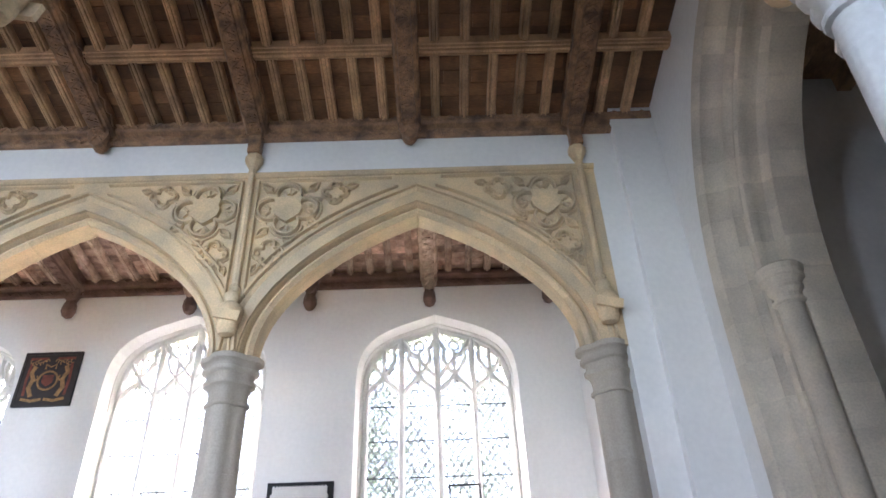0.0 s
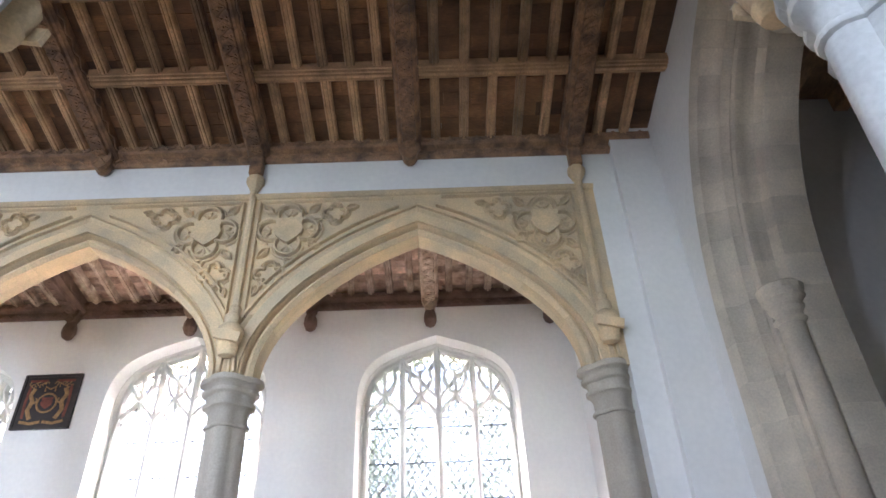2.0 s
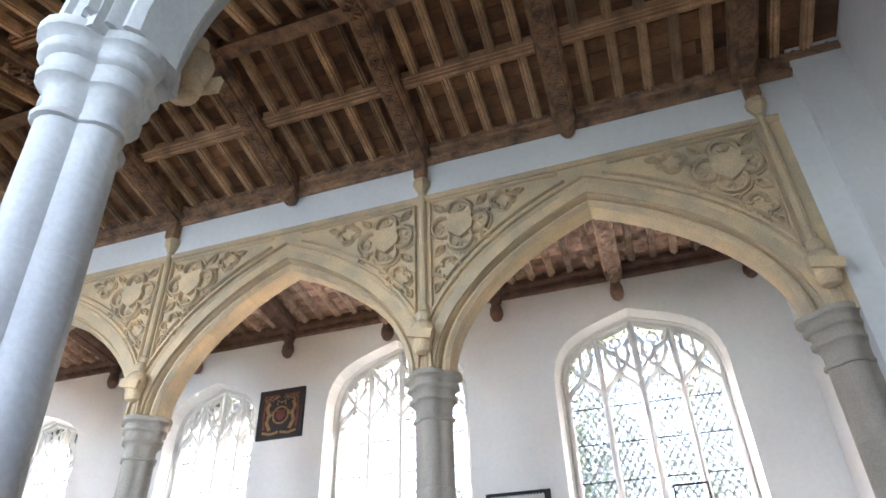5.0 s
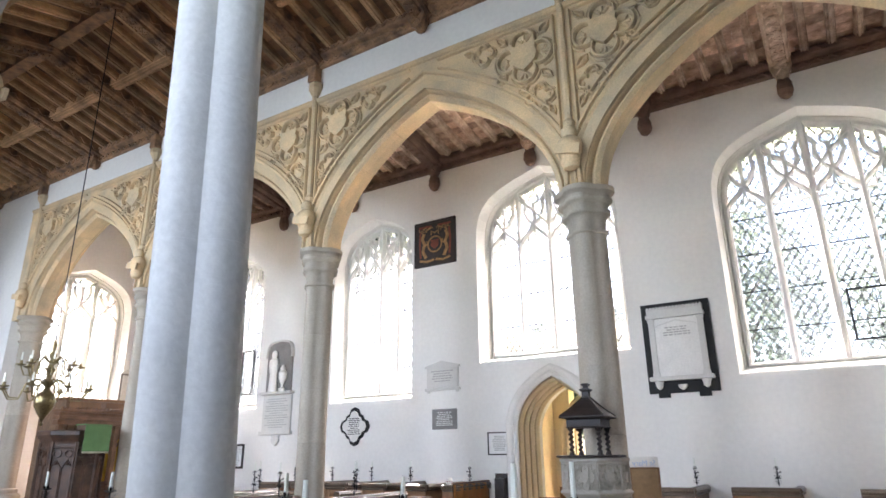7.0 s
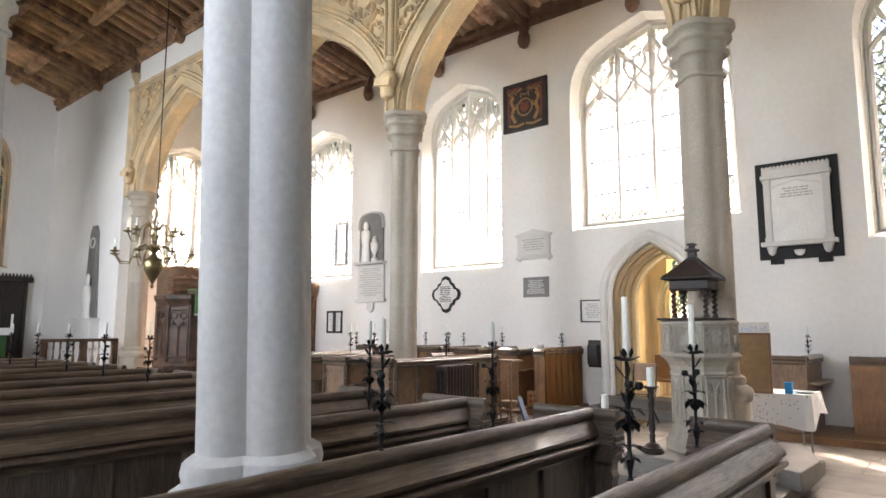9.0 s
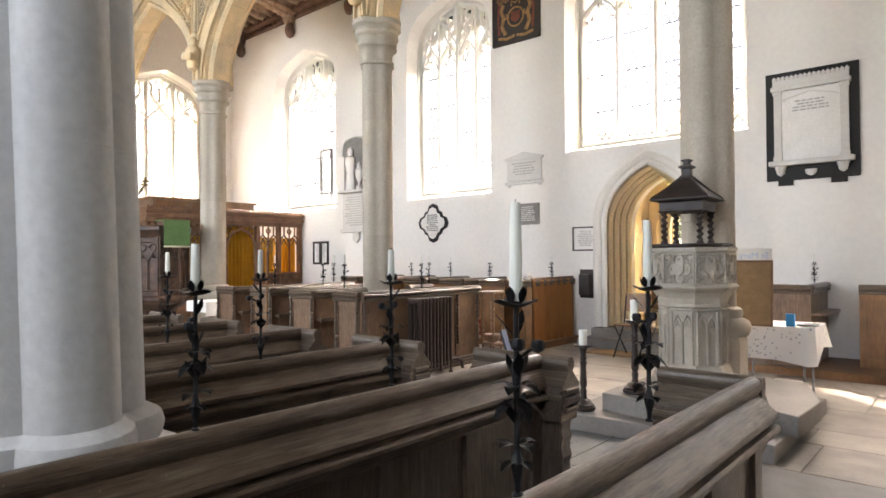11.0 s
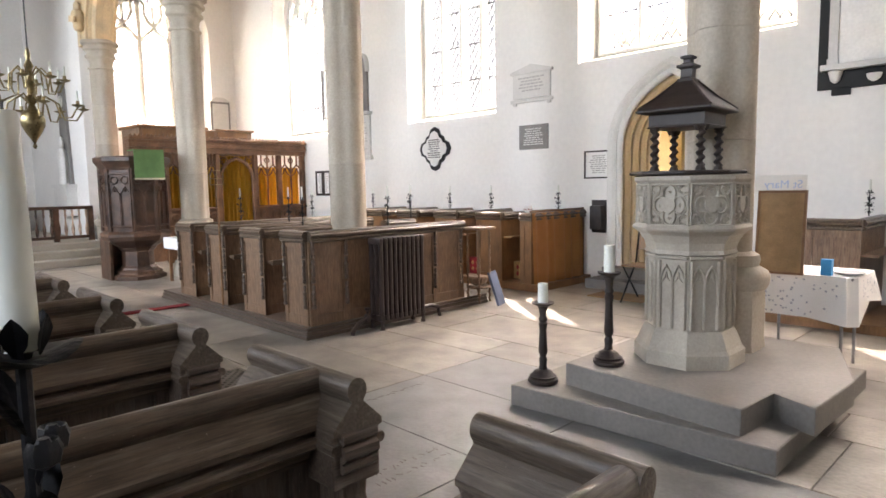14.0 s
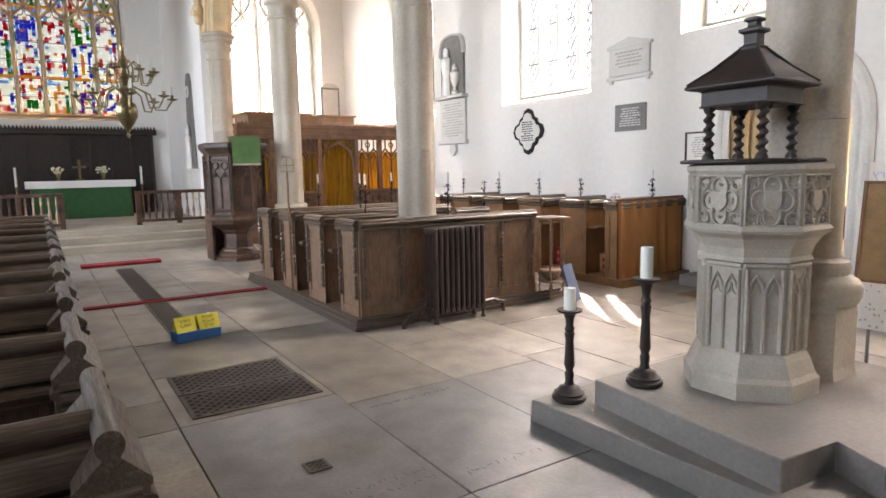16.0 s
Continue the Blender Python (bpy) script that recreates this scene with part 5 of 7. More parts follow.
for k in range(4):
    a = P4 + k * math.pi / 2
    px, py = 0.207 * math.cos(a), 0.207 * math.sin(a)
    bm = bmesh.new()
    lathe(bm, [(0.030, 0.02), (0.032, 0.03), (0.026, 0.045), (0.018, 0.055)], 10, (px, py, 0))
    twist(bm, px, py, 0.05, 0.275, 0.027, 4.5, 10, 60)
    lathe(bm, [(0.018, 0.27), (0.028, 0.28), (0.032, 0.29), (0.032, 0.30)], 10, (px, py, 0))
    part("post", bm, DARKBOARD, cover, smooth=True)
bm = bmesh.new()
lathe(bm, [(0.258, 0.292), (0.262, 0.30), (0.25, 0.305), (0.25, 0.372), (0.27, 0.385)], 4, phase=P4)
part("frieze", bm, DARKBOARD, cover)
for k in range(4):
    a = P4 + k * math.pi / 2
    b = P4 + (k + 1) * math.pi / 2
    for f in (0.12, 0.88):
        p = [0.25 * (math.cos(a) * (1 - f) + math.cos(b) * f), 0.25 * (math.sin(a) * (1 - f) + math.sin(b) * f)]
        bm = bmesh.new()
        lathe(bm, [(0.004, 0.262), (0.012, 0.275), (0.022, 0.296)], 6, (p[0] * 0.97, p[1] * 0.97, 0))
        part("bracket", bm, DARKBOARD, cover)
bm = bmesh.new()
lathe(bm, [(0.26, 0.380), (0.325, 0.386), (0.338, 0.394), (0.338, 0.402), (0.325, 0.408), (0.318, 0.416), (0.20, 0.485), (0.10, 0.555), (0.06, 0.59)], 4, phase=P4)
part("roof", bm, DARKBOARD, cover)
for k in range(4):
    a = P4 + k * math.pi / 2
    bm = bmesh.new()
    tube(bm, [(r * math.cos(a), r * math.sin(a), z) for r, z in ((0.325, 0.412), (0.20, 0.487), (0.065, 0.59))], 0.009, 5)
    part("rib", bm, DARKBOARD, cover)
bm = bmesh.new()
lathe(bm, [(0.068, 0.585), (0.072, 0.60), (0.055, 0.606), (0.050, 0.612), (0.050, 0.662), (0.078, 0.674), (0.078, 0.688), (0.046, 0.696), (0.034, 0.704), (0.034, 0.722), (0.054, 0.73), (0.054, 0.742), (0.03, 0.75)], 4, phase=P4)
part("finial", bm, DARKBOARD, cover)


def candlestick(x, y, z, h, ch, lean, tag):
    t = thing("candlestick", (x, y, z), "tall turned dark oak candlestick with a " + tag + " white candle", "candlestick", "candlesticks by the font")
    bm = bmesh.new()
    lathe(bm, [(0.09, 0), (0.10, 0.012), (0.10, 0.03), (0.085, 0.038), (0.09, 0.05), (0.07, 0.062), (0.06, 0.08), (0.03, 0.095)], 16)
    part("foot", bm, DARKBOARD, t, smooth=True)
    bm = bmesh.new()
    lathe(bm, [(0.03, 0.09), (0.024, 0.12), (0.028, 0.16), (0.02, 0.18), (0.031, 0.21), (0.026, 0.3), (0.023, h * 0.66), (0.03, h * 0.74), (0.022, h * 0.76), (0.03, h * 0.79), (0.021, h * 0.83), (0.026, h * 0.90), (0.035, h * 0.95), (0.07, h * 0.98), (0.075, h), (0.06, h)], 14)
    part("stem", bm, DARKBOARD, t, smooth=True)
    bm = bmesh.new()
    lathe(bm, [(0.034, h), (0.034, h + ch * 0.9), (0.033, h + ch), (0.02, h + ch - 0.008)], 14)
    part("candle", bm, WAX, t, smooth=True)


candlestick(-3.53, 6.29, 0.135, 0.54, 0.125, 0, "part-burnt")
candlestick(-3.18, 6.52, 0.28, 0.60, 0.17, 0, "thick")

# ---- table with star-print cloth, board and card ----
t = thing("folding_table", (-2.52, 8.45, 0), "small folding table with slim steel legs", "table")
for x, y in ((0.22, -0.10), (0.24, 0.20), (-0.35, -0.05), (-0.33, 0.28)):
    bm = bmesh.new()
    lathe(bm, [(0.014, 0), (0.012, 0.02), (0.012, 0.70)], 8, (x, y, 0))
    part("leg", bm, STEEL, t, smooth=True)
part("tabletop", boxes((-0.44, 0.30, -0.18, 0.36, 0.70, 0.72), bevel=0.005), STEEL, t)
t = thing("tablecloth", (-2.52, 8.45, 0.722), "white tablecloth printed with grey stars", "tablecloth")
bm = bmesh.new()
X0, X1, Y0, Y1 = -0.46, 0.32, -0.20, 0.38
per = [(X0, Y0), (0.0, Y0), (X1 - 0.06, Y0 - 0.005), (X1, Y0 + 0.06), (X1 + 0.01, 0.1), (X1, Y1), (0.0, Y1), (X0, Y1)]
drop = [-0.32, -0.32, -0.36, -0.36, -0.20, -0.24, -0.22, -0.25]
flare = [1.02, 1.03, 1.06, 1.07, 1.06, 1.15, 1.1, 1.04]
top = [bm.verts.new((x, y, 0.004)) for x, y in per]
mid = [bm.verts.new((x * 1.01, y * 1.01, -0.02)) for x, y in per]
low = [bm.verts.new((x * k, y * k, d)) for (x, y), d, k in zip(per, drop, flare)]
bm.faces.new(top)
for a, b in ((top, mid), (mid, low)):
    for i in range(8):
        j = (i + 1) % 8
        bm.faces.new((a[i], a[j], b[j], b[i]))
part("cloth", bm, LINEN, t)
rs = random.Random(8)
bm = bmesh.new()
for i in range(70):
    u, v = rs.uniform(-0.44, 0.24), rs.uniform(-0.30, -0.02)
    r = rs.uniform(0.008, 0.014)
    pts = [((r if k % 2 == 0 else r * 0.42) * math.cos(radians(90 + 36 * k)), (r if k % 2 == 0 else r * 0.42) * math.sin(radians(90 + 36 * k))) for k in range(10)]
    bm.faces.new([bm.verts.new((u + a, Y0 * (1.012 - 0.05 * v) - 0.006, v + b)) for a, b in pts])
for i in range(40):
    u, v = rs.uniform(-0.15, 0.33), rs.uniform(-0.16, -0.02)
    r = rs.uniform(0.008, 0.014)
    pts = [((r if k % 2 == 0 else r * 0.42) * math.cos(radians(90 + 36 * k)), (r if k % 2 == 0 else r * 0.42) * math.sin(radians(90 + 36 * k))) for k in range(10)]
    bm.faces.new([bm.verts.new((X1 * (1.05 - 0.3 * v) + 0.004, u + a, v + b)) for a, b in pts])
tagged(part("star_print", bm, STAR, t), kind="stuff")
t = thing("display_board", (-2.70, 8.18, 0.728), "tan pinboard with wooden edge propped on the table", "board")
bm = bmesh.new()
tilt = pose(0, 0, 0, -8, 0, 8)
box(bm, -0.155, 0.155, -0.008, 0.008, 0.0, 0.62, tilt)
part("panel", bm, CORK, t)
bm = bmesh.new()
for b in ((-0.17, -0.15, 0.0, 0.635), (0.15, 0.17, 0.0, 0.635), (-0.17, 0.17, -0.005, 0.012), (-0.17, 0.17, 0.62, 0.64)):
    box(bm, b[0], b[1], -0.014, 0.014, b[2], b[3], tilt)
part("edge", bm, HONEY, t)
bm = bmesh.new()
box(bm, -0.20, 0.16, -0.003, 0.003, 0.63, 0.76, tilt)
part("paper_sign", bm, PAPER, t, "paper sign seen from behind")
txt = bpy.data.curves.new("sign_text", "FONT")
txt.body, txt.size, txt.align_x = "St Mary", 0.085, "CENTER"
tmp = bpy.data.objects.new("sign_text", txt)
scene.collection.objects.link(tmp)
me = bpy.data.meshes.new_from_object(tmp.evaluated_get(bpy.context.evaluated_depsgraph_get()))
bpy.data.objects.remove(tmp)
for v in me.vertices:
    p = tilt @ Vector((-v.co.x, -0.0045, 0.66 + v.co.y))
    v.co = p
me.materials.append(material("pale_lettering", (0.45, 0.55, 0.75), 0.8, vary=0.05, bump=0))
sg = new("lettering", me)
sg.parent = t
sg["kind"] = "stuff"
t = thing("card_box", (-2.40, 8.30, 0.728), "small bright blue card box on the table", "box")
part("box", boxes((-0.036, 0.036, -0.03, 0.03, 0, 0.12), bevel=0.003), SKYBLUE, t)
t = thing("paper_dish", (-2.28, 8.42, 0.728), "pale blue paper dish on the table", "dish")
bm = bmesh.new()
lathe(bm, [(0.06, 0.0), (0.09, 0.008), (0.11, 0.02), (0.105, 0.022), (0.085, 0.012)], 16)
part("dish", bm, STEEL, t, smooth=True)

# ---- wrought iron rose candle holders ----
def leaf(bm, base, out, up, length, width, curl=0.3):
    """A pointed iron leaf, cupped, that springs from base along out and up."""
    o, u = Vector(out).normalized(), Vector(up).normalized()
    s = o.cross(u).normalized()
    b = Vector(base)
    mid = []
    for f, w in ((0.0, 0.15), (0.3, 0.8), (0.6, 1.0), (0.85, 0.5), (1.0, 0.02)):
        c = b + o * (length * f) + u * (length * curl * f * f)
        mid.append((c - s * width * w * 0.5 + u * width * 0.12 * w, c, c + s * width * w * 0.5 + u * width * 0.12 * w))
    for a, c in zip(mid, mid[1:]):
        va, vc = [bm.verts.new(p) for p in a], [bm.verts.new(p) for p in c]
        bm.faces.new((va[0], va[1], vc[1], vc[0]))
        bm.faces.new((va[1], va[2], vc[2], vc[1]))


def rose_holder(x, y, z, h, ch, seed, label="black wrought iron rose candle holder with a pale candle"):
    """An iron stem with whorls of leaves, rosebuds on side stems, a wavy pan with petals and a tapered candle."""
    rs = random.Random(seed)
    t = thing("candle_holder", (x, y, z), label, "candle holder", "rose candle holders", rs.uniform(0, 360))
    bm = bmesh.new()
    lathe(bm, [(0.010, 0.0), (0.010, 0.004), (0.0055, 0.008), (0.006, h * 0.06), (0.010, h * 0.11), (0.015, h * 0.175), (0.010, h * 0.20), (0.006, h * 0.24), (0.0058, h * 0.5), (0.0085, h * 0.62), (0.0085, h * 0.66), (0.0052, h * 0.70), (0.0052, h * 0.97), (0.0075, h)], 8)
    part("stem", bm, IRON, t, smooth=True)
    for f, n, rise, length, width, curl in ((0.185, 4, -0.25, 0.030, 0.022, -0.2), (0.27, 5, 0.35, 0.044, 0.026, -0.55), (0.38, 4, 1.5, 0.040, 0.024, 0.2), (0.50, 5, -0.55, 0.042, 0.030, -0.25), (0.57, 5, 0.30, 0.043, 0.026, -0.5), (0.62, 3, 2.2, 0.036, 0.020, 0.2)):
        for i in range(n):
            a = 6.283 * i / n + f * 9 + rs.uniform(-0.25, 0.25)
            bm = bmesh.new()
            leaf(bm, (0.008 * math.cos(a), 0.008 * math.sin(a), h * f), (math.cos(a), math.sin(a), rise), (0, 0, 1), length * rs.uniform(0.85, 1.12), width, curl * rs.uniform(0.6, 1.3))
            bmesh.ops.solidify(bm, geom=bm.faces[:], thickness=0.0018)
            part("leaf", bm, IRON, t)
    turn = rs.uniform(0, 6.28)
    for i, reach in enumerate((0.010, 0.046)):
        a = turn + 1.9 * i
        c, s = math.cos(a), math.sin(a)
        zz = h * (0.78 - 0.02 * i)
        bm = bmesh.new()
        tube(bm, [(0, 0, h * 0.70), (reach * 0.5 * c, reach * 0.5 * s, h * 0.735), (reach * c, reach * s, zz)], 0.0036, 5)
        part("side_stem", bm, IRON, t)
        bm = bmesh.new()
        lathe(bm, [(0.003, -0.012), (0.011, -0.007), (0.013, 0.002), (0.010, 0.010), (0.006, 0.007), (0.004, 0.011)], 8, (reach * c, reach * s, zz))
        part("rosebud", bm, IRON, t, smooth=True)
    for i in range(2):
        a = turn + 2.6 + 2.4 * i
        bm = bmesh.new()
        leaf(bm, (0.004 * math.cos(a), 0.004 * math.sin(a), h * 0.82), (math.cos(a), math.sin(a), 0.95), (0, 0, 1), 0.055, 0.010 if i else 0.016, 0.1)
        bmesh.ops.solidify(bm, geom=bm.faces[:], thickness=0.0018)
        part("leaf", bm, IRON, t)
    bm = bmesh.new()
    rings = []
    for r, dz in ((0.007, -0.010), (0.020, -0.007), (0.033, -0.001), (0.038, 0.001), (0.033, 0.002), (0.012, -0.004)):
        rings.append([(r * math.cos(k * 0.2618), r * math.sin(k * 0.2618), h + dz + 0.004 * (r / 0.038) ** 2 * math.sin(k * 0.785)) for k in range(24)])
    ring_loft(bm, rings)
    part("pan", bm, IRON, t, "wavy iron drip pan", True)
    for k in range(5):
        a = k * 1.2566
        bm = bmesh.new()
        leaf(bm, (0.012 * math.cos(a), 0.012 * math.sin(a), h - 0.002), (0.12 * math.cos(a), 0.12 * math.sin(a), 1), (math.cos(a), math.sin(a), 0), 0.030, 0.018, 0.12)
        bmesh.ops.solidify(bm, geom=bm.faces[:], thickness=0.0015)
        part("petal", bm, IRON, t)
    bm = bmesh.new()
    lathe(bm, [(0.0118, h + 0.002), (0.0112, h + ch * 0.5), (0.0098, h + ch - 0.004), (0.0085, h + ch), (0.003, h + ch - 0.003)], 12)
    candle = part("candle", bm, WAX, t, smooth=True)
    bm = bmesh.new()
    tube(bm, [(0, 0, h + ch - 0.004), (0.001, 0, h + ch + 0.006)], 0.0009, 4)
    part("wick", bm, INK, candle)
    return t


seed = 0
for x, y, h, ch in ((-1.615, 3.08, 0.335, 0.168), (-1.59, 2.46, 0.335, 0.172), (-2.42, 2.31, 0.335, 0.115), (-2.43, 2.98, 0.335, 0.105)):
    seed += 1
    rose_holder(x, y, 0.998, h, ch, seed)
for k in range(1, 10):
    for y in ((3.02,) if k % 2 else (3.02, 2.0) if k > 4 else (3.02,)):
        seed += 1
        rose_holder(-2.42 - 0.82 * k, y, 0.998, 0.33, 0.12, seed)
for k, y in ((0, 7.25), (1, 8.35), (1, 6.75), (2, 7.1), (2, 8.1), (3, 6.9), (3, 8.0)):
    seed += 1
    rose_holder(-6.26 - 0.87 * k, y, 1.02, 0.30, 0.14, seed, "black iron candle holder on the pew rail")
for x, y in ((-6.36, 10.5), (-7.55, 10.4), (-8.45, 10.4), (-9.35, 10.3), (-10.25, 10.2), (-2.62, 10.65), (-1.55, 10.75)):
    seed += 1
    rose_holder(x, y, 1.06, 0.24, 0.13, seed, "black iron candle holder on the bench rail")

# little patterned pot on the bench end
t = thing("pot", (-6.36, 9.80, 1.06), "small white and red patterned pot", "pot")
bm = bmesh.new()
lathe(bm, [(0.03, 0), (0.05, 0.02), (0.055, 0.08), (0.045, 0.10)], 12)
part("body", bm, WHITE, t, smooth=True)
bm = bmesh.new()
for k in range(8):
    a = k * 0.785
    lathe(bm, [(0.002, 0.035), (0.012, 0.045), (0.002, 0.06)], 6, (0.05 * math.cos(a), 0.05 * math.sin(a), 0.0))
part("pattern", bm, RED, t)

# ---- things on the south wall ----
wallm = lambda u, d, v: (u, S_WALL - d, v)


def mount(name, x, z, label, cat):
    return thing(name, (x, S_WALL, z), label, cat)


loc = lambda u, d, v: (u, -d, v)


def bars(bm, x0, x1, z0, z1, n, d, seed, gap=0.5, centre=True):
    rs = random.Random(seed)
    for i in range(n):
        z = z1 - (z1 - z0) * (i + 0.5) / n
        w = (x1 - x0) * rs.uniform(0.55, 1.0)
        c = (x0 + x1) / 2 if centre else x0 + w / 2
        h = (z1 - z0) / n * gap / 2
        x = c - w / 2
        while x < c + w / 2 - 0.01:
            ww = min(rs.uniform(0.03, 0.09), c + w / 2 - x)
            prism(bm, [(x, z - h), (x + ww, z - h), (x + ww, z + h), (x, z + h)], d, d + 0.0015, loc)
            x += ww + 0.014


# royal arms board
t = mount("painted_panel", -7.345, 5.30, "dark framed panel painted with faded gold and red heraldry", "painting")
part("board", boxes((-0.50, 0.50, -0.035, 0, 0, 1.0)), DARKBOARD, t)
bm = bmesh.new()
for b in ((-0.51, -0.46, 0, 1.0), (0.46, 0.51, 0, 1.0), (-0.46, 0.46, 0, 0.05), (-0.46, 0.46, 0.95, 1.0)):
    box(bm, b[0], b[1], -0.055, -0.001, b[2], b[3], bevel=0.006)
part("frame", bm, DARKBOARD, t)
bm = bmesh.new()
ribbon(bm, circle((0, 0.47), 0.17, 20), 0.035, 0.008, lambda u, d, v: (u, -0.036 - d, v), True)
for s in (-1, 1):
    ribbon(bm, [(s * 0.22, 0.18), (s * 0.30, 0.34), (s * 0.26, 0.5), (s * 0.32, 0.62), (s * 0.27, 0.74)], 0.075, 0.008, lambda u, d, v: (u, -0.036 - d, v))
    ribbon(bm, [(s * 0.26, 0.45), (s * 0.18, 0.5), (s * 0.2, 0.56)], 0.03, 0.008, lambda u, d, v: (u, -0.036 - d, v))
    for i in range(7):
        ribbon(bm, circle((s * (0.09 + 0.045 * i), 0.83 - 0.02 * (i % 3)), 0.035, 6, 20 * i, 20 * i + 200), 0.018, 0.006, lambda u, d, v: (u, -0.036 - d, v))
    ribbon(bm, [(s * 0.02, 0.13), (s * 0.2, 0.10), (s * 0.38, 0.14)], 0.05, 0.006, lambda u, d, v: (u, -0.036 - d, v))
ribbon(bm, [(-0.09, 0.68), (-0.09, 0.77), (0, 0.72), (0.09, 0.77), (0.09, 0.68)], 0.03, 0.008, lambda u, d, v: (u, -0.036 - d, v))
part("painted_heraldry", bm, GOLDPAINT, t, "faded gold heraldry")
bm = bmesh.new()
shield(bm, (0, 0.48), 0.12, 0.006, lambda u, d, v: (u, -0.036 - d, v))
for s in (-1, 1):
    ribbon(bm, [(s * 0.36, 0.2), (s * 0.38, 0.5), (s * 0.36, 0.8)], 0.05, 0.004, lambda u, d, v: (u, -0.036 - d, v))
    ribbon(bm, [(s * 0.08, 0.88), (s * 0.40, 0.88)], 0.05, 0.004, lambda u, d, v: (u, -0.036 - d, v))
part("painted_ground", bm, REDPAINT, t, "faded red paint")

# large framed memorial
t = mount("wall_memorial", -2.69, 2.32, "white marble memorial tablet on a black slate ground", "memorial")
part("backing", boxes((-0.54, 0.54, -0.04, 0, 0.10, 1.56), (-0.40, -0.22, -0.04, 0, 0.03, 0.12), (0.22, 0.40, -0.04, 0, 0.03, 0.12), bevel=0.004), BLACK, t)
part("tablet", boxes((-0.34, 0.34, -0.07, -0.041, 0.36, 1.30), bevel=0.006), WHITE, t)
for s in (-1, 1):
    part("pilaster", boxes((s * 0.385 - 0.045, s * 0.385 + 0.045, -0.09, -0.041, 0.36, 1.30), (s * 0.385 - 0.055, s * 0.385 + 0.055, -0.10, -0.041, 0.36, 0.42), (s * 0.385 - 0.055, s * 0.385 + 0.055, -0.10, -0.041, 1.25, 1.30)), PALETAB, t)
    bm = bmesh.new()
    lathe(bm, [(0.015, 0.16), (0.05, 0.19), (0.06, 0.24), (0.075, 0.28), (0.07, 0.29)], 10, (s * 0.36, -0.06, 0))
    part("bracket", bm, WHITE, t, smooth=True)
part("cornice", boxes((-0.46, 0.46, -0.13, -0.041, 1.30, 1.36), (-0.44, 0.44, -0.11, -0.041, 1.36, 1.44), bevel=0.008), PALETAB, t)
bm = bmesh.new()
for i in range(17):
    u = -0.42 + 0.0525 * i
    prism(bm, [(u - 0.022, 1.44), (u + 0.022, 1.44), (u + 0.022, 1.475), (u, 1.50), (u - 0.022, 1.475)], 0.05, 0.10, loc)
part("cresting", bm, PALETAB, t)
part("shelf", boxes((-0.49, 0.49, -0.16, -0.041, 0.29, 0.355), bevel=0.01), PALETAB, t)
bm = bmesh.new()
lathe(bm, [(0.02, 0.14), (0.06, 0.17), (0.075, 0.22), (0.06, 0.225)], 12, (0, -0.07, 0), squash=0.5)
part("urn", bm, WHITE, t, smooth=True)
bm = bmesh.new()
bars(bm, -0.27, 0.27, 1.00, 1.16, 4, 0.0702, 3)
part("inscription", bm, GREYINK, t)
bm = bmesh.new()
ribbon(bm, arch(0, 0.32, 1.16, 0.10, n=6), 0.015, 0.008, lambda u, d, v: (u, -0.0695 - d, v))
part("arched_line", bm, PALETAB, t)

# lobed black and white tablet
t = mount("wall_plaque", -9.39, 2.11, "white lobed memorial plaque with a black edge", "plaque")
def lobed(k):
    pts = []
    for q in range(4):
        a = q * 90
        for i in range(5):
            b = radians(a - 90 + 180 * i / 4)
            cx, cy = 0.24 * math.cos(radians(a)), 0.24 * math.sin(radians(a))
            pts.append(((cx + 0.14 * math.cos(b)) * k, (cy + 0.14 * math.sin(b)) * k))
        pts.append((0.26 * k * math.cos(radians(a + 45)) * 1.15, 0.26 * k * math.sin(radians(a + 45)) * 1.15))
    return pts
bm = bmesh.new()
prism(bm, lobed(1.04), 0.0, 0.03, loc)
part("border", bm, BLACK, t)
bm = bmesh.new()
prism(bm, lobed(0.84), 0.031, 0.045, loc)
part("tablet", bm, WHITE, t)
bm = bmesh.new()
bars(bm, -0.17, 0.17, -0.17, 0.18, 9, 0.0452, 5)
part("inscription", bm, INK, t)

# pale pedimented tablet and grey slate tablet
t = mount("wall_tablet", -7.20, 2.72, "pale stone wall tablet with a low pediment", "tablet")
bm = boxes((-0.36, 0.36, -0.035, 0, 0.06, 0.44), (-0.40, 0.40, -0.05, 0, 0.0, 0.05), (-0.40, 0.40, -0.05, 0, 0.44, 0.48), bevel=0.004)
prism(bm, [(-0.40, 0.481), (0.40, 0.481), (0, 0.58)], 0, 0.045, loc)
for s in (-1, 1):
    box(bm, s * 0.33 - 0.03, s * 0.33 + 0.03, -0.03, 0, -0.04, 0.0)
part("slab", bm, PALETAB, t)
bm = bmesh.new()
bars(bm, -0.28, 0.28, 0.16, 0.40, 5, 0.0352, 6)
part("inscription", bm, GREYINK, t)
t = mount("slate_tablet", -7.17, 1.99, "plain grey slate wall tablet with small lettering", "tablet")
part("slab", boxes((-0.28, 0.28, -0.02, 0, 0, 0.38), bevel=0.004), GREYTAB, t)
bm = bmesh.new()
bars(bm, -0.22, 0.22, 0.06, 0.33, 8, 0.0202, 7)
part("inscription", bm, PALETAB, t)


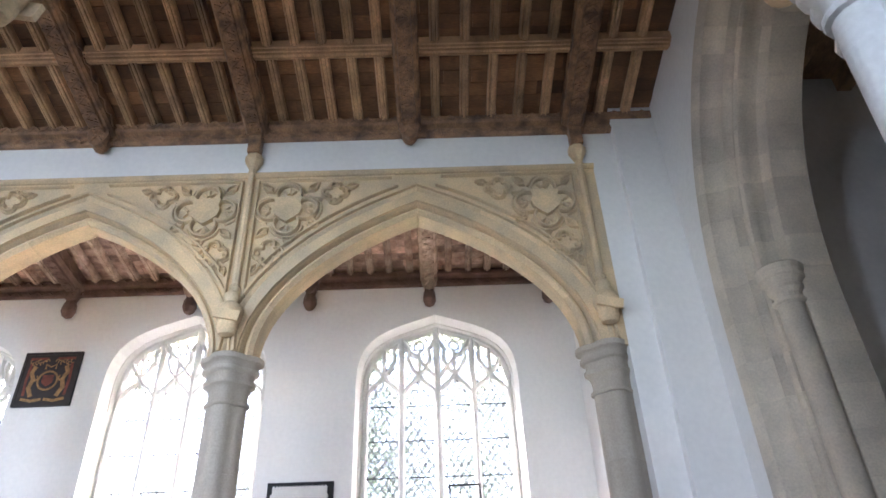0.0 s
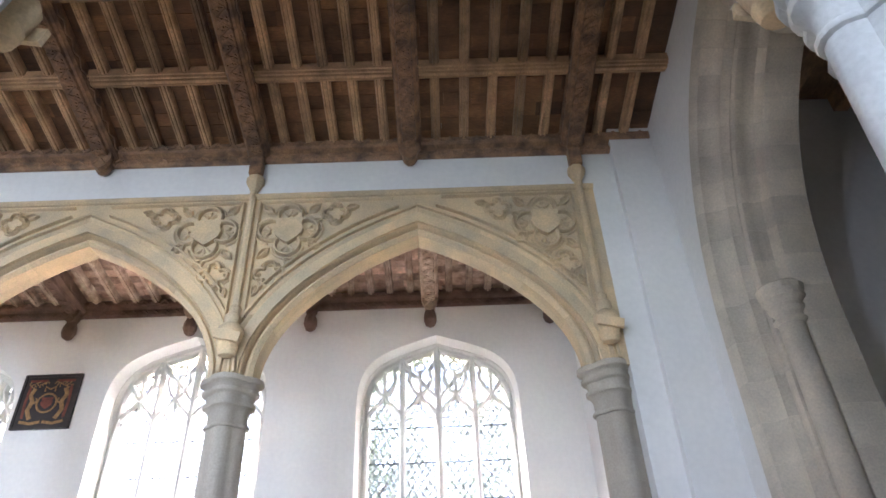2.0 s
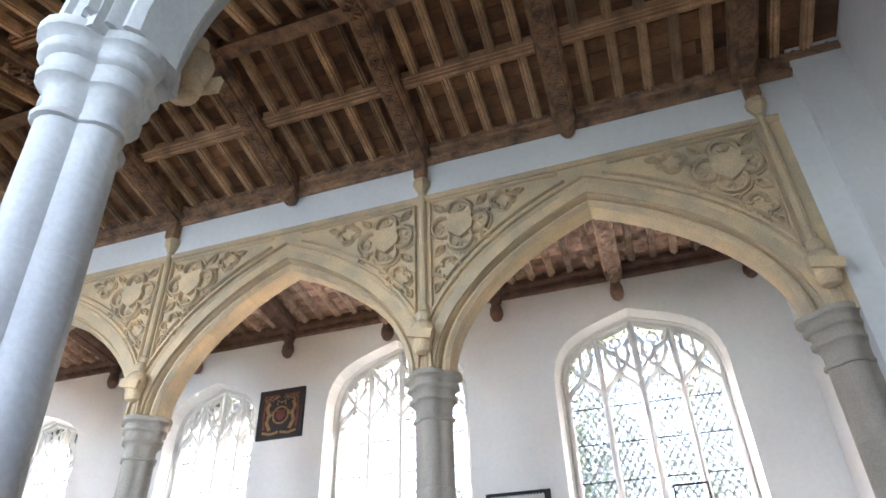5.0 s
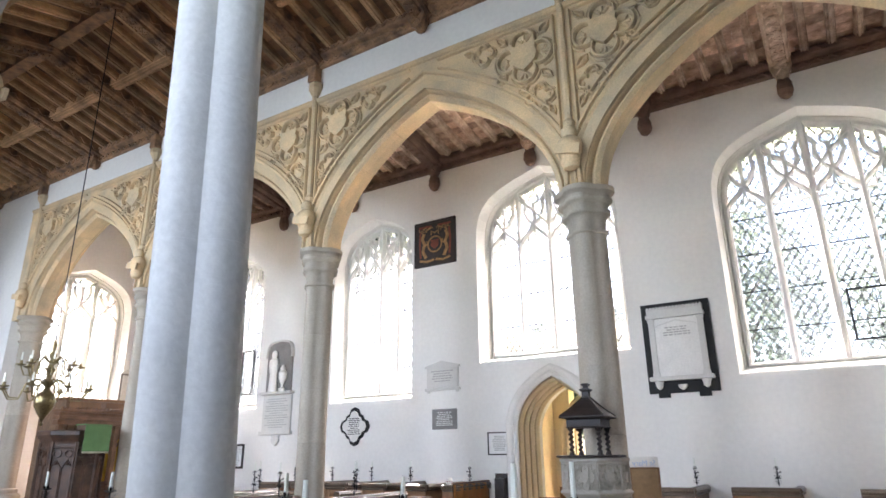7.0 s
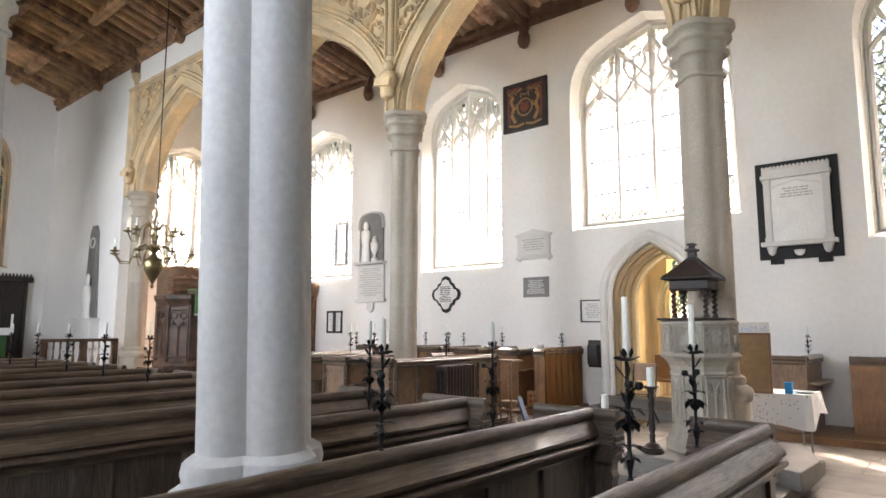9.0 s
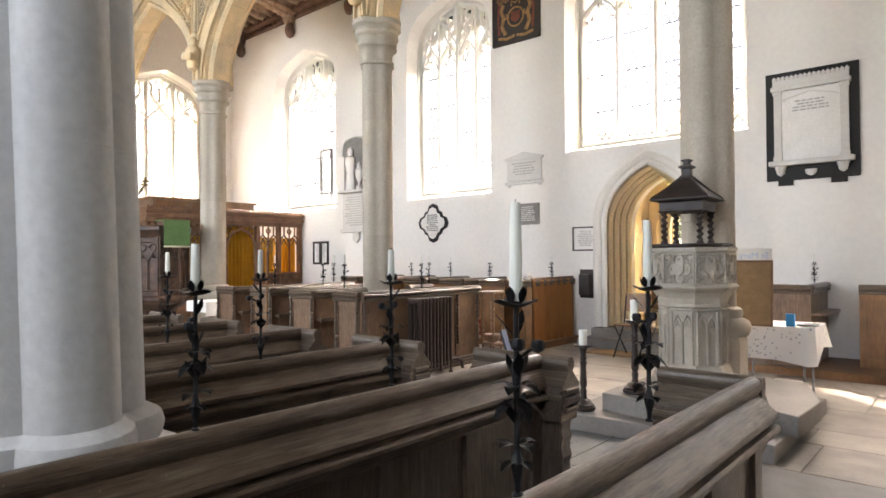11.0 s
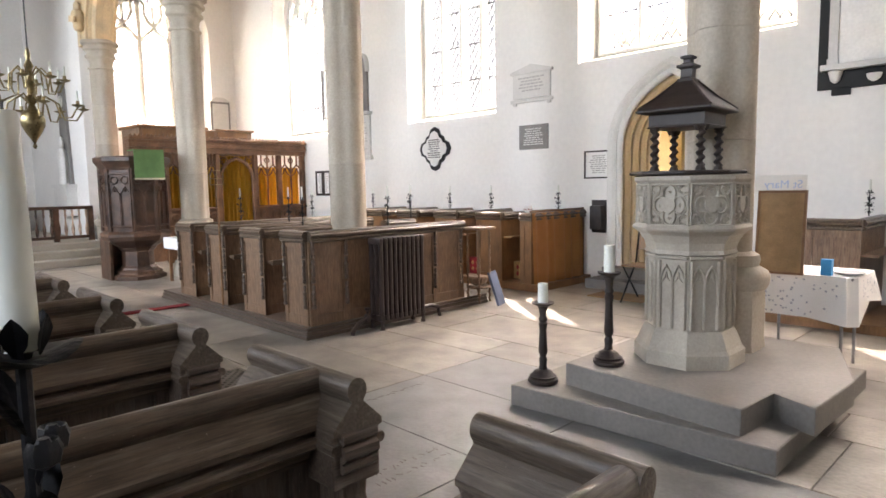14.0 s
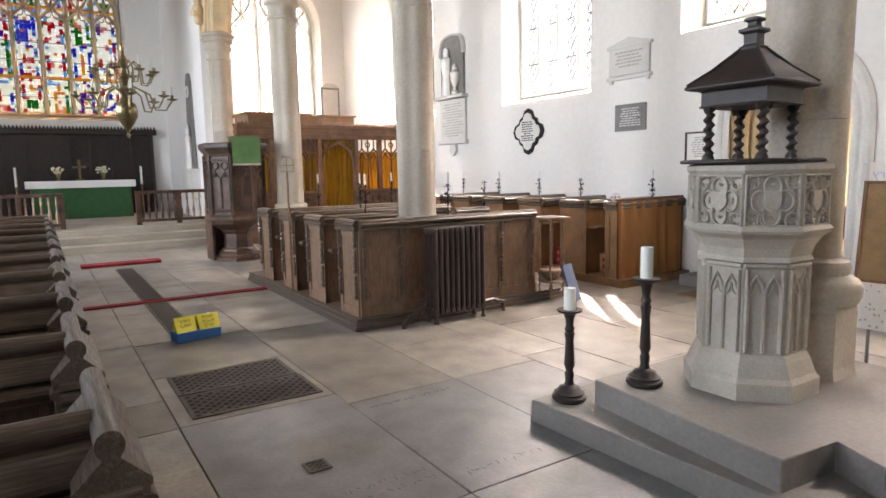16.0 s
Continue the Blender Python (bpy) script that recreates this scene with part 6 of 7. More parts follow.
def framed(x0, x1, z0, z1, y, label, name, seed, rail=0.022, split=False):
    t = thing(name, ((x0 + x1) / 2, y, z0), label, "framed notice")
    w, h = (x1 - x0) / 2, z1 - z0
    part("sheet", boxes((-w + rail, w - rail, -0.012, 0, rail, h - rail)), PAPER, t)
    bm = boxes((-w, -w + rail, -0.028, 0, 0, h), (w - rail, w, -0.028, 0, 0, h), (-w + rail, w - rail, -0.028, 0, 0, rail), (-w + rail, w - rail, -0.028, 0, h - rail, h))
    if split:
        box(bm, -0.05, 0.05, -0.028, 0, rail, h - rail)
    part("frame", bm, DARKBOARD, t)
    bm = bmesh.new()
    bars(bm, -w + 0.07, w - 0.07, 0.07, h - 0.06, 9, 0.0122, seed)
    part("text", bm, GREYINK, t)


framed(-6.24, -5.77, 1.51, 1.91, S_WALL, "black-framed printed notice on the wall", "framed_notice", 8)
framed(-13.30, -12.72, 1.27, 1.82, S_WALL, "dark two-leaf notice frame on the wall", "notice_frame", 9, 0.05, True)

# arched niche with a white figure group and its tablet
t = mount("niche_monument", -11.70, 1.80, "wall monument with a white sculpture in a dark arched niche", "monument")
bm = bmesh.new()
prism(bm, opening(0, 0.40, 1.16, 1.95, 0.38, k1=0.9, k2=0.75, k3=0.1), 0, 0.05, loc)
part("niche", bm, GREYTAB, t)
bm = bmesh.new()
ribbon(bm, arch(0, 0.41, 1.95, 0.40, k1=0.9, k2=0.75, k3=0.1), 0.05, 0.09, loc)
part("niche_edge", bm, PALETAB, t)
part("shelf", boxes((-0.50, 0.50, -0.16, 0, 1.10, 1.16), bevel=0.01), PALETAB, t)
bm = bmesh.new()
lathe(bm, [(0.13, 1.16), (0.12, 1.3), (0.10, 1.55), (0.14, 1.75), (0.13, 1.88), (0.06, 1.93), (0.08, 2.0), (0.07, 2.08), (0.02, 2.12)], 12, (-0.12, -0.10, 0), squash=0.7)
part("sculpture", bm, WHITE, t, "plain white marble sculpture", True)
bm = bmesh.new()
lathe(bm, [(0.09, 1.16), (0.09, 1.22), (0.04, 1.25), (0.03, 1.3), (0.10, 1.45), (0.12, 1.58), (0.06, 1.64), (0.07, 1.68), (0.02, 1.76)], 12, (0.18, -0.10, 0), squash=0.8)
part("urn", bm, WHITE, t, "white marble urn", True)
part("tablet", boxes((-0.45, 0.45, -0.05, 0, 0.28, 1.08), (-0.50, 0.50, -0.09, 0, 0.20, 0.28), bevel=0.008), PALETAB, t)
bm = bmesh.new()
bars(bm, -0.38, 0.38, 0.34, 1.02, 13, 0.0502, 11)
part("inscription", bm, GREYINK, t)
bm = bmesh.new()
shield(bm, (0, 0.09), 0.13, 0.06, loc)
part("shield", bm, PALETAB, t)

# tablet on the aisle's end wall
t = thing("end_wall_tablet", (A_EAST, 10.55, 2.76), "narrow pale tablet with a dark edge", "tablet", rz=90)
part("edge", boxes((-0.26, 0.26, -0.03, 0, 0, 0.95)), GREYTAB, t)
bm = boxes((-0.21, 0.21, -0.05, -0.031, 0.04, 0.90))
prism(bm, [(-0.28, 0.951), (0.28, 0.951), (0.1, 1.06), (-0.1, 1.06)], 0, 0.05, loc)
part("tablet", bm, PALETAB, t)

# ---- south door and porch ----
DC = -4.93
PORCH = material("porch_stone", (0.62, 0.52, 0.36), 0.85, vary=0.15, scale=2, fine=40, bump=0.2)
bm = bmesh.new()
for hw, zs, rise, w, d in ((0.86, 1.95, 1.05, 0.14, 0.05), (0.74, 1.95, 0.94, 0.09, 0.035)):
    ribbon(bm, [(DC - hw, 0.02)] + arch(DC, hw, zs, rise, k1=0.5, k2=0.5, k3=0.4) + [(DC + hw, 0.02)], w, d, wallm)
structure(part("door_surround", bm, FRAMESTONE), "moulded pale stone doorway arch", "doorway")
structure(part("porch_floor", boxes((DC - 1.75, DC + 1.75, S_WALL + THICK, S_WALL + 4.6, -0.3, -0.005)), PORCH), "cream stone porch floor", "floor")
structure(part("porch_wall", boxes((DC - 1.75, DC - 1.35, S_WALL + THICK, S_WALL + 3.6, -0.1, 3.6), (DC + 1.35, DC + 1.75, S_WALL + THICK, S_WALL + 3.6, -0.1, 3.6)), PORCH), "cream stone porch walls", "wall")
bm = bmesh.new()
for i in range(3):
    hw = 0.78 + 0.16 * i
    ribbon(bm, [(DC - hw, 0.0)] + arch(DC, hw, 1.95, 0.9 + 0.1 * i, k1=0.5, k2=0.5, k3=0.4) + [(DC + hw, 0.0)], 0.10, 0.14 + 0.03 * i, lambda u, d, v: (u, S_WALL + 3.2 - d, v))
for i in range(4):
    hw, yy = 0.72 - 0.035 * i, 0.18 + 0.16 * i
    ribbon(bm, [(DC - hw, 0.28)] + arch(DC, hw, 1.93, 0.90 - 0.03 * i, k1=0.5, k2=0.5, k3=0.4) + [(DC + hw, 0.28)], 0.09, 0.10, lambda u, d, v: (u, S_WALL + yy - d, v))
structure(part("porch_arch", bm, PORCH), "moulded cream stone outer porch arch", "arch")
t = thing("porch_bench", (DC - 0.2, S_WALL + 1.6, 0), "plain orange wooden bench in the porch", "bench")
part("seat", boxes((-0.5, 0.1, -0.2, 0.2, 0.42, 0.46)), HONEY, t)
part("back", boxes((-0.5, 0.1, 0.18, 0.22, 0.46, 0.9)), HONEY, t)
for x in (-0.45, 0.05):
    part("leg", boxes((x - 0.03, x + 0.03, -0.18, 0.18, 0, 0.42)), HONEY, t)
structure(part("porch_roof", boxes((DC - 1.75, DC + 1.75, S_WALL + THICK, S_WALL + 3.6, 3.6, 3.8), (DC - 1.35, DC - 0.95, S_WALL + 3.25, S_WALL + 3.6, -0.1, 3.6), (DC + 0.95, DC + 1.35, S_WALL + 3.25, S_WALL + 3.6, -0.1, 3.6), (DC - 0.95, DC + 0.95, S_WALL + 3.25, S_WALL + 3.6, 2.9, 3.6)), PORCH), "cream stone porch front and roof", "porch")
structure(part("door_step", boxes((DC - 0.95, DC + 0.80, 10.45, 11.0, 0.0, 0.13), (DC - 0.85, DC + 0.75, 10.72, 11.3, 0.13, 0.27), bevel=0.008), CONCRETE), "worn stone steps inside the south door", "steps")
t = thing("door_mat", (-5.1, 10.1, 0.0), "brown fibre door mat", "mat")
part("mat", boxes((-0.38, 0.38, -0.22, 0.22, 0.0, 0.015), bevel=0.004), CORK, t)
t = thing("folding_chair", (-4.75, 9.95, 0), "orange-backed folding chair beside the door", "chair")
for x in (-0.18, 0.18):
    bm = bmesh.new()
    tube(bm, [(x, -0.2, 0), (x, 0.16, 0.45), (x, 0.24, 0.85)], 0.011, 6)
    part("leg", bm, IRON, t)
    bm = bmesh.new()
    tube(bm, [(x, 0.24, 0), (x, -0.16, 0.45)], 0.011, 6)
    part("leg", bm, IRON, t)
part("seat", boxes((-0.19, 0.19, -0.18, 0.2, 0.44, 0.46), bevel=0.005), HONEY, t)
bm = bmesh.new()
box(bm, -0.19, 0.19, -0.01, 0.01, 0.0, 0.26, pose(0, 0.215, 0.62, -8))
part("backrest", bm, HONEY, t)

# ---- screen, organ case, pulpit ----
SX = -13.8
t = thing("parclose_screen", (SX, 0, 0), "carved oak screen with mustard curtains behind open tracery", "screen")
posts = [7.25, 7.85, 8.42, 8.90, 9.76, 10.34, 10.94]
for y in posts:
    part("post", boxes((-0.06, 0.06, y - 0.045, y + 0.045, 0, 2.2), bevel=0.012), CARVED, t)
part("cornice", boxes((-0.12, 0.14, 7.15, 10.98, 2.28, 2.36), (-0.09, 0.10, 7.15, 10.98, 2.18, 2.28), (-0.15, 0.17, 7.15, 10.98, 2.42, 2.48), (-0.10, 0.12, 7.15, 10.98, 2.36, 2.42), bevel=0.01), CARVED, t)
bm = bmesh.new()
y = 7.2
while y < 10.95:
    lathe(bm, [(0.006, -0.03), (0.022, -0.01), (0.022, 0.01), (0.006, 0.03)], 6, (0.12, y, 2.325))
    y += 0.085
part("beading", bm, CARVED, t)["kind"] = "stuff"
bm = bmesh.new()
y = 7.15
while y < 10.95:
    prism(bm, [(y, 2.48), (y + 0.07, 2.48), (y + 0.035, 2.53)], 0.10, 0.14, lambda u, d, v: (d, u, v))
    y += 0.078
part("cresting", bm, CARVED, t)["kind"] = "stuff"
sm = lambda u, d, v: (0.0 + d, u, v)
for a, b in zip(posts, posts[1:]):
    if (a, b) == (8.90, 9.76):
        bm = bmesh.new()
        ribbon(bm, [(a + 0.06, 0.0), (a + 0.06, 1.55)] + arch((a + b) / 2, (b - a) / 2 - 0.06, 1.6, 0.5, k1=0.6, k2=0.6, k3=0.3)[1:-1] + [(b - 0.06, 1.55), (b - 0.06, 0.0)], 0.07, 0.05, sm)
        for s, e in ((a, 1), (b, -1)):
            foils(bm, (s + e * 0.15, 2.05), 0.08, 3, sm, 0.02, 0.03)
        part("doorway_arch", bm, CARVED, t)
        continue
    part("lower_panel", boxes((-0.03, 0.03, a + 0.045, b - 0.045, 0.05, 1.02)), CARVED, t)
    bm = bmesh.new()
    ribbon(bm, [(a, 1.05), (b, 1.05)], 0.08, 0.06, sm)
    ribbon(bm, [(a, 0.72), (b, 0.72)], 0.05, 0.05, lambda u, d, v: (0.03 + d, u, v))
    w = (b - a)
    for i in range(2):
        c = a + w * (i + 0.5) / 2
        foils(bm, (c, 0.88), 0.08, 4, lambda u, d, v: (0.03 + d, u, v), 0.02, 0.025)
        for s in (-1, 1):
            ribbon(bm, [(c - s * w / 4, 1.78), (c - s * w / 6, 1.88), (c, 1.98)], 0.03, 0.04, sm)
            ribbon(bm, [(c - s * w / 4, 1.72), (c - s * w / 12, 1.78), (c, 1.9)], 0.02, 0.03, sm)
        ribbon(bm, [(c, 1.98), (c, 2.18)], 0.025, 0.04, sm)
        ribbon(bm, circle((c + w / 4, 2.07), 0.055, 10), 0.02, 0.03, sm, True)
    ribbon(bm, [(a + w / 2, 1.05), (a + w / 2, 2.18)], 0.03, 0.04, sm)
    part("tracery", bm, CARVED, t)
def drape(name, x, y0, y1, z0, z1, mat, label, amp=0.03, k=0.9):
    t = thing(name, (x, y0, z0), label, "curtain", "screen curtains")
    n = max(20, int((y1 - y0) * 70))
    bm = bmesh.new()
    ring_loft(bm, [[(amp * math.sin(i * k + 0.8 * math.sin(i * 0.23)), (y1 - y0) * i / n, z) for i in range(n + 1)] for z in (0.0, (z1 - z0) / 2, z1 - z0)], closed=False)
    bmesh.ops.solidify(bm, geom=bm.faces[:], thickness=0.005)
    part("cloth", bm, mat, t, smooth=True)
for a, b in zip(posts, posts[1:]):
    drape("curtain", SX - 0.12, a + 0.02, b - 0.02, 0.05 if a == 8.90 else 0.95, 2.15 if a == 8.90 else 1.92, CURTAIN, "mustard yellow curtain behind the screen")
t = thing("organ_case", (-14.75, 8.7, 0), "plain reddish oak organ case behind the screen", "organ case")
part("case", boxes((-0.5, 0.5, -1.15, 1.25, 0, 2.70)), PEWPANEL, t)
part("cornice", boxes((-0.54, 0.54, -1.2, 0.25, 2.70, 2.76), (-0.54, 0.54, 0.4, 1.3, 2.70, 2.74), bevel=0.01), HONEY, t)
for y in (-1.1, -0.3, 0.45):
    part("top_panel", boxes((0.50, 0.52, y, y + 0.68, 2.48, 2.68)), HONEY, t)

PX, PY = -12.1, 6.66
t = thing("pulpit", (PX, PY, 0), "carved dark oak hexagonal pulpit on a turned stem", "pulpit")
bm = bmesh.new()
lathe(bm, [(0.42, 0), (0.42, 0.06), (0.36, 0.09), (0.36, 0.13), (0.28, 0.18)], 8, phase=P8)
part("base", bm, DARKCARVED, t)
bm = bmesh.new()
lathe(bm, [(0.31, 0.15), (0.29, 0.19), (0.25, 0.22), (0.24, 0.46), (0.29, 0.50), (0.30, 0.53), (0.42, 0.60), (0.50, 0.65), (0.53, 0.70)], 8, phase=P8)
part("stem", bm, DARKCARVED, t)
bm = bmesh.new()
lathe(bm, [(0.52, 0.69), (0.545, 0.72), (0.545, 0.76), (0.50, 0.80)], 8, phase=P8)
part("stair_panel", boxes((-0.46, -0.40, -0.44, -0.04, 0.0, 0.68), (-0.40, 0.02, -0.44, -0.40, 0.0, 0.68)), DARKCARVED, t)
part("lower_moulding", bm, DARKCARVED, t)
bm = bmesh.new()
lathe(bm, [(0.485, 1.78), (0.50, 1.82), (0.55, 1.88), (0.575, 1.92), (0.575, 1.98), (0.54, 2.0)], 8, phase=P8)
part("rim", bm, DARKCARVED, t)
bm = bmesh.new()
lathe(bm, [(0.48, 0.78), (0.48, 1.80)], 8, phase=P8)
part("body", bm, DARKCARVED, t)
for k in range(8):
    a = k * math.pi / 4
    ap = 0.48 * math.cos(P8)
    m = lambda u, d, v: ((ap + d) * math.cos(a) - u * math.sin(a), (ap + d) * math.sin(a) + u * math.cos(a), v)
    bm = bmesh.new()
    for s in (-1, 1):
        ribbon(bm, [(s * 0.175, 0.8), (s * 0.175, 1.8)], 0.035, 0.04, m)
        c = s * 0.085
        ribbon(bm, [(c - 0.075, 0.9), (c - 0.075, 1.40), (c, 1.52), (c + 0.075, 1.40), (c + 0.075, 0.9)], 0.02, 0.02, m)
        ribbon(bm, circle((c, 1.62), 0.06, 8), 0.018, 0.025, m, True)
        lathe(bm, [(0.006, -0.03), (0.025, 0), (0.006, 0.03)], 6, m(c, 0.01, 1.46))
    ribbon(bm, [(-0.18, 0.88), (0.18, 0.88)], 0.03, 0.03, m)
    ribbon(bm, [(-0.18, 1.72), (0.18, 1.72)], 0.03, 0.03, m)
    part("carved_panel", bm, DARKCARVED, t)
t = thing("pulpit_fall", (PX + 0.60, PY + 0.06, 1.62), "light green fringed pulpit cloth", "cloth")
part("fall", boxes((-0.006, 0.006, -0.23, 0.23, 0.03, 0.46), bevel=0.003), GREEN, t)
part("top_cloth", boxes((-0.32, 0.006, -0.23, 0.23, 0.46, 0.475)), GREEN, t)
bm = bmesh.new()
for i in range(24):
    y = -0.225 + 0.0196 * i
    box(bm, -0.003, 0.003, y - 0.007, y + 0.007, 0.0, 0.03)
part("fringe", bm, FLOWER, t)
t = thing("bookstand", (PX + 0.35, PY + 0.06, 1.99), "dark oak book stand on the pulpit rim", "book stand")
part("desk", boxes((-0.08, 0.22, -0.2, 0.2, 0.0, 0.1), bevel=0.01), DARKCARVED, t)

# processional staff on the pew end
t = thing("staff", (-8.0, 6.19, 0.0), "slim wooden staff with an openwork brass head", "staff")
bm = bmesh.new()
lathe(bm, [(0.014, 0), (0.012, 1.50)], 8)
part("pole", bm, HONEY, t)
bm = bmesh.new()
m = lambda u, d, v: (d, u, v)
ribbon(bm, [(-0.08, 1.5), (0.08, 1.5), (0.08, 1.6), (0.05, 1.66), (-0.05, 1.66), (-0.08, 1.6)], 0.012, 0.012, m, True)
ribbon(bm, [(0, 1.5), (0, 1.66)], 0.01, 0.01, m)
ribbon(bm, [(-0.08, 1.57), (0.08, 1.57)], 0.01, 0.01, m)
part("head", bm, BRASS, t)

# small table with a white cloth beside the pulpit
t = thing("side_table", (-11.0, 7.05, 0), "small dark side table with a white cloth", "table")
part("tabletop", boxes((-0.3, 0.3, -0.22, 0.22, 0.66, 0.69)), CARVED, t)
for x in (-0.26, 0.26):
    for y in (-0.18, 0.18):
        part("leg", boxes((x - 0.02, x + 0.02, y - 0.02, y + 0.02, 0, 0.66)), CARVED, t)
t = thing("table_cloth", (-11.0, 7.05, 0.692), "white linen cloth on the side table", "cloth")
part("cloth", boxes((-0.33, 0.33, -0.25, 0.25, 0, 0.012), (0.318, 0.33, -0.25, 0.25, -0.22, 0.0), (-0.33, 0.33, -0.25, -0.238, -0.16, 0.0)), LINEN, t)

# ---- brass chandelier ----
t = thing("chandelier", (-9.45, 4.75, 2.26), "two-tier brass candle chandelier hung on a long chain", "chandelier")
bm = bmesh.new()
lathe(bm, [(0.01, -0.32), (0.025, -0.29), (0.012, -0.26), (0.03, -0.22), (0.075, -0.15), (0.118, -0.07), (0.126, 0.0), (0.108, 0.075), (0.05, 0.125), (0.03, 0.17), (0.05, 0.2), (0.07, 0.24), (0.03, 0.28), (0.04, 0.36), (0.06, 0.40), (0.03, 0.45), (0.03, 0.55), (0.05, 0.60), (0.02, 0.66), (0.03, 0.74), (0.01, 0.80)], 16)
part("globe_stem", bm, BRASS, t, smooth=True)
for tier, (n, R, z0) in enumerate(((8, 0.52, 0.12), (8, 0.34, 0.42))):
    for k in range(n):
        a = 2 * math.pi * (k + 0.5 * tier) / n
        c, s = math.cos(a), math.sin(a)
        bm = bmesh.new()
        pts = [(0.04, z0 + 0.08), (0.12, z0 + 0.16), (0.22 * R / 0.52 + 0.05, z0 + 0.08), (R * 0.62, z0 - 0.10), (R * 0.85, z0 - 0.10), (R, z0 + 0.02)]
        tube(bm, [(r * c, r * s, z) for r, z in pts], 0.010, 6)
        lathe(bm, [(0.01, 0.0), (0.06, 0.02), (0.065, 0.03), (0.02, 0.03), (0.018, 0.07), (0.02, 0.075)], 10, (R * c, R * s, z0 + 0.01))
        arm = part("arm", bm, BRASS, t, smooth=True)
        bm = bmesh.new()
        lathe(bm, [(0.012, z0 + 0.08), (0.011, z0 + 0.19), (0.002, z0 + 0.195)], 8, (R * c, R * s, 0))
        part("candle", bm, WAX, t)
bm = bmesh.new()
tube(bm, [(0, 0, 0.79), (0, 0, 3.5), (0, 0, 6.5)], 0.008, 6, up=(1, 0, 0))
part("chain", bm, IRON, t)

# ---- chancel ----
structure(part("chancel_step", boxes((E_WALL, -14.75, N_ARC + HALF, 7.19, 0.0, 0.14), (E_WALL, -15.15, N_ARC + HALF, 7.19, 0.14, 0.28), (E_WALL, -15.6, N_ARC + HALF, 7.19, 0.28, 0.40), bevel=0.012), ASHLAR), "worn pale stone chancel steps", "steps")
for y0, y1 in ((5.55, 7.15), (2.45, 4.2)):
    t = thing("altar_rail", (-16.2, y0, 0.40), "dark oak altar rail with turned balusters", "altar rail", "altar rails")
    L = y1 - y0
    part("top_rail", boxes((-0.06, 0.06, 0, L, 0.68, 0.75), bevel=0.012), DARKCARVED, t)
    part("bottom_rail", boxes((-0.04, 0.04, 0, L, 0.06, 0.12)), DARKCARVED, t)
    for y in (0.05, L * 0.55, L - 0.05):
        part("post", boxes((-0.05, 0.05, y - 0.05, y + 0.05, 0, 0.68)), DARKCARVED, t)
    n = int(L / 0.13)
    for i in range(1, n):
        y = L * i / n
        bm = bmesh.new()
        lathe(bm, [(0.018, 0.12), (0.03, 0.18), (0.036, 0.28), (0.018, 0.40), (0.016, 0.5), (0.028, 0.56), (0.018, 0.6), (0.024, 0.68)], 8, (0, y, 0))
        part("baluster", bm, DARKCARVED if i < n * 0.6 else PALEOAK, t, smooth=True)
t = thing("altar", (-20.2, 4.75, 0.40), "altar with a deep green frontal and white linen", "altar")
part("table", boxes((-0.45, 0.45, -1.15, 1.15, 0, 0.95)), CARVED, t)
part("frontal", boxes((0.452, 0.475, -1.12, 1.12, 0.02, 0.93)), DEEPGREEN, t)
part("fair_linen", boxes((-0.5, 0.50, -1.25, 1.25, 0.952, 0.98), (0.48, 0.50, -1.25, 1.25, 0.80, 0.952)), LINEN, t)
t = thing("altar_cross", (-20.4, 4.75, 1.38), "plain brass altar cross", "cross")
part("cross", boxes((-0.03, 0.03, -0.03, 0.03, 0, 0.55), (-0.03, 0.03, -0.16, 0.16, 0.33, 0.39), (-0.08, 0.08, -0.1, 0.1, 0, 0.04)), BRASS, t)
for y in (4.25, 5.3):
    t = thing("flower_vase", (-20.4, y, 1.38), "vase of cream flowers on the altar", "vase", "altar flowers")
    bm = bmesh.new()
    lathe(bm, [(0.05, 0), (0.03, 0.04), (0.06, 0.14), (0.05, 0.2)], 10)
    part("vase", bm, BRASS, t)
    bm = bmesh.new()
    rs = random.Random(int(y * 10))
    for i in range(26):
        a, r, z = rs.uniform(0, 6.28), rs.uniform(0, 0.17), rs.uniform(0.2, 0.36)
        lathe(bm, [(0.004, -0.03), (0.03, -0.01), (0.032, 0.01), (0.004, 0.03)], 6, (r * math.cos(a), r * math.sin(a), z))
    tagged(part("flowers", bm, FLOWER, t), kind="stuff")
for y in (3.3, 6.3):
    t = thing("standing_candle", (-20.9, y, 0.40), "tall white altar candle on a stand", "candle", "altar candles")
    bm = bmesh.new()
    lathe(bm, [(0.12, 0), (0.03, 0.05), (0.02, 0.8), (0.05, 0.85)], 10)
    part("stand", bm, BRASS, t)
    bm = bmesh.new()
    lathe(bm, [(0.03, 0.85), (0.03, 1.35)], 10)
    part("candle", bm, WAX, t)
t = thing("reredos", (E_WALL + 0.02, 4.6, 0.40), "dark carved oak reredos panelling behind the altar", "reredos")
part("panelling", boxes((0, 0.10, -2.15, 2.15, 0, 2.25)), DARKBOARD, t)
part("cornice", boxes((0, 0.22, -2.25, 2.25, 2.25, 2.40), bevel=0.02), DARKBOARD, t)
bm = bmesh.new()
for i in range(9):
    y = -2.1 + 4.2 * i / 8
    box(bm, 0.10, 0.15, y - 0.04, y + 0.04, 0, 2.25)
part("stiles", bm, DARKBOARD, t)
bm = bmesh.new()
for i in range(52):
    y = -2.2 + 0.0862 * i
    prism(bm, [(y - 0.035, 2.40), (y + 0.035, 2.40), (y, 2.50)], 0.10, 0.16, lambda u, d, v: (d, u, v))
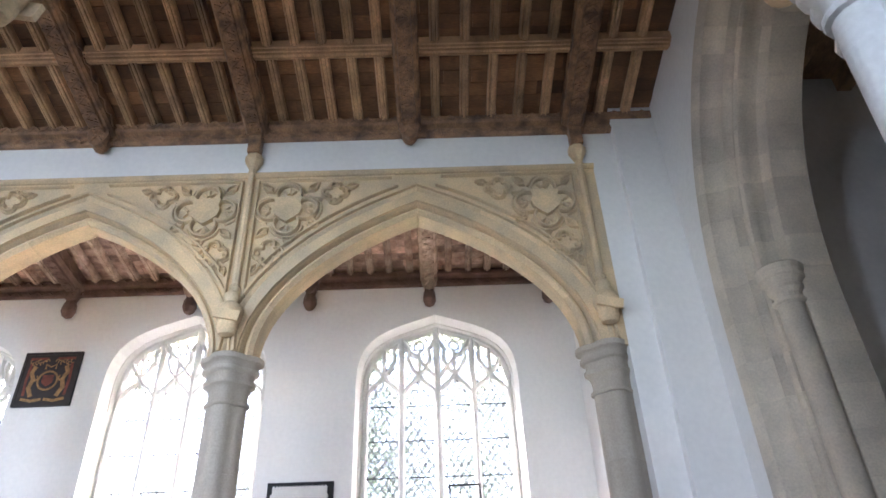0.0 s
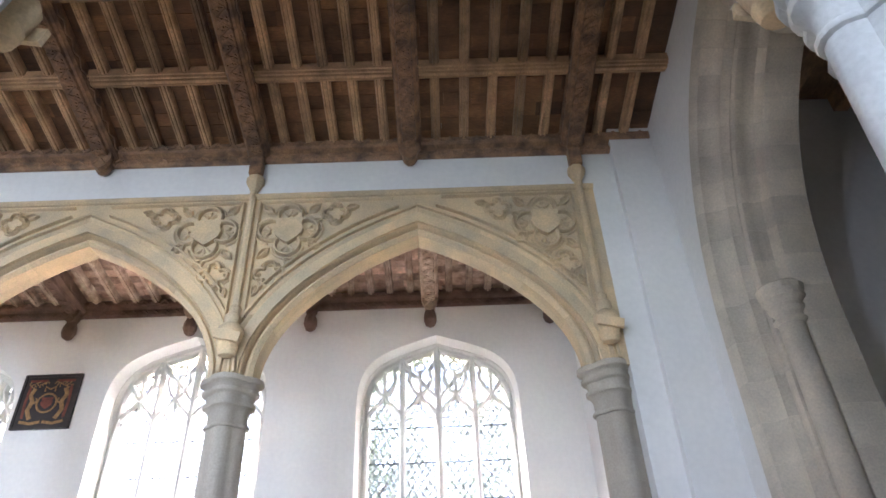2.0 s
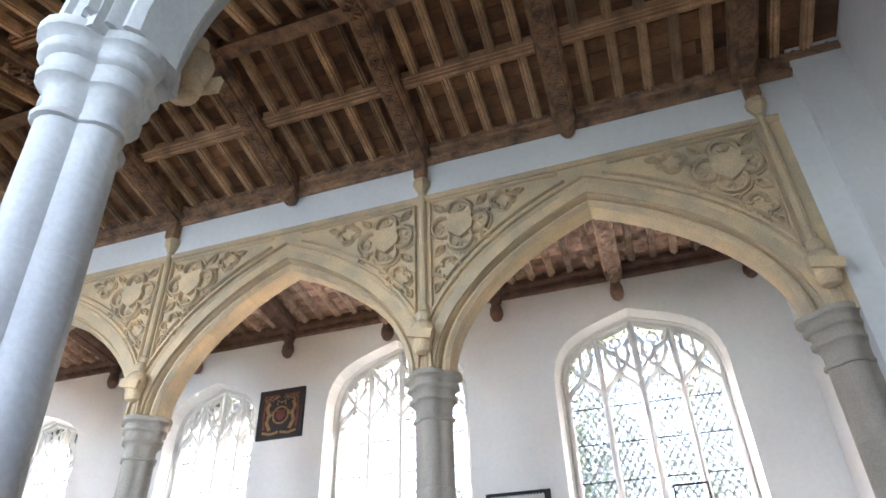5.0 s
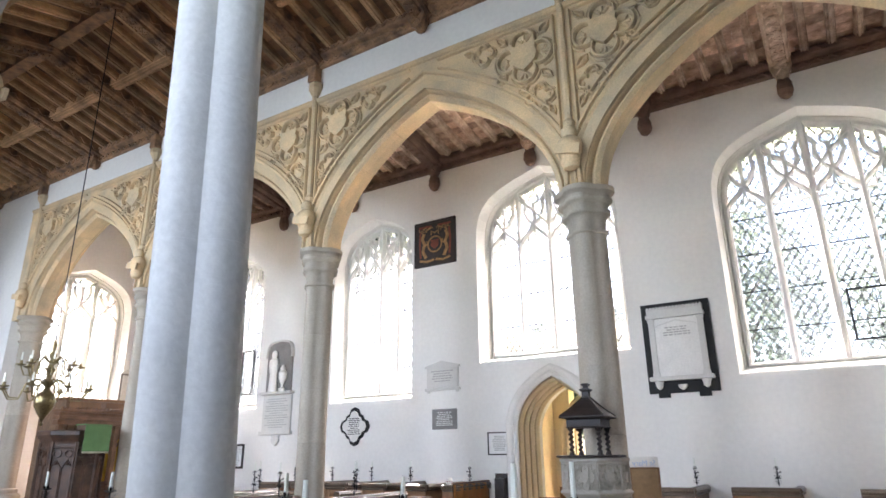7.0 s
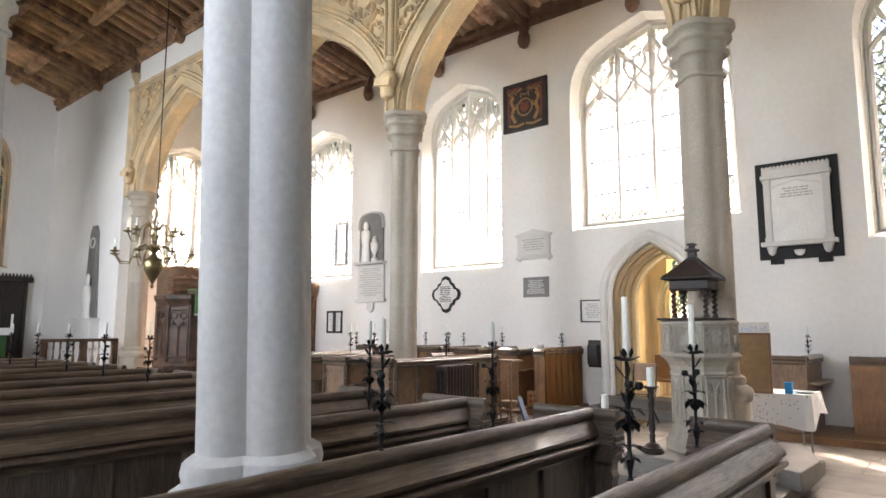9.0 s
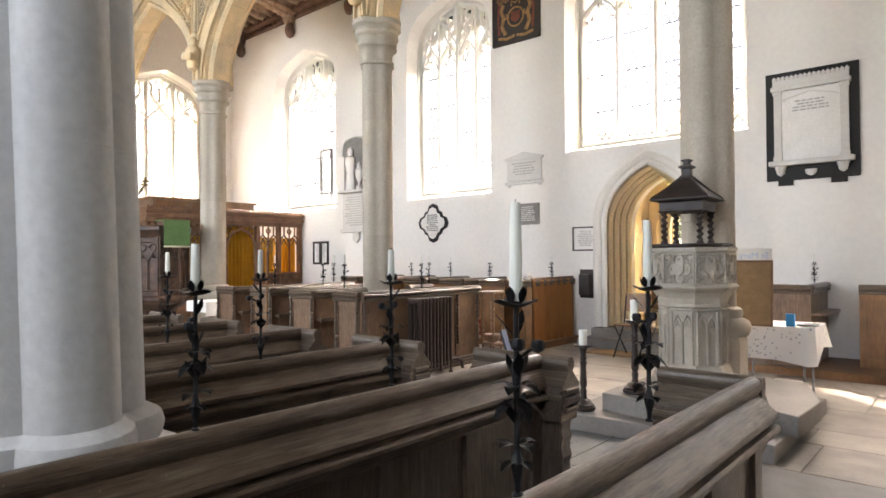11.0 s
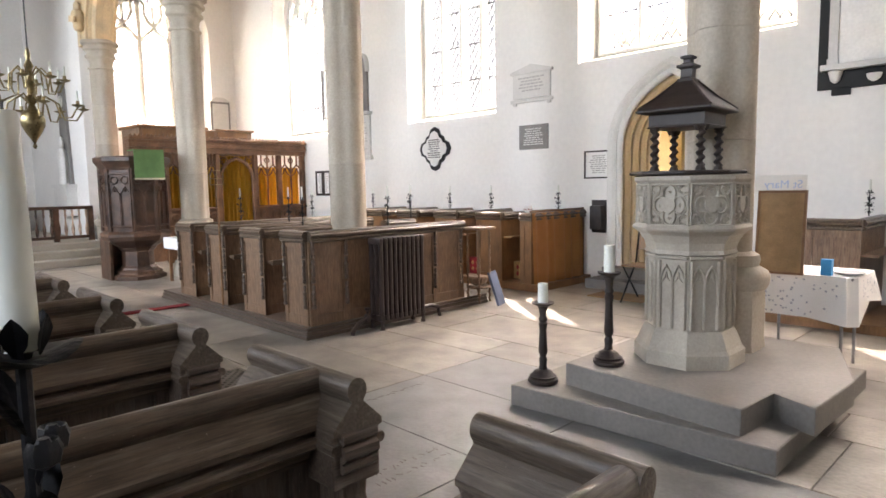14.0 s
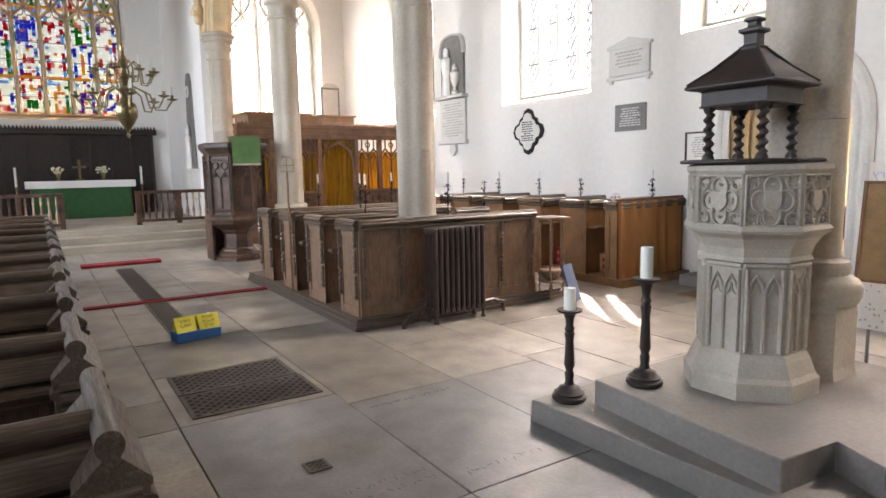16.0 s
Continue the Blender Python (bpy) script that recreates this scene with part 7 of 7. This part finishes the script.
part("cresting", bm, DARKBOARD, t)
# obelisk monument on the chancel wall
t = thing("obelisk_monument", (-18.0, SF, 1.25), "grey and white obelisk wall monument", "monument")
bm = bmesh.new()
prism(bm, [(-0.42, 0.35), (0.42, 0.35), (0.22, 2.55), (0.10, 2.75), (-0.10, 2.75), (-0.22, 2.55)], 0, 0.06, loc)
part("obelisk", bm, GREYTAB, t)
part("plinth", boxes((-0.55, 0.55, -0.22, 0, -0.35, 0.35), (-0.60, 0.60, -0.26, 0, 0.30, 0.38)), WHITE, t)
bm = bmesh.new()
lathe(bm, [(0.22, 0.38), (0.18, 0.6), (0.22, 0.9), (0.16, 1.15), (0.08, 1.22), (0.11, 1.32), (0.08, 1.45), (0.02, 1.5)], 12, (0, -0.12, 0), squash=0.55)
part("sculpture", bm, WHITE, t, "plain white marble sculpture", True)
bm = bmesh.new()
ribbon(bm, circle((0, 2.3), 0.13, 14), 0.03, 0.03, lambda u, d, v: (u, -0.06 - d, v), True)
part("medallion", bm, WHITE, t)

# ---- stained glass in the east window ----
c, hw, sill, zs, rise, lights = EAST_WIN
hw, sill = hw - 0.13, sill + 0.16
tints = [((0.390, 0.018, 0.030), "ruby"), ((0.030, 0.053, 0.360), "blue"), ((0.510, 0.285, 0.022), "gold"), ((0.015, 0.195, 0.038), "green"), ((0.600, 0.585, 0.510), "white"), ((0.165, 0.030, 0.255), "violet"), ((0.210, 0.330, 0.450), "pale_blue"), ((0.495, 0.225, 0.180), "rose")]
glass = [stained_glass(n + "_glass", tuple(0.8 * x for x in tt)) for tt, n in tints]
rs = random.Random(21)
groups = [bmesh.new() for _ in tints]
lw = 2 * hw / lights
curve = arch(c, hw, zs, rise - 0.11, n=24, **HEAD)
def head_e(u):
    for (a, b), (a2, b2) in zip(curve, curve[1:]):
        if a <= u <= a2:
            return b + (b2 - b) * (u - a) / max(1e-6, a2 - a)
    return zs
leadbm = bmesh.new()
for i in range(lights):
    cols, dv = 7, 0.082
    v, row = sill, 0
    while v < zs + rise:
        tier = int((v - sill) / 0.95)
        zone = ((v - sill) % 0.95) / 0.95
        robe = (0, 5, 3, 1, 2)[(i * 2 + tier * 3) % 5]
        field = (1, 0, 3, 5, 0)[(i + tier * 2) % 5]
        for j in range(cols):
            u0 = c - hw + lw * i + lw * j / cols
            u1 = u0 + lw / cols
            if v + dv * 0.6 > head_e((u0 + u1) / 2):
                continue
            off = abs(j - (cols - 1) / 2) / ((cols - 1) / 2)
            n1 = noise.noise(Vector((u0 * 4.1, v * 3.3, 2.0 + i)))
            n2 = noise.noise(Vector((u0 * 7.7, v * 6.1, 9.0 + tier)))
            if zone < 0.07:
                pick = 2 if n1 > -0.15 else 7
            elif zone > 0.86:
                pick = 4 if n2 > -0.05 else (6 if n1 > 0 else field)
            elif off < 0.45 and zone > 0.62:
                pick = 4 if n2 > -0.2 else 2
            elif off < 0.62:
                pick = robe if n1 > 0.08 else (4 if n2 > -0.22 else 7)
            elif off < 0.9:
                pick = 4 if n1 > 0.12 else (field if n2 > -0.15 else 6)
            else:
                pick = 4 if n2 > -0.1 else 3
            prism(groups[pick], [(u0 + 0.0004, v + 0.0004), (u1 - 0.0004, v + 0.0004), (u1 - 0.0004, v + dv - 0.0004), (u0 + 0.0004, v + dv - 0.0004)], DEPTH + 0.045, DEPTH + 0.049, east)
        if row % 6 == 0 and v < head_e(c - hw + lw * (i + 0.5)):
            prism(leadbm, [(c - hw + lw * i, v - 0.007), (c - hw + lw * (i + 1), v - 0.007), (c - hw + lw * (i + 1), v + 0.007), (c - hw + lw * i, v + 0.007)], DEPTH + 0.035, DEPTH + 0.055, east)
        v += dv
        row += 1
root = bpy.data.objects["window_6"]
for g, bmg, (tt, n) in zip(glass, groups, tints):
    ob = part("stained_pane", bmg, g, root, n.replace("_", " ") + " stained glass")
part("leading", leadbm, LEAD, root, "lead between the coloured glass")

# opening casement in the west window of the aisle
w = S_WINDOWS[0]
t = thing("casement", (0.0, S_WALL + DEPTH - 0.06, 3.05), "small black iron opening casement", "casement")
bm = boxes((-0.27, -0.24, -0.02, 0.02, 0.0, 0.78), (0.24, 0.27, -0.02, 0.02, 0.0, 0.78), (-0.24, 0.24, -0.02, 0.02, 0.0, 0.03), (-0.24, 0.24, -0.02, 0.02, 0.75, 0.78))
for i in range(1, 4):
    box(bm, -0.24, 0.24, -0.004, 0.004, 0.19 * i, 0.19 * i + 0.01)
for i in range(1, 3):
    box(bm, -0.245 + 0.165 * i, -0.235 + 0.165 * i, -0.004, 0.004, 0.03, 0.75)
part("frame", bm, IRON, t)
t = thing("casement", (-13.25, S_WALL + DEPTH - 0.06, 3.0), "small black iron opening casement", "casement")
bm = boxes((-0.22, -0.19, -0.02, 0.02, 0.0, 1.1), (0.19, 0.22, -0.02, 0.02, 0.0, 1.1), (-0.19, 0.19, -0.02, 0.02, 0.0, 0.03), (-0.19, 0.19, -0.02, 0.02, 1.07, 1.1))
part("frame", bm, IRON, t)

# ---- floor things ----
t = thing("carpet_strip", (-8.93, 5.03, 0.0), "narrow red carpet strip across the aisle", "carpet")
part("carpet", boxes((-0.07, 0.07, -1.14, 1.14, 0.0, 0.018), bevel=0.005), RED, t)
t = thing("red_mat", (-12.65, 4.85, 0.0), "short red mat on the aisle floor", "mat")
part("mat", boxes((-0.14, 0.14, -0.6, 0.6, 0.0, 0.05), bevel=0.015), RED, t)
t = thing("book_tray", (-6.88, 4.88, 0.0), "blue tray holding yellow printed cards", "tray", rz=8)
part("tray", boxes((-0.09, 0.09, -0.20, 0.20, 0.0, 0.09), bevel=0.01), BLUE, t)


def lettering(body, size, m):
    """Flat letters of the built-in font, laid on a surface by the matrix m (letters along y, up along z)."""
    cu = bpy.data.curves.new("lettering", "FONT")
    cu.body, cu.size, cu.align_x, cu.space_line = body, size, "CENTER", 0.95
    tmp = bpy.data.objects.new("lettering", cu)
    scene.collection.objects.link(tmp)
    me = bpy.data.meshes.new_from_object(tmp.evaluated_get(bpy.context.evaluated_depsgraph_get()))
    bpy.data.objects.remove(tmp)
    for v in me.vertices:
        v.co = m @ Vector((0.0045, v.co.x, v.co.y))
    me.materials.append(INK)
    return new("lettering", me)


for y, r, body in ((-0.10, 6, "TAKE\nCARE"), (0.10, -5, "MIND\nYOUR\nSTEP")):
    front, back = pose(0.075, y, 0.085, 0, -26, r), pose(-0.055, y, 0.085, 0, 26, r)
    card = part("card", box(bmesh.new(), -0.003, 0.003, -0.092, 0.092, 0.0, 0.148, front), YELLOW, t, "yellow folded card")
    leaf = part("card_back", box(bmesh.new(), -0.003, 0.003, -0.092, 0.092, 0.0, 0.146, back), YELLOW, t)
    text = lettering(body, 0.042, front @ Matrix.Translation((0, 0, 0.09 if body.count("\n") == 1 else 0.102)))
    text.parent = card
    text["kind"] = "stuff"


def grating(name, x0, x1, y0, y1, label, pitch=0.05, rim=0.03, bar=0.008):
    """An iron floor grating: rim and a diagonal lattice over a flat black sheet painted as shade."""
    t = thing(name, ((x0 + x1) / 2, (y0 + y1) / 2, 0.0), label, "floor grating")
    w, h = (x1 - x0) / 2, (y1 - y0) / 2
    # black sheet on the floor stands in for the shade below the bars
    part("pit_shade", boxes((-w, w, -h, h, 0.0, 0.0015)), BLACK, t)
    bm = boxes((-w, w, -h, -h + rim, 0.002, 0.008), (-w, w, h - rim, h, 0.002, 0.008), (-w, -w + rim, -h + rim, h - rim, 0.002, 0.008), (w - rim, w, -h + rim, h - rim, 0.002, 0.008))
    part("rim", bm, GRATE, t)
    bm = bmesh.new()
    W, H = w - rim, h - rim
    k = -(W + H)
    while k < W + H:
        for s in (1, -1):
            a0, a1 = max(-W, k - H), min(W, k + H)
            if a1 - a0 > 0.02:
                p, q = Vector((a0, s * (k - a0))), Vector((a1, s * (k - a1)))
                nn = Vector((-(q - p).y, (q - p).x)).normalized() * bar
                pts = [p + nn, q + nn, q - nn, p - nn]
                lo = [bm.verts.new((v.x, v.y, 0.002)) for v in pts]
                hi = [bm.verts.new((v.x, v.y, 0.0065)) for v in pts]
                bm.faces.new(hi)
                for i in range(4):
                    bm.faces.new((lo[i], lo[(i + 1) % 4], hi[(i + 1) % 4], hi[i]))
        k += pitch
    part("lattice", bm, GRATE, t)
    return t


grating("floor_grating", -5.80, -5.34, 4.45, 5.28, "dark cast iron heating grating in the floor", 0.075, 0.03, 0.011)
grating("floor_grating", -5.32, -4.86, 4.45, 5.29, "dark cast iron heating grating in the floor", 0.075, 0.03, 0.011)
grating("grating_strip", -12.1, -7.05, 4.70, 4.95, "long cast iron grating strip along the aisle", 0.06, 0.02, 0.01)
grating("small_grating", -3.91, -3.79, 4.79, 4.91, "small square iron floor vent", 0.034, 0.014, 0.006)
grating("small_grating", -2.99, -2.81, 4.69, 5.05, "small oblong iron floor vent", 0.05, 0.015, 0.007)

# ---- trees outside the windows ----
def tree(x, y, h, r, seed):
    t = thing("tree", (x, y, -0.32), "broad dark green churchyard tree outside the windows", "tree", "churchyard trees")
    rs = random.Random(seed)
    bm = bmesh.new()
    tube(bm, [(0, 0, 0), (0.1, 0.05, h * 0.3), (0, 0.1, h * 0.6), (0.1, 0, h * 0.85)], 0.32, 8, 0.06)
    for i in range(9):
        a, z = rs.uniform(0, 6.28), h * rs.uniform(0.25, 0.7)
        tube(bm, [(0, 0, z), (r * 0.4 * math.cos(a), r * 0.4 * math.sin(a), z + h * 0.1), (r * 0.8 * math.cos(a), r * 0.8 * math.sin(a), z + h * 0.17)], 0.10, 5, 0.02)
    part("trunk", bm, BARK, t)
    vs, fs = [], []
    for i in range(6500):
        while True:
            p = Vector((rs.uniform(-1, 1), rs.uniform(-1, 1), rs.uniform(-1, 1)))
            if 0.35 < p.length < 1 and noise.noise(p * 2.6 + Vector((seed, 0, 0))) > -0.12:
                break
        q = Vector((p.x * r, p.y * r, h * 0.62 + p.z * h * 0.42))
        a = Vector((rs.uniform(-1, 1), rs.uniform(-1, 1), rs.uniform(-1, 1))).normalized()
        b = a.cross(Vector((rs.uniform(-1, 1), rs.uniform(-1, 1), 0.3))).normalized()
        s = rs.uniform(0.09, 0.18)
        n = len(vs)
        vs += [q - a * s, q + b * s * 0.5, q + a * s, q - b * s * 0.5]
        fs.append((n, n + 1, n + 2, n + 3))
    me = bpy.data.meshes.new("crown")
    me.from_pydata(vs, [], fs)
    me.materials.append(LEAF)
    cr = new("crown", me)
    cr.parent = t
    cr["kind"] = "stuff"


tree(-3.4, 26, 11, 3.0, 1)
tree(3.6, 29, 13, 4.2, 2)
tree(-9.8, 33, 9, 3.6, 3)
tree(-5.0, 20.5, 4.2, 1.8, 4)
tree(-16.0, 36, 9, 4.0, 5)

# ---- flagstones, each a slab of its own ----
rnd = random.Random(5)
floor_ob = bpy.data.objects["floor"]
slabs = []
ROWS = [N_WALL, -0.6, 0.3, 1.3, 2.2, 3.0, 3.72, 4.36, 5.345, 6.17, 6.92, 7.4, 8.25, 9.1, 10.0, S_WALL]
JOINTS = {3.72: (-8.4, -6.95, -5.33, -4.77, -3.0, -1.5), 4.36: (-8.3, -6.9, -5.84, -4.78, -3.19, -1.2), 5.345: (-8.6, -6.75, -4.56, -3.19, -1.3), 6.17: (-7.6, -5.52, -4.56, -3.2, -1.9), 6.92: (-8.1, -6.3, -4.69, -3.6, -2.02)}
for y, y2 in zip(ROWS, ROWS[1:]):
    cuts = list(JOINTS.get(y, ()))
    x = cuts[0] if cuts else E_WALL - rnd.uniform(0, 0.4)
    first = x
    while x > E_WALL - 0.3:
        L = rnd.uniform(0.9, 2.0)
        slabs.append((x - L, x, y, y2))
        x -= L
    x = first
    for c in cuts[1:]:
        slabs.append((x, c, y, y2))
        x = c
    while x < W_WALL + 3.5:
        L = rnd.uniform(0.8, 1.7)
        slabs.append((x, x + L, y, y2))
        x += L
LEDGERS = [(-4.56, 5.345), (-3.19, 5.345), (-4.78, 4.36), (-3.19, 4.36), (-4.56, 6.17)]
near, far = [], []
for s in slabs:
    (near if s[0] > -9.5 and s[1] < 1.2 and s[2] > 3.0 else far).append(s)
near.sort(key=lambda s: abs((s[0] + s[1]) / 2 + 4.0) + abs((s[2] + s[3]) / 2 - 5.5))
far += near[260:]
near = near[:260]


def slab(bm, s, rs):
    g, b, h = 0.0030, 0.0025, rs.uniform(-0.0015, 0.0)
    x0, x1, y0, y1 = s[0] + g, s[1] - g, s[2] + g, s[3] - g
    jit = [rs.uniform(-0.004, 0.004) for _ in range(8)]
    low = [(x0 + jit[0], y0 + jit[1]), (x1 + jit[2], y0 + jit[3]), (x1 + jit[4], y1 + jit[5]), (x0 + jit[6], y1 + jit[7])]
    cx, cy = (x0 + x1) / 2, (y0 + y1) / 2
    up = [(x + (b if x < cx else -b), y + (b if y < cy else -b)) for x, y in low]
    ring_loft(bm, [[(x, y, -0.02) for x, y in low], [(x, y, h - 0.004) for x, y in low], [(x, y, h) for x, y in up]])


for s in near:
    bm = bmesh.new()
    slab(bm, s, rnd)
    part("flagstone", bm, LEDGER if (s[0], s[2]) in LEDGERS else FLAG, floor_ob)
bm = bmesh.new()
for s in far:
    slab(bm, s, rnd)
part("flagstones", bm, FLAG, floor_ob)["kind"] = "stuff"
# worn incised letters along the edges of two ledger stones, too rubbed to read
bm = bmesh.new()
for x, y0, y1 in ((-3.42, 4.80, 5.30), (-3.52, 4.86, 5.30), (-3.36, 5.45, 5.95), (-4.42, 5.45, 6.05)):
    y = y0
    while y < y1:
        a = radians(rnd.choice((0, 0, 90, 25, -25, 60)))
        ln = rnd.uniform(0.010, 0.022)
        box(bm, -ln, ln, -0.0018, 0.0018, -0.004, 0.0008, Matrix.Translation((x + rnd.uniform(-0.012, 0.012), y, 0.0)) @ Matrix.Rotation(a, 4, "Z"))
        y += rnd.uniform(0.022, 0.06)
part("worn_lettering", bm, JOINT, floor_ob)["kind"] = "stuff"
